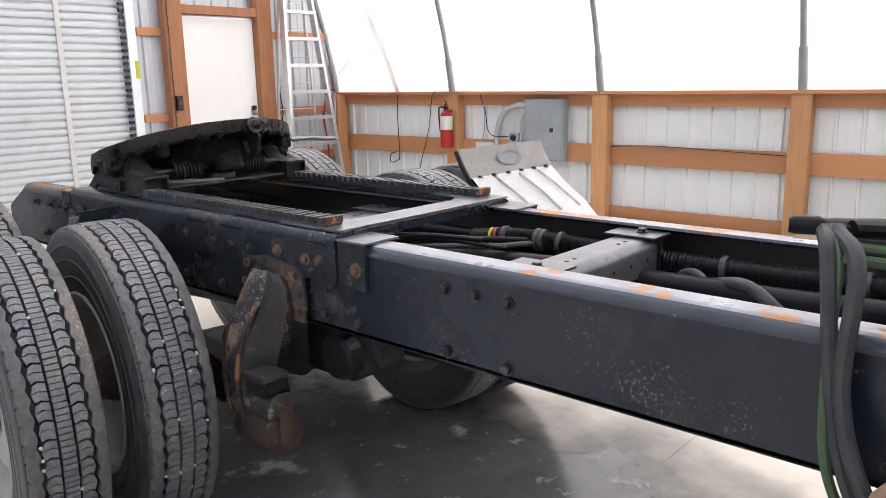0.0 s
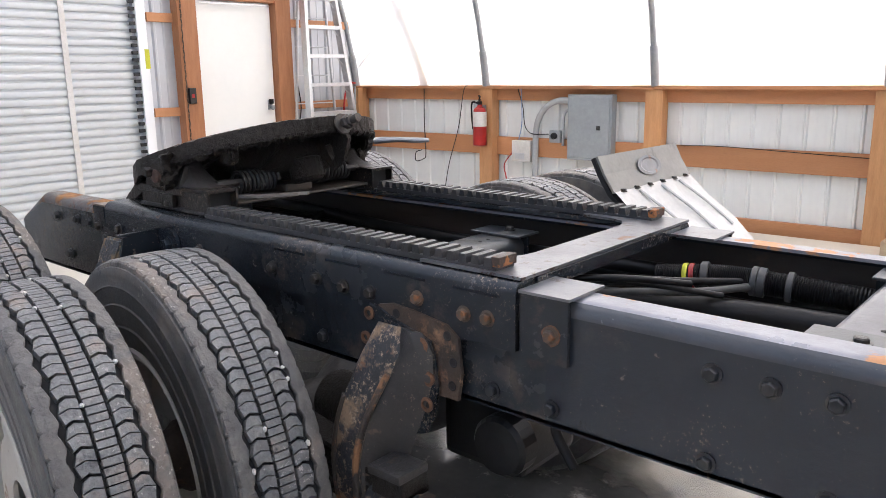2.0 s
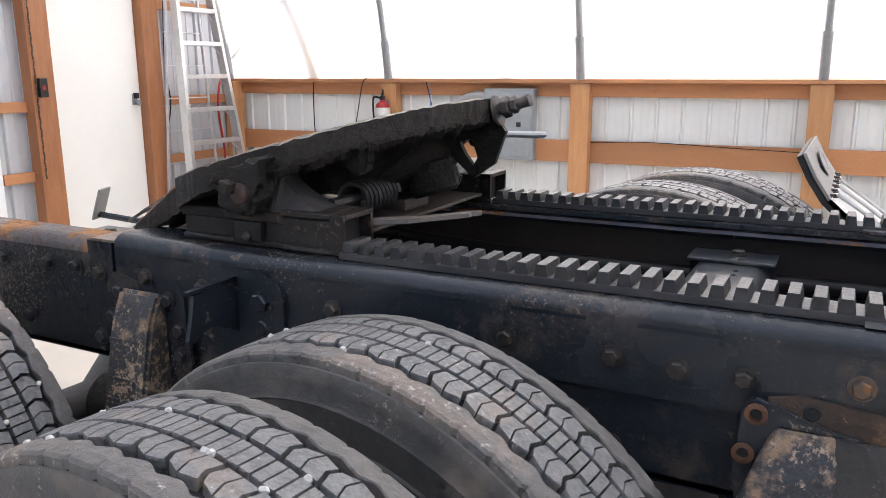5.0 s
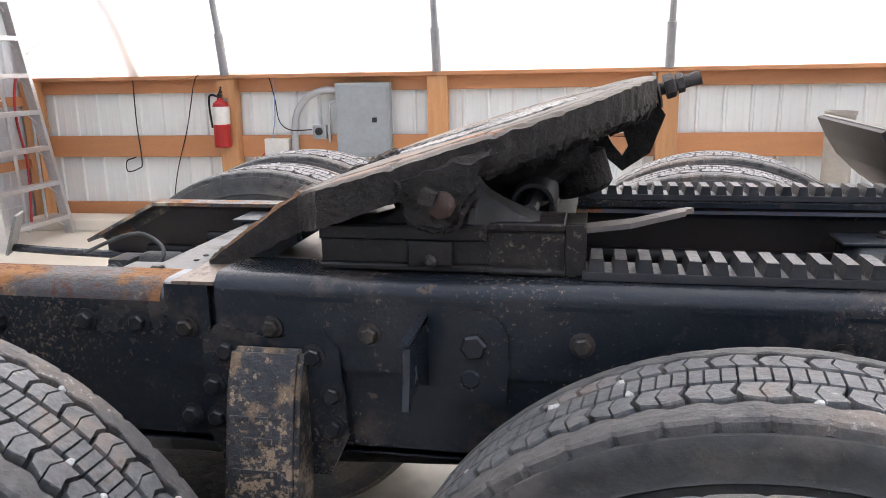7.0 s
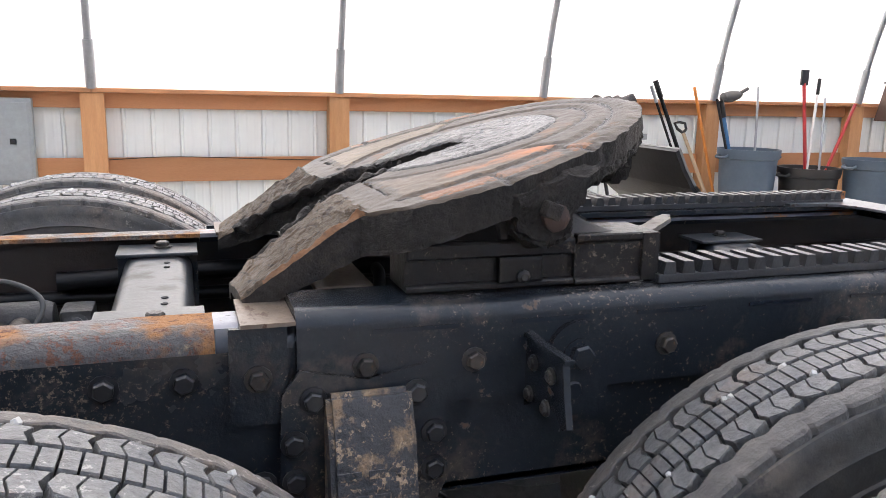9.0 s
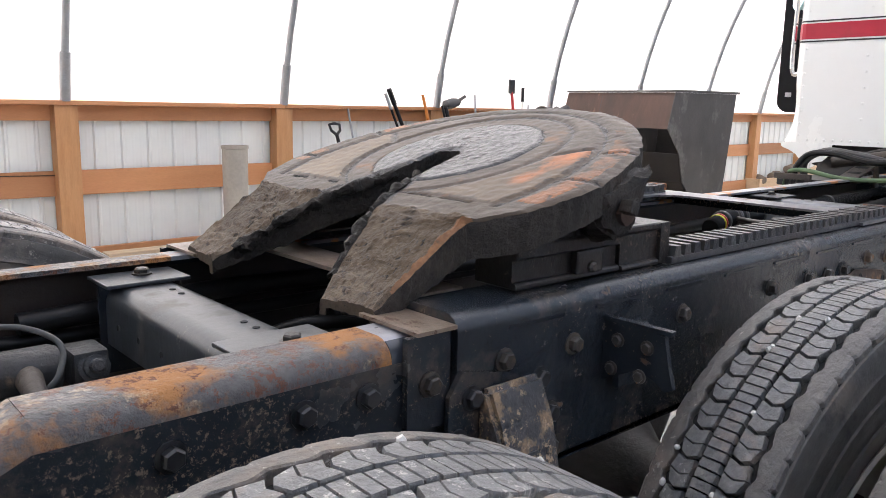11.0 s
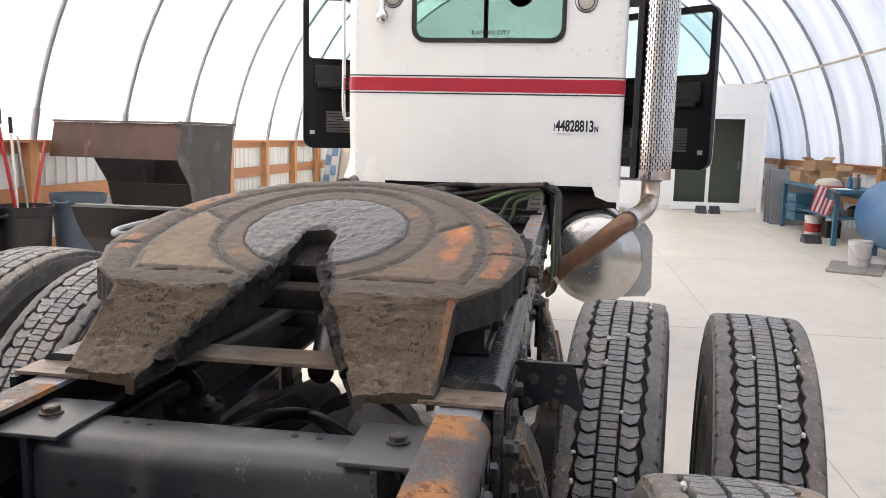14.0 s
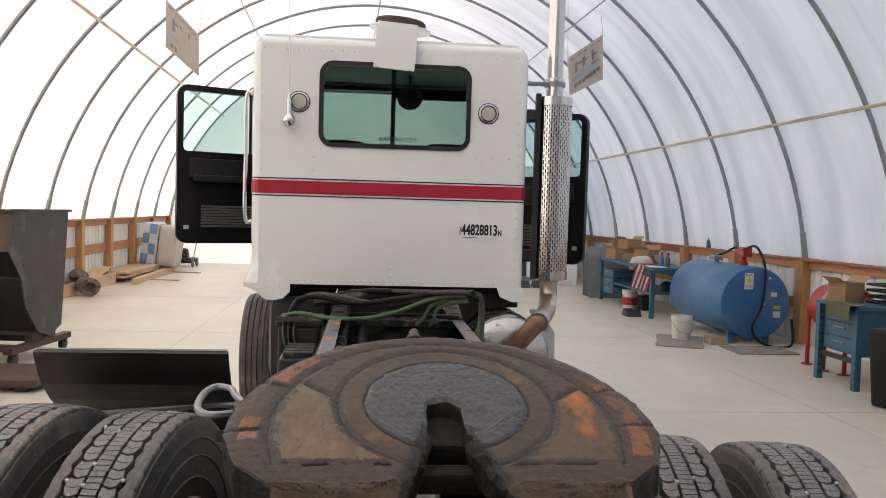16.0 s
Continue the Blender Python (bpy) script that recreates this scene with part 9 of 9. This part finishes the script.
    prism(bm, [(-sy, sz), (-sy - t, sz), (-sy - sz * 0.35, sz * 1.3), (-sy - sz * 0.33, sz * 1.32)], -sx, sx, "x")
    part("flap", bm, "cardboard", o)


carton(14.45, -5.2, 0.90, 0.26, 0.32, 0.22, 5)
carton(14.3, -5.25, 1.121, 0.15, 0.18, 0.20, 20, "small brown cardboard box stacked on another")
carton(13.3, -5.25, 0.90, 0.16, 0.20, 0.26, 40)
carton(13.75, -5.1, 0.90, 0.14, 0.16, 0.14, -25)
bm = bmesh.new()
lathe(bm, [(0.02, 0), (0.22, 0.01), (0.18, 0.10), (0.05, 0.14)], 14, m=pose(13.0, -5.05, 0.90))
grime_up(bm, bm.verts, 0.05, 5)
tagged(part("rag_heap", bm, "grey_cloth", smooth=True), "crumpled grey rags on the workbench", "rags")


def spray(x, y, z, material, label):
    o = thing("spray_bottle", label, "bottle", pose(x, y, z))
    bm = bmesh.new()
    lathe(bm, [(0.042, 0), (0.045, 0.01), (0.045, 0.14), (0.018, 0.19), (0.016, 0.21)], 16)
    part("bottle", bm, material, o, smooth=True)
    bm = boxes((-0.045, 0.02, -0.014, 0.014, 0.21, 0.25), bevel=0.005)
    part("trigger", bm, "red", o)


spray(12.25, -5.15, 0.90, "blue", "blue spray bottle standing on the workbench")
spray(12.12, -5.22, 0.90, "bin_blue", "grey-blue spray bottle standing on the workbench")
part_flag = thing("small_flag", "small striped flag hanging over the bench edge", "flag", pose(11.66, -4.80, 0.90, 0, 0, 90))
hang = lambda u, v: (0.30 * u + 0.12 * v, 0.012 * math.sin(u * 11 + v * 3) - 0.02, -0.02 - 0.40 * v + 0.10 * u)
for k in range(9):
    bm = bmesh.new()
    rows = [[bm.verts.new(hang((k + e) / 9, v / 10)) for v in range(11)] for e in (0, 0.5, 1)]
    for p, q in zip(rows, rows[1:]):
        loop_bridge(bm, p, q, False)
    part("stripe", bm, "white_cloth" if k % 2 else "flag_cloth", part_flag, smooth=True)
bm = bmesh.new()
rows = [[bm.verts.new(Vector(hang(u / 8, v / 8)) + Vector((0, 0.004, 0))) for v in range(4)] for u in range(5)]
for p, q in zip(rows, rows[1:]):
    loop_bridge(bm, p, q, False)
part("corner_field", bm, "bin_blue", part_flag, "dark blue corner field")
bm = bmesh.new()
tube(bm, [(-0.02, 0.0, -0.05), (0.34, -0.02, 0.10)], 0.006, 6)
part("stick", bm, "old_wood", part_flag)
tagged(part("red_folder", boxes((12.35, 12.75, -5.15, -4.86, 0.902, 0.925), bevel=0.004), "red"), "flat red folder lying on the workbench", "folder")
tagged(part("paper_sheets", boxes((11.85, 12.25, -5.1, -4.84, 0.902, 0.908)), "vinyl"), "loose white papers on the workbench", "papers")
tagged(part("wood_offcut", boxes((12.9, 13.15, -5.55, -5.3, 0.902, 1.06), bevel=0.006), "old_wood"), "short block of timber on the workbench", "block")
bm = bmesh.new()
lathe(bm, [(0.10, 0), (0.12, 0.02), (0.12, 0.12), (0.08, 0.16), (0.03, 0.18)], 14, m=pose(12.2, -5.25, 0.452))
tagged(part("oil_can", bm, "bin_black", smooth=True), "black oil can on the lower shelf", "can")
bm = bmesh.new()
for k in range(5):
    tube(bm, smooth_path([(12.02 + 0.02 * k, -4.98, 0.50), (11.95, -4.92 + 0.02 * k, 0.42), (12.05, -4.95, 0.34 - 0.01 * k), (12.12, -5.0, 0.43), (12.02 + 0.02 * k, -4.98, 0.50)], 5), 0.011, 6)
tagged(part("air_line", bm, "red", smooth=True), "coiled red air line hanging by the bench leg", "hose")
for x, a in ((15.1, 8), (15.35, 6), (15.6, 9)):
    tagged(part("leaning_panel", boxes((-0.02, 0.02, -0.45, 0.45, 0, 1.1), bevel=0.004), "galv", m=pose(x, -5.1, 0.0, 0, a, 0)), "dull metal panel leaning beside the workbench", "panel", "leaning panels")


def pail(x, y, label, r=0.145, hgt=0.36, band=None):
    o = thing("pail", label, "pail", pose(x, y, 0))
    bm = bmesh.new()
    lathe(bm, [(r * 0.88, 0), (r * 0.9, 0.01), (r * 0.98, hgt - 0.07), (r * 1.04, hgt - 0.065), (r * 1.04, hgt - 0.045), (r, hgt - 0.04), (r * 1.05, hgt), (r * 0.97, hgt), (r * 0.9, 0.03)], 28, closed=True)
    lathe(bm, [(r * 0.9, 0.01), (r * 0.9, 0.03)], 28)
    part("shell", bm, "pail", o, smooth=True)
    bm = bmesh.new()
    tube(bm, smooth_path([(0, -r * 1.05, hgt - 0.08), (-r * 0.9, -r * 0.7, hgt - 0.2), (-r * 1.15, 0, hgt - 0.24), (-r * 0.9, r * 0.7, hgt - 0.2), (0, r * 1.05, hgt - 0.08)], 5), 0.004, 5)
    part("handle", bm, "galv", o)
    if band:
        bm = bmesh.new()
        lathe(bm, [(r * 0.975, 0.07), (r * 0.985, 0.07), (r * 1.0, 0.22), (r * 0.985, 0.22)], 28)
        part("label", bm, band, o, "printed label")


pail(9.45, -4.42, "white plastic pail standing on a board")
pail(13.3, -4.95, "white plastic pail with a red label", band="red")
bm = bmesh.new()
rim = [(9.25 + 0.50 * math.cos(a) / max(abs(math.cos(a)), abs(math.sin(a))) + 0.03 * noise.noise(Vector((math.cos(a) * 5, math.sin(a) * 5, 2))), -4.30 + 0.32 * math.sin(a) / max(abs(math.cos(a)), abs(math.sin(a))) + 0.03 * noise.noise(Vector((math.cos(a) * 6, math.sin(a) * 6, 7)))) for a in np.linspace(0, 2 * math.pi, 48, endpoint=False)]
prism(bm, rim, 0.0, 0.022, "z")
for v in bm.verts:
    v.co.z += 0.05 * max(0.0, v.co.x - 9.55) if v.co.z > 0.01 else 0.0
bmesh.ops.transform(bm, matrix=pose(9.2, -4.3, 0, 0, 0, -22) @ pose(-9.2, 4.3, 0), verts=bm.verts)
tagged(part("floor_mat", bm, "dusty_mat"), "dusty worn rubber mat on the floor", "mat")
tagged(part("wood_block", boxes((9.05, 9.30, -4.95, -4.70, 0.0, 0.10), bevel=0.005), "old_wood"), "short block of weathered timber on the floor", "block")
tagged(part("floor_board", boxes((8.3, 8.9, -5.6, -4.75, 0.0, 0.02), bevel=0.003), "dusty_mat"), "flat dirty board under the tank", "board")
bm = bmesh.new()
prism(bm, [(11.95, 0), (12.25, 0), (12.18, 0.13), (12.05, 0.13)], -4.72, -4.45, "y")
tagged(part("wheel_chock", bm, "valve"), "grey steel wheel chock on the floor", "chock")
bm = bmesh.new()
box(bm, 12.9, 13.15, -5.3, -5.05, 0.0, 0.28, 0.02)
tagged(part("battery", bm, "bin_black"), "black battery under the workbench", "battery")

tank2 = thing("fuel_drum_tank", "large blue horizontal steel fuel tank on legs", "tank", pose(0, -0.10, 0))
bm = bmesh.new()
lathe(bm, [(0.02, 9.08), (0.42, 9.085), (0.505, 9.10), (0.52, 9.12), (0.52, 10.98), (0.505, 11.0), (0.02, 11.01)], 48, "x", m=pose(0, -5.25, 0.60))
part("shell", bm, "blue", tank2, smooth=True)
for x in (9.25, 10.75):
    for y in (-5.52, -4.98):
        part("leg", boxes((x, x + 0.06, y - 0.04, y + 0.04, 0, 0.20), bevel=0.004), "blue", tank2)
part("placard", boxes((9.078, 9.081, -5.20, -5.07, 0.80, 1.03)), "pail", tank2, "white hazard placard")
bm = bmesh.new()
prism(bm, [(-5.135, 0.985), (-5.185, 0.935), (-5.135, 0.885), (-5.085, 0.935)], 9.0765, 9.0775, "x")
part("placard_mark", bm, "yellow", tank2)
for y0, y1, z0, z1, material in ((-5.56, -5.47, 0.70, 0.76, "pail"), (-5.62, -5.52, 0.52, 0.57, "yellow"), (-5.62, -5.51, 0.40, 0.49, "pail"), (-5.46, -5.43, 0.95, 0.98, "pail")):
    part("label_plate", boxes((9.078, 9.081, y0, y1, z0, z1)), material, tank2)
for z in (0.845, 0.828, 0.990, 1.004):
    part("lettering_bar", boxes((9.0765, 9.0775, -5.19, -5.08, z, z + 0.007)), "ink", tank2)
bm = bmesh.new()
lathe(bm, [(0.022, 0), (0.022, 0.03), (0.012, 0.035)], 12, "x", m=pose(9.05, -5.36, 0.60))
part("drain_plug", bm, "galv", tank2)
bm = bmesh.new()
lathe(bm, [(0.06, 1.10), (0.06, 1.16), (0.04, 1.17), (0.04, 1.3)], 16, m=pose(9.6, -5.3, 0))
box(bm, 9.5, 9.7, -5.38, -5.24, 1.24, 1.38, 0.02)
part("hand_pump", bm, "red", tank2, "red hand pump")
bm = bmesh.new()
lathe(bm, [(0.04, 1.10), (0.04, 1.15), (0.025, 1.16), (0.025, 1.24)], 14, m=pose(10.3, -5.2, 0))
box(bm, 10.2, 10.42, -5.27, -5.13, 1.15, 1.22, 0.02)
part("filler", bm, "galv", tank2)
bm = bmesh.new()
tube(bm, smooth_path([(9.55, -5.25, 1.34), (9.2, -5.28, 1.40), (9.03, -5.34, 1.10), (9.0, -5.30, 0.6), (9.02, -5.18, 0.25), (9.0, -5.35, 0.03), (8.9, -5.7, 0.03), (8.95, -5.72, 0.4)], 10), 0.018, 8)
tube(bm, smooth_path([(9.7, -5.3, 1.32), (9.9, -5.3, 1.36), (10.2, -5.25, 1.25), (10.5, -5.2, 1.2)], 8), 0.016, 8)
part("hose", bm, "hose_black", tank2, "black fuel hose", smooth=True)

cart = thing("parts_cabinet", "blue steel drawer bench with red legs beside it", "cabinet", pose(0, -0.07, 0))
part("top", boxes((6.15, 6.95, -5.75, -4.90, 0.86, 0.90), bevel=0.004), "bench_blue", cart)
part("body", boxes((6.20, 6.90, -5.70, -4.97, 0.36, 0.858), bevel=0.006), "bench_blue", cart)
for k in range(3):
    d = part("drawer", boxes((6.26, 6.84, -4.969, -4.95, 0.38 + 0.16 * k, 0.525 + 0.16 * k), bevel=0.004), "bench_blue", cart)
    part("drawer_pull", boxes((6.45, 6.65, -4.949, -4.935, 0.47 + 0.16 * k, 0.485 + 0.16 * k)), "galv", d)
for x in (6.17, 6.86):
    for y in (-5.72, -4.97):
        part("leg", boxes((x, x + 0.07, y, y + 0.07, 0.0, 0.858), bevel=0.003), "bench_blue", cart)
# dark boxes on the leg paint the shade of its perforations
for k in range(9):
    for y in (-4.947, -4.917):
        bm = boxes((6.858, 6.8605, y, y + 0.014, 0.06 + 0.088 * k, 0.09 + 0.088 * k))
        part("leg_hole", bm, "ink", cart)
part("lower_rail", boxes((6.20, 6.90, -4.96, -4.92, 0.28, 0.33), bevel=0.003), "black_and_shaded_steel", cart)
washer = thing("parts_washer", "dull red drum washer with a pale rim on red legs", "parts washer")
bm = bmesh.new()
lathe(bm, [(0.28, -0.30), (0.31, -0.28), (0.31, 0.24)], 32, "x", m=pose(7.45, -5.58, 0.74) @ Matrix.Diagonal((0.9, 0.9, 0.9, 1)))
lathe(bm, [(0.01, 0.17), (0.29, 0.20), (0.30, 0.24)], 32, "x", m=pose(7.45, -5.58, 0.74) @ Matrix.Diagonal((0.9, 0.9, 0.9, 1)))
part("drum", bm, "red", washer, smooth=True)
bm = bmesh.new()
lathe(bm, [(0.305, -0.31), (0.325, -0.31), (0.330, -0.285), (0.325, -0.26), (0.312, -0.26)], 32, "x", m=pose(7.45, -5.58, 0.74) @ Matrix.Diagonal((0.9, 0.9, 0.9, 1)), closed=True)
lathe(bm, [(0.305, -0.12), (0.322, -0.11), (0.322, -0.05), (0.312, -0.04)], 32, "x", m=pose(7.45, -5.58, 0.74) @ Matrix.Diagonal((0.9, 0.9, 0.9, 1)))
part("rim", bm, "old_wood", washer, "pale dirty rim", smooth=True)
bm = bmesh.new()
lathe(bm, [(0.02, -0.285), (0.28, -0.282), (0.29, -0.27)], 32, "x", m=pose(7.45, -5.58, 0.74) @ Matrix.Diagonal((0.9, 0.9, 0.9, 1)))
part("front_head", bm, "red", washer)
for x, y in ((7.28, -5.30), (7.02, -5.40), (7.7, -5.34)):
    bm = bmesh.new()
    tube(bm, [(x, y, 0.012), (x, y, 0.82)], 0.026, 10)
    lathe(bm, [(0.02, 0), (0.07, 0.002), (0.07, 0.012), (0.03, 0.016)], 16, m=pose(x, y, 0))
    part("leg", bm, "red", washer, smooth=True)
carton(6.75, -5.2, 0.90, 0.12, 0.14, 0.22, 15, "small red and white carton on the drawer bench")
rag2 = boxes((6.18, 6.60, -5.1, -4.89, 0.902, 0.912), (6.18, 6.60, -4.889, -4.88, 0.76, 0.905))
tagged(part("cloth", rag2, "olive_cloth"), "olive cloth hanging over the bench edge", "cloth")
crate2 = thing("milk_crate", "black plastic crate on the drawer bench", "crate")
for x0, x1, y0, y1 in ((6.3, 6.34, -5.72, -5.38), (6.62, 6.66, -5.72, -5.38), (6.34, 6.62, -5.72, -5.69), (6.34, 6.62, -5.41, -5.38)):
    bm = bmesh.new()
    for k in range(4):
        box(bm, x0, x1, y0, y1, 0.902 + 0.065 * k, 0.93 + 0.065 * k)
    part("side", bm, "bin_black", crate2)
case = thing("tool_case", "tall black plastic tool case standing on the floor", "case", pose(5.45, -5.12, 0, 0, 6, 12))
part("shell", boxes((-0.20, 0.20, -0.33, 0.33, 0.02, 0.78), bevel=0.04), "case_black", case)
part("handle", boxes((-0.05, 0.05, -0.10, 0.10, 0.78, 0.82), bevel=0.015), "bin_black", case)
for x, lab in ((13.0, "green"), (12.0, "white")):
    bm = bmesh.new()
    lathe(bm, [(0.045, 0), (0.05, 0.01), (0.05, 0.12), (0.022, 0.16), (0.022, 0.185)], 14, m=HALL @ pose(x - 1.0, YRW + 0.075, 1.254))
    tagged(part("jug", bm, "hose_green" if lab == "green" else "pail", smooth=True), lab + " plastic jug standing on the timber cap", "jug")

# ---- hanging signs ----
def sign(name, corners, label):
    o = thing(name, label, "sign")
    a, b, c, d = (Vector(p) for p in corners)
    n = (b - a).cross(d - a).normalized() * 0.012
    bm = bmesh.new()
    lo, hi = [bm.verts.new(p) for p in (a, b, c, d)], [bm.verts.new(p + n) for p in (a, b, c, d)]
    bm.faces.new(lo)
    bm.faces.new(hi[::-1])
    loop_bridge(bm, lo, hi)
    part("board", bm, "sign", o)
    bars = [(0.10 + 0.19 * k, 0.08, 0.10, 0.035, "faded_ink") for k in range(5)]
    bars += [(0.20, 0.26, 0.07, 0.26, "faded_ink"), (0.30, 0.30, 0.10, 0.05, "faded_ink"), (0.42, 0.24, 0.05, 0.24, "faded_ink"), (0.50, 0.32, 0.14, 0.05, "faded_ink"), (0.68, 0.22, 0.05, 0.28, "faded_ink"), (0.76, 0.34, 0.10, 0.05, "faded_ink")]
    bars += [(0.22, 0.62, 0.30, 0.09, "pale_blue"), (0.60, 0.60, 0.52, 0.10, "pale_blue"), (0.74, 0.57, 0.20, 0.05, "print_red")]
    bars += [(0.16 + 0.11 * k, 0.81, 0.07, 0.10, "faded_ink") for k in range(7)]
    for uc, f, w, h0, material in bars:
        bm = bmesh.new()
        p = lambda u, v: a + (b - a) * u + (d - a) * v
        for sgn in (-0.004, 1.0):
            off = n * (sgn if sgn > 0 else 0) + n.normalized() * (0.003 if sgn > 0 else -0.003)
            q = [bm.verts.new(p(u, v) + off) for u, v in ((uc - w / 2, f), (uc + w / 2, f), (uc + w / 2, f + h0), (uc - w / 2, f + h0))]
            bm.faces.new(q)
        part("lettering_bar", bm, material, o)
    for p0 in (a, b):
        bm = bmesh.new()
        tube(bm, [p0, p0 + Vector((0, (YC - p0.y) * 0.02, max(0.2, arch_top(p0.y) - p0.z - 0.1)))], 0.004, 5)
        part("wire", bm, "galv", o)


sign("hanging_sign", ((11.4, 3.45, 5.02), (12.4, 3.156, 4.701), (12.4, 3.147, 3.999), (11.4, 3.45, 4.28)), "weathered printed board hanging from the roof hoops")
sign("hanging_sign", ((11.2, -3.02, 4.36), (12.1, -3.86, 4.98), (12.1, -3.89, 4.20), (11.2, -3.08, 3.76)), "weathered printed board hanging from the roof hoops")

# ---- wet stain under the frame, the truck's shade put into its colour ----
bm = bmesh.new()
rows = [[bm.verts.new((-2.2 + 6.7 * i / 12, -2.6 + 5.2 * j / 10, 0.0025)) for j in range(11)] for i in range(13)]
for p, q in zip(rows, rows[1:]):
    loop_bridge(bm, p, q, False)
tagged(part("floor_stain", bm, "stain"), "damp oil stain on the concrete, with under-truck shade in its colour", "stain", kind="structure")
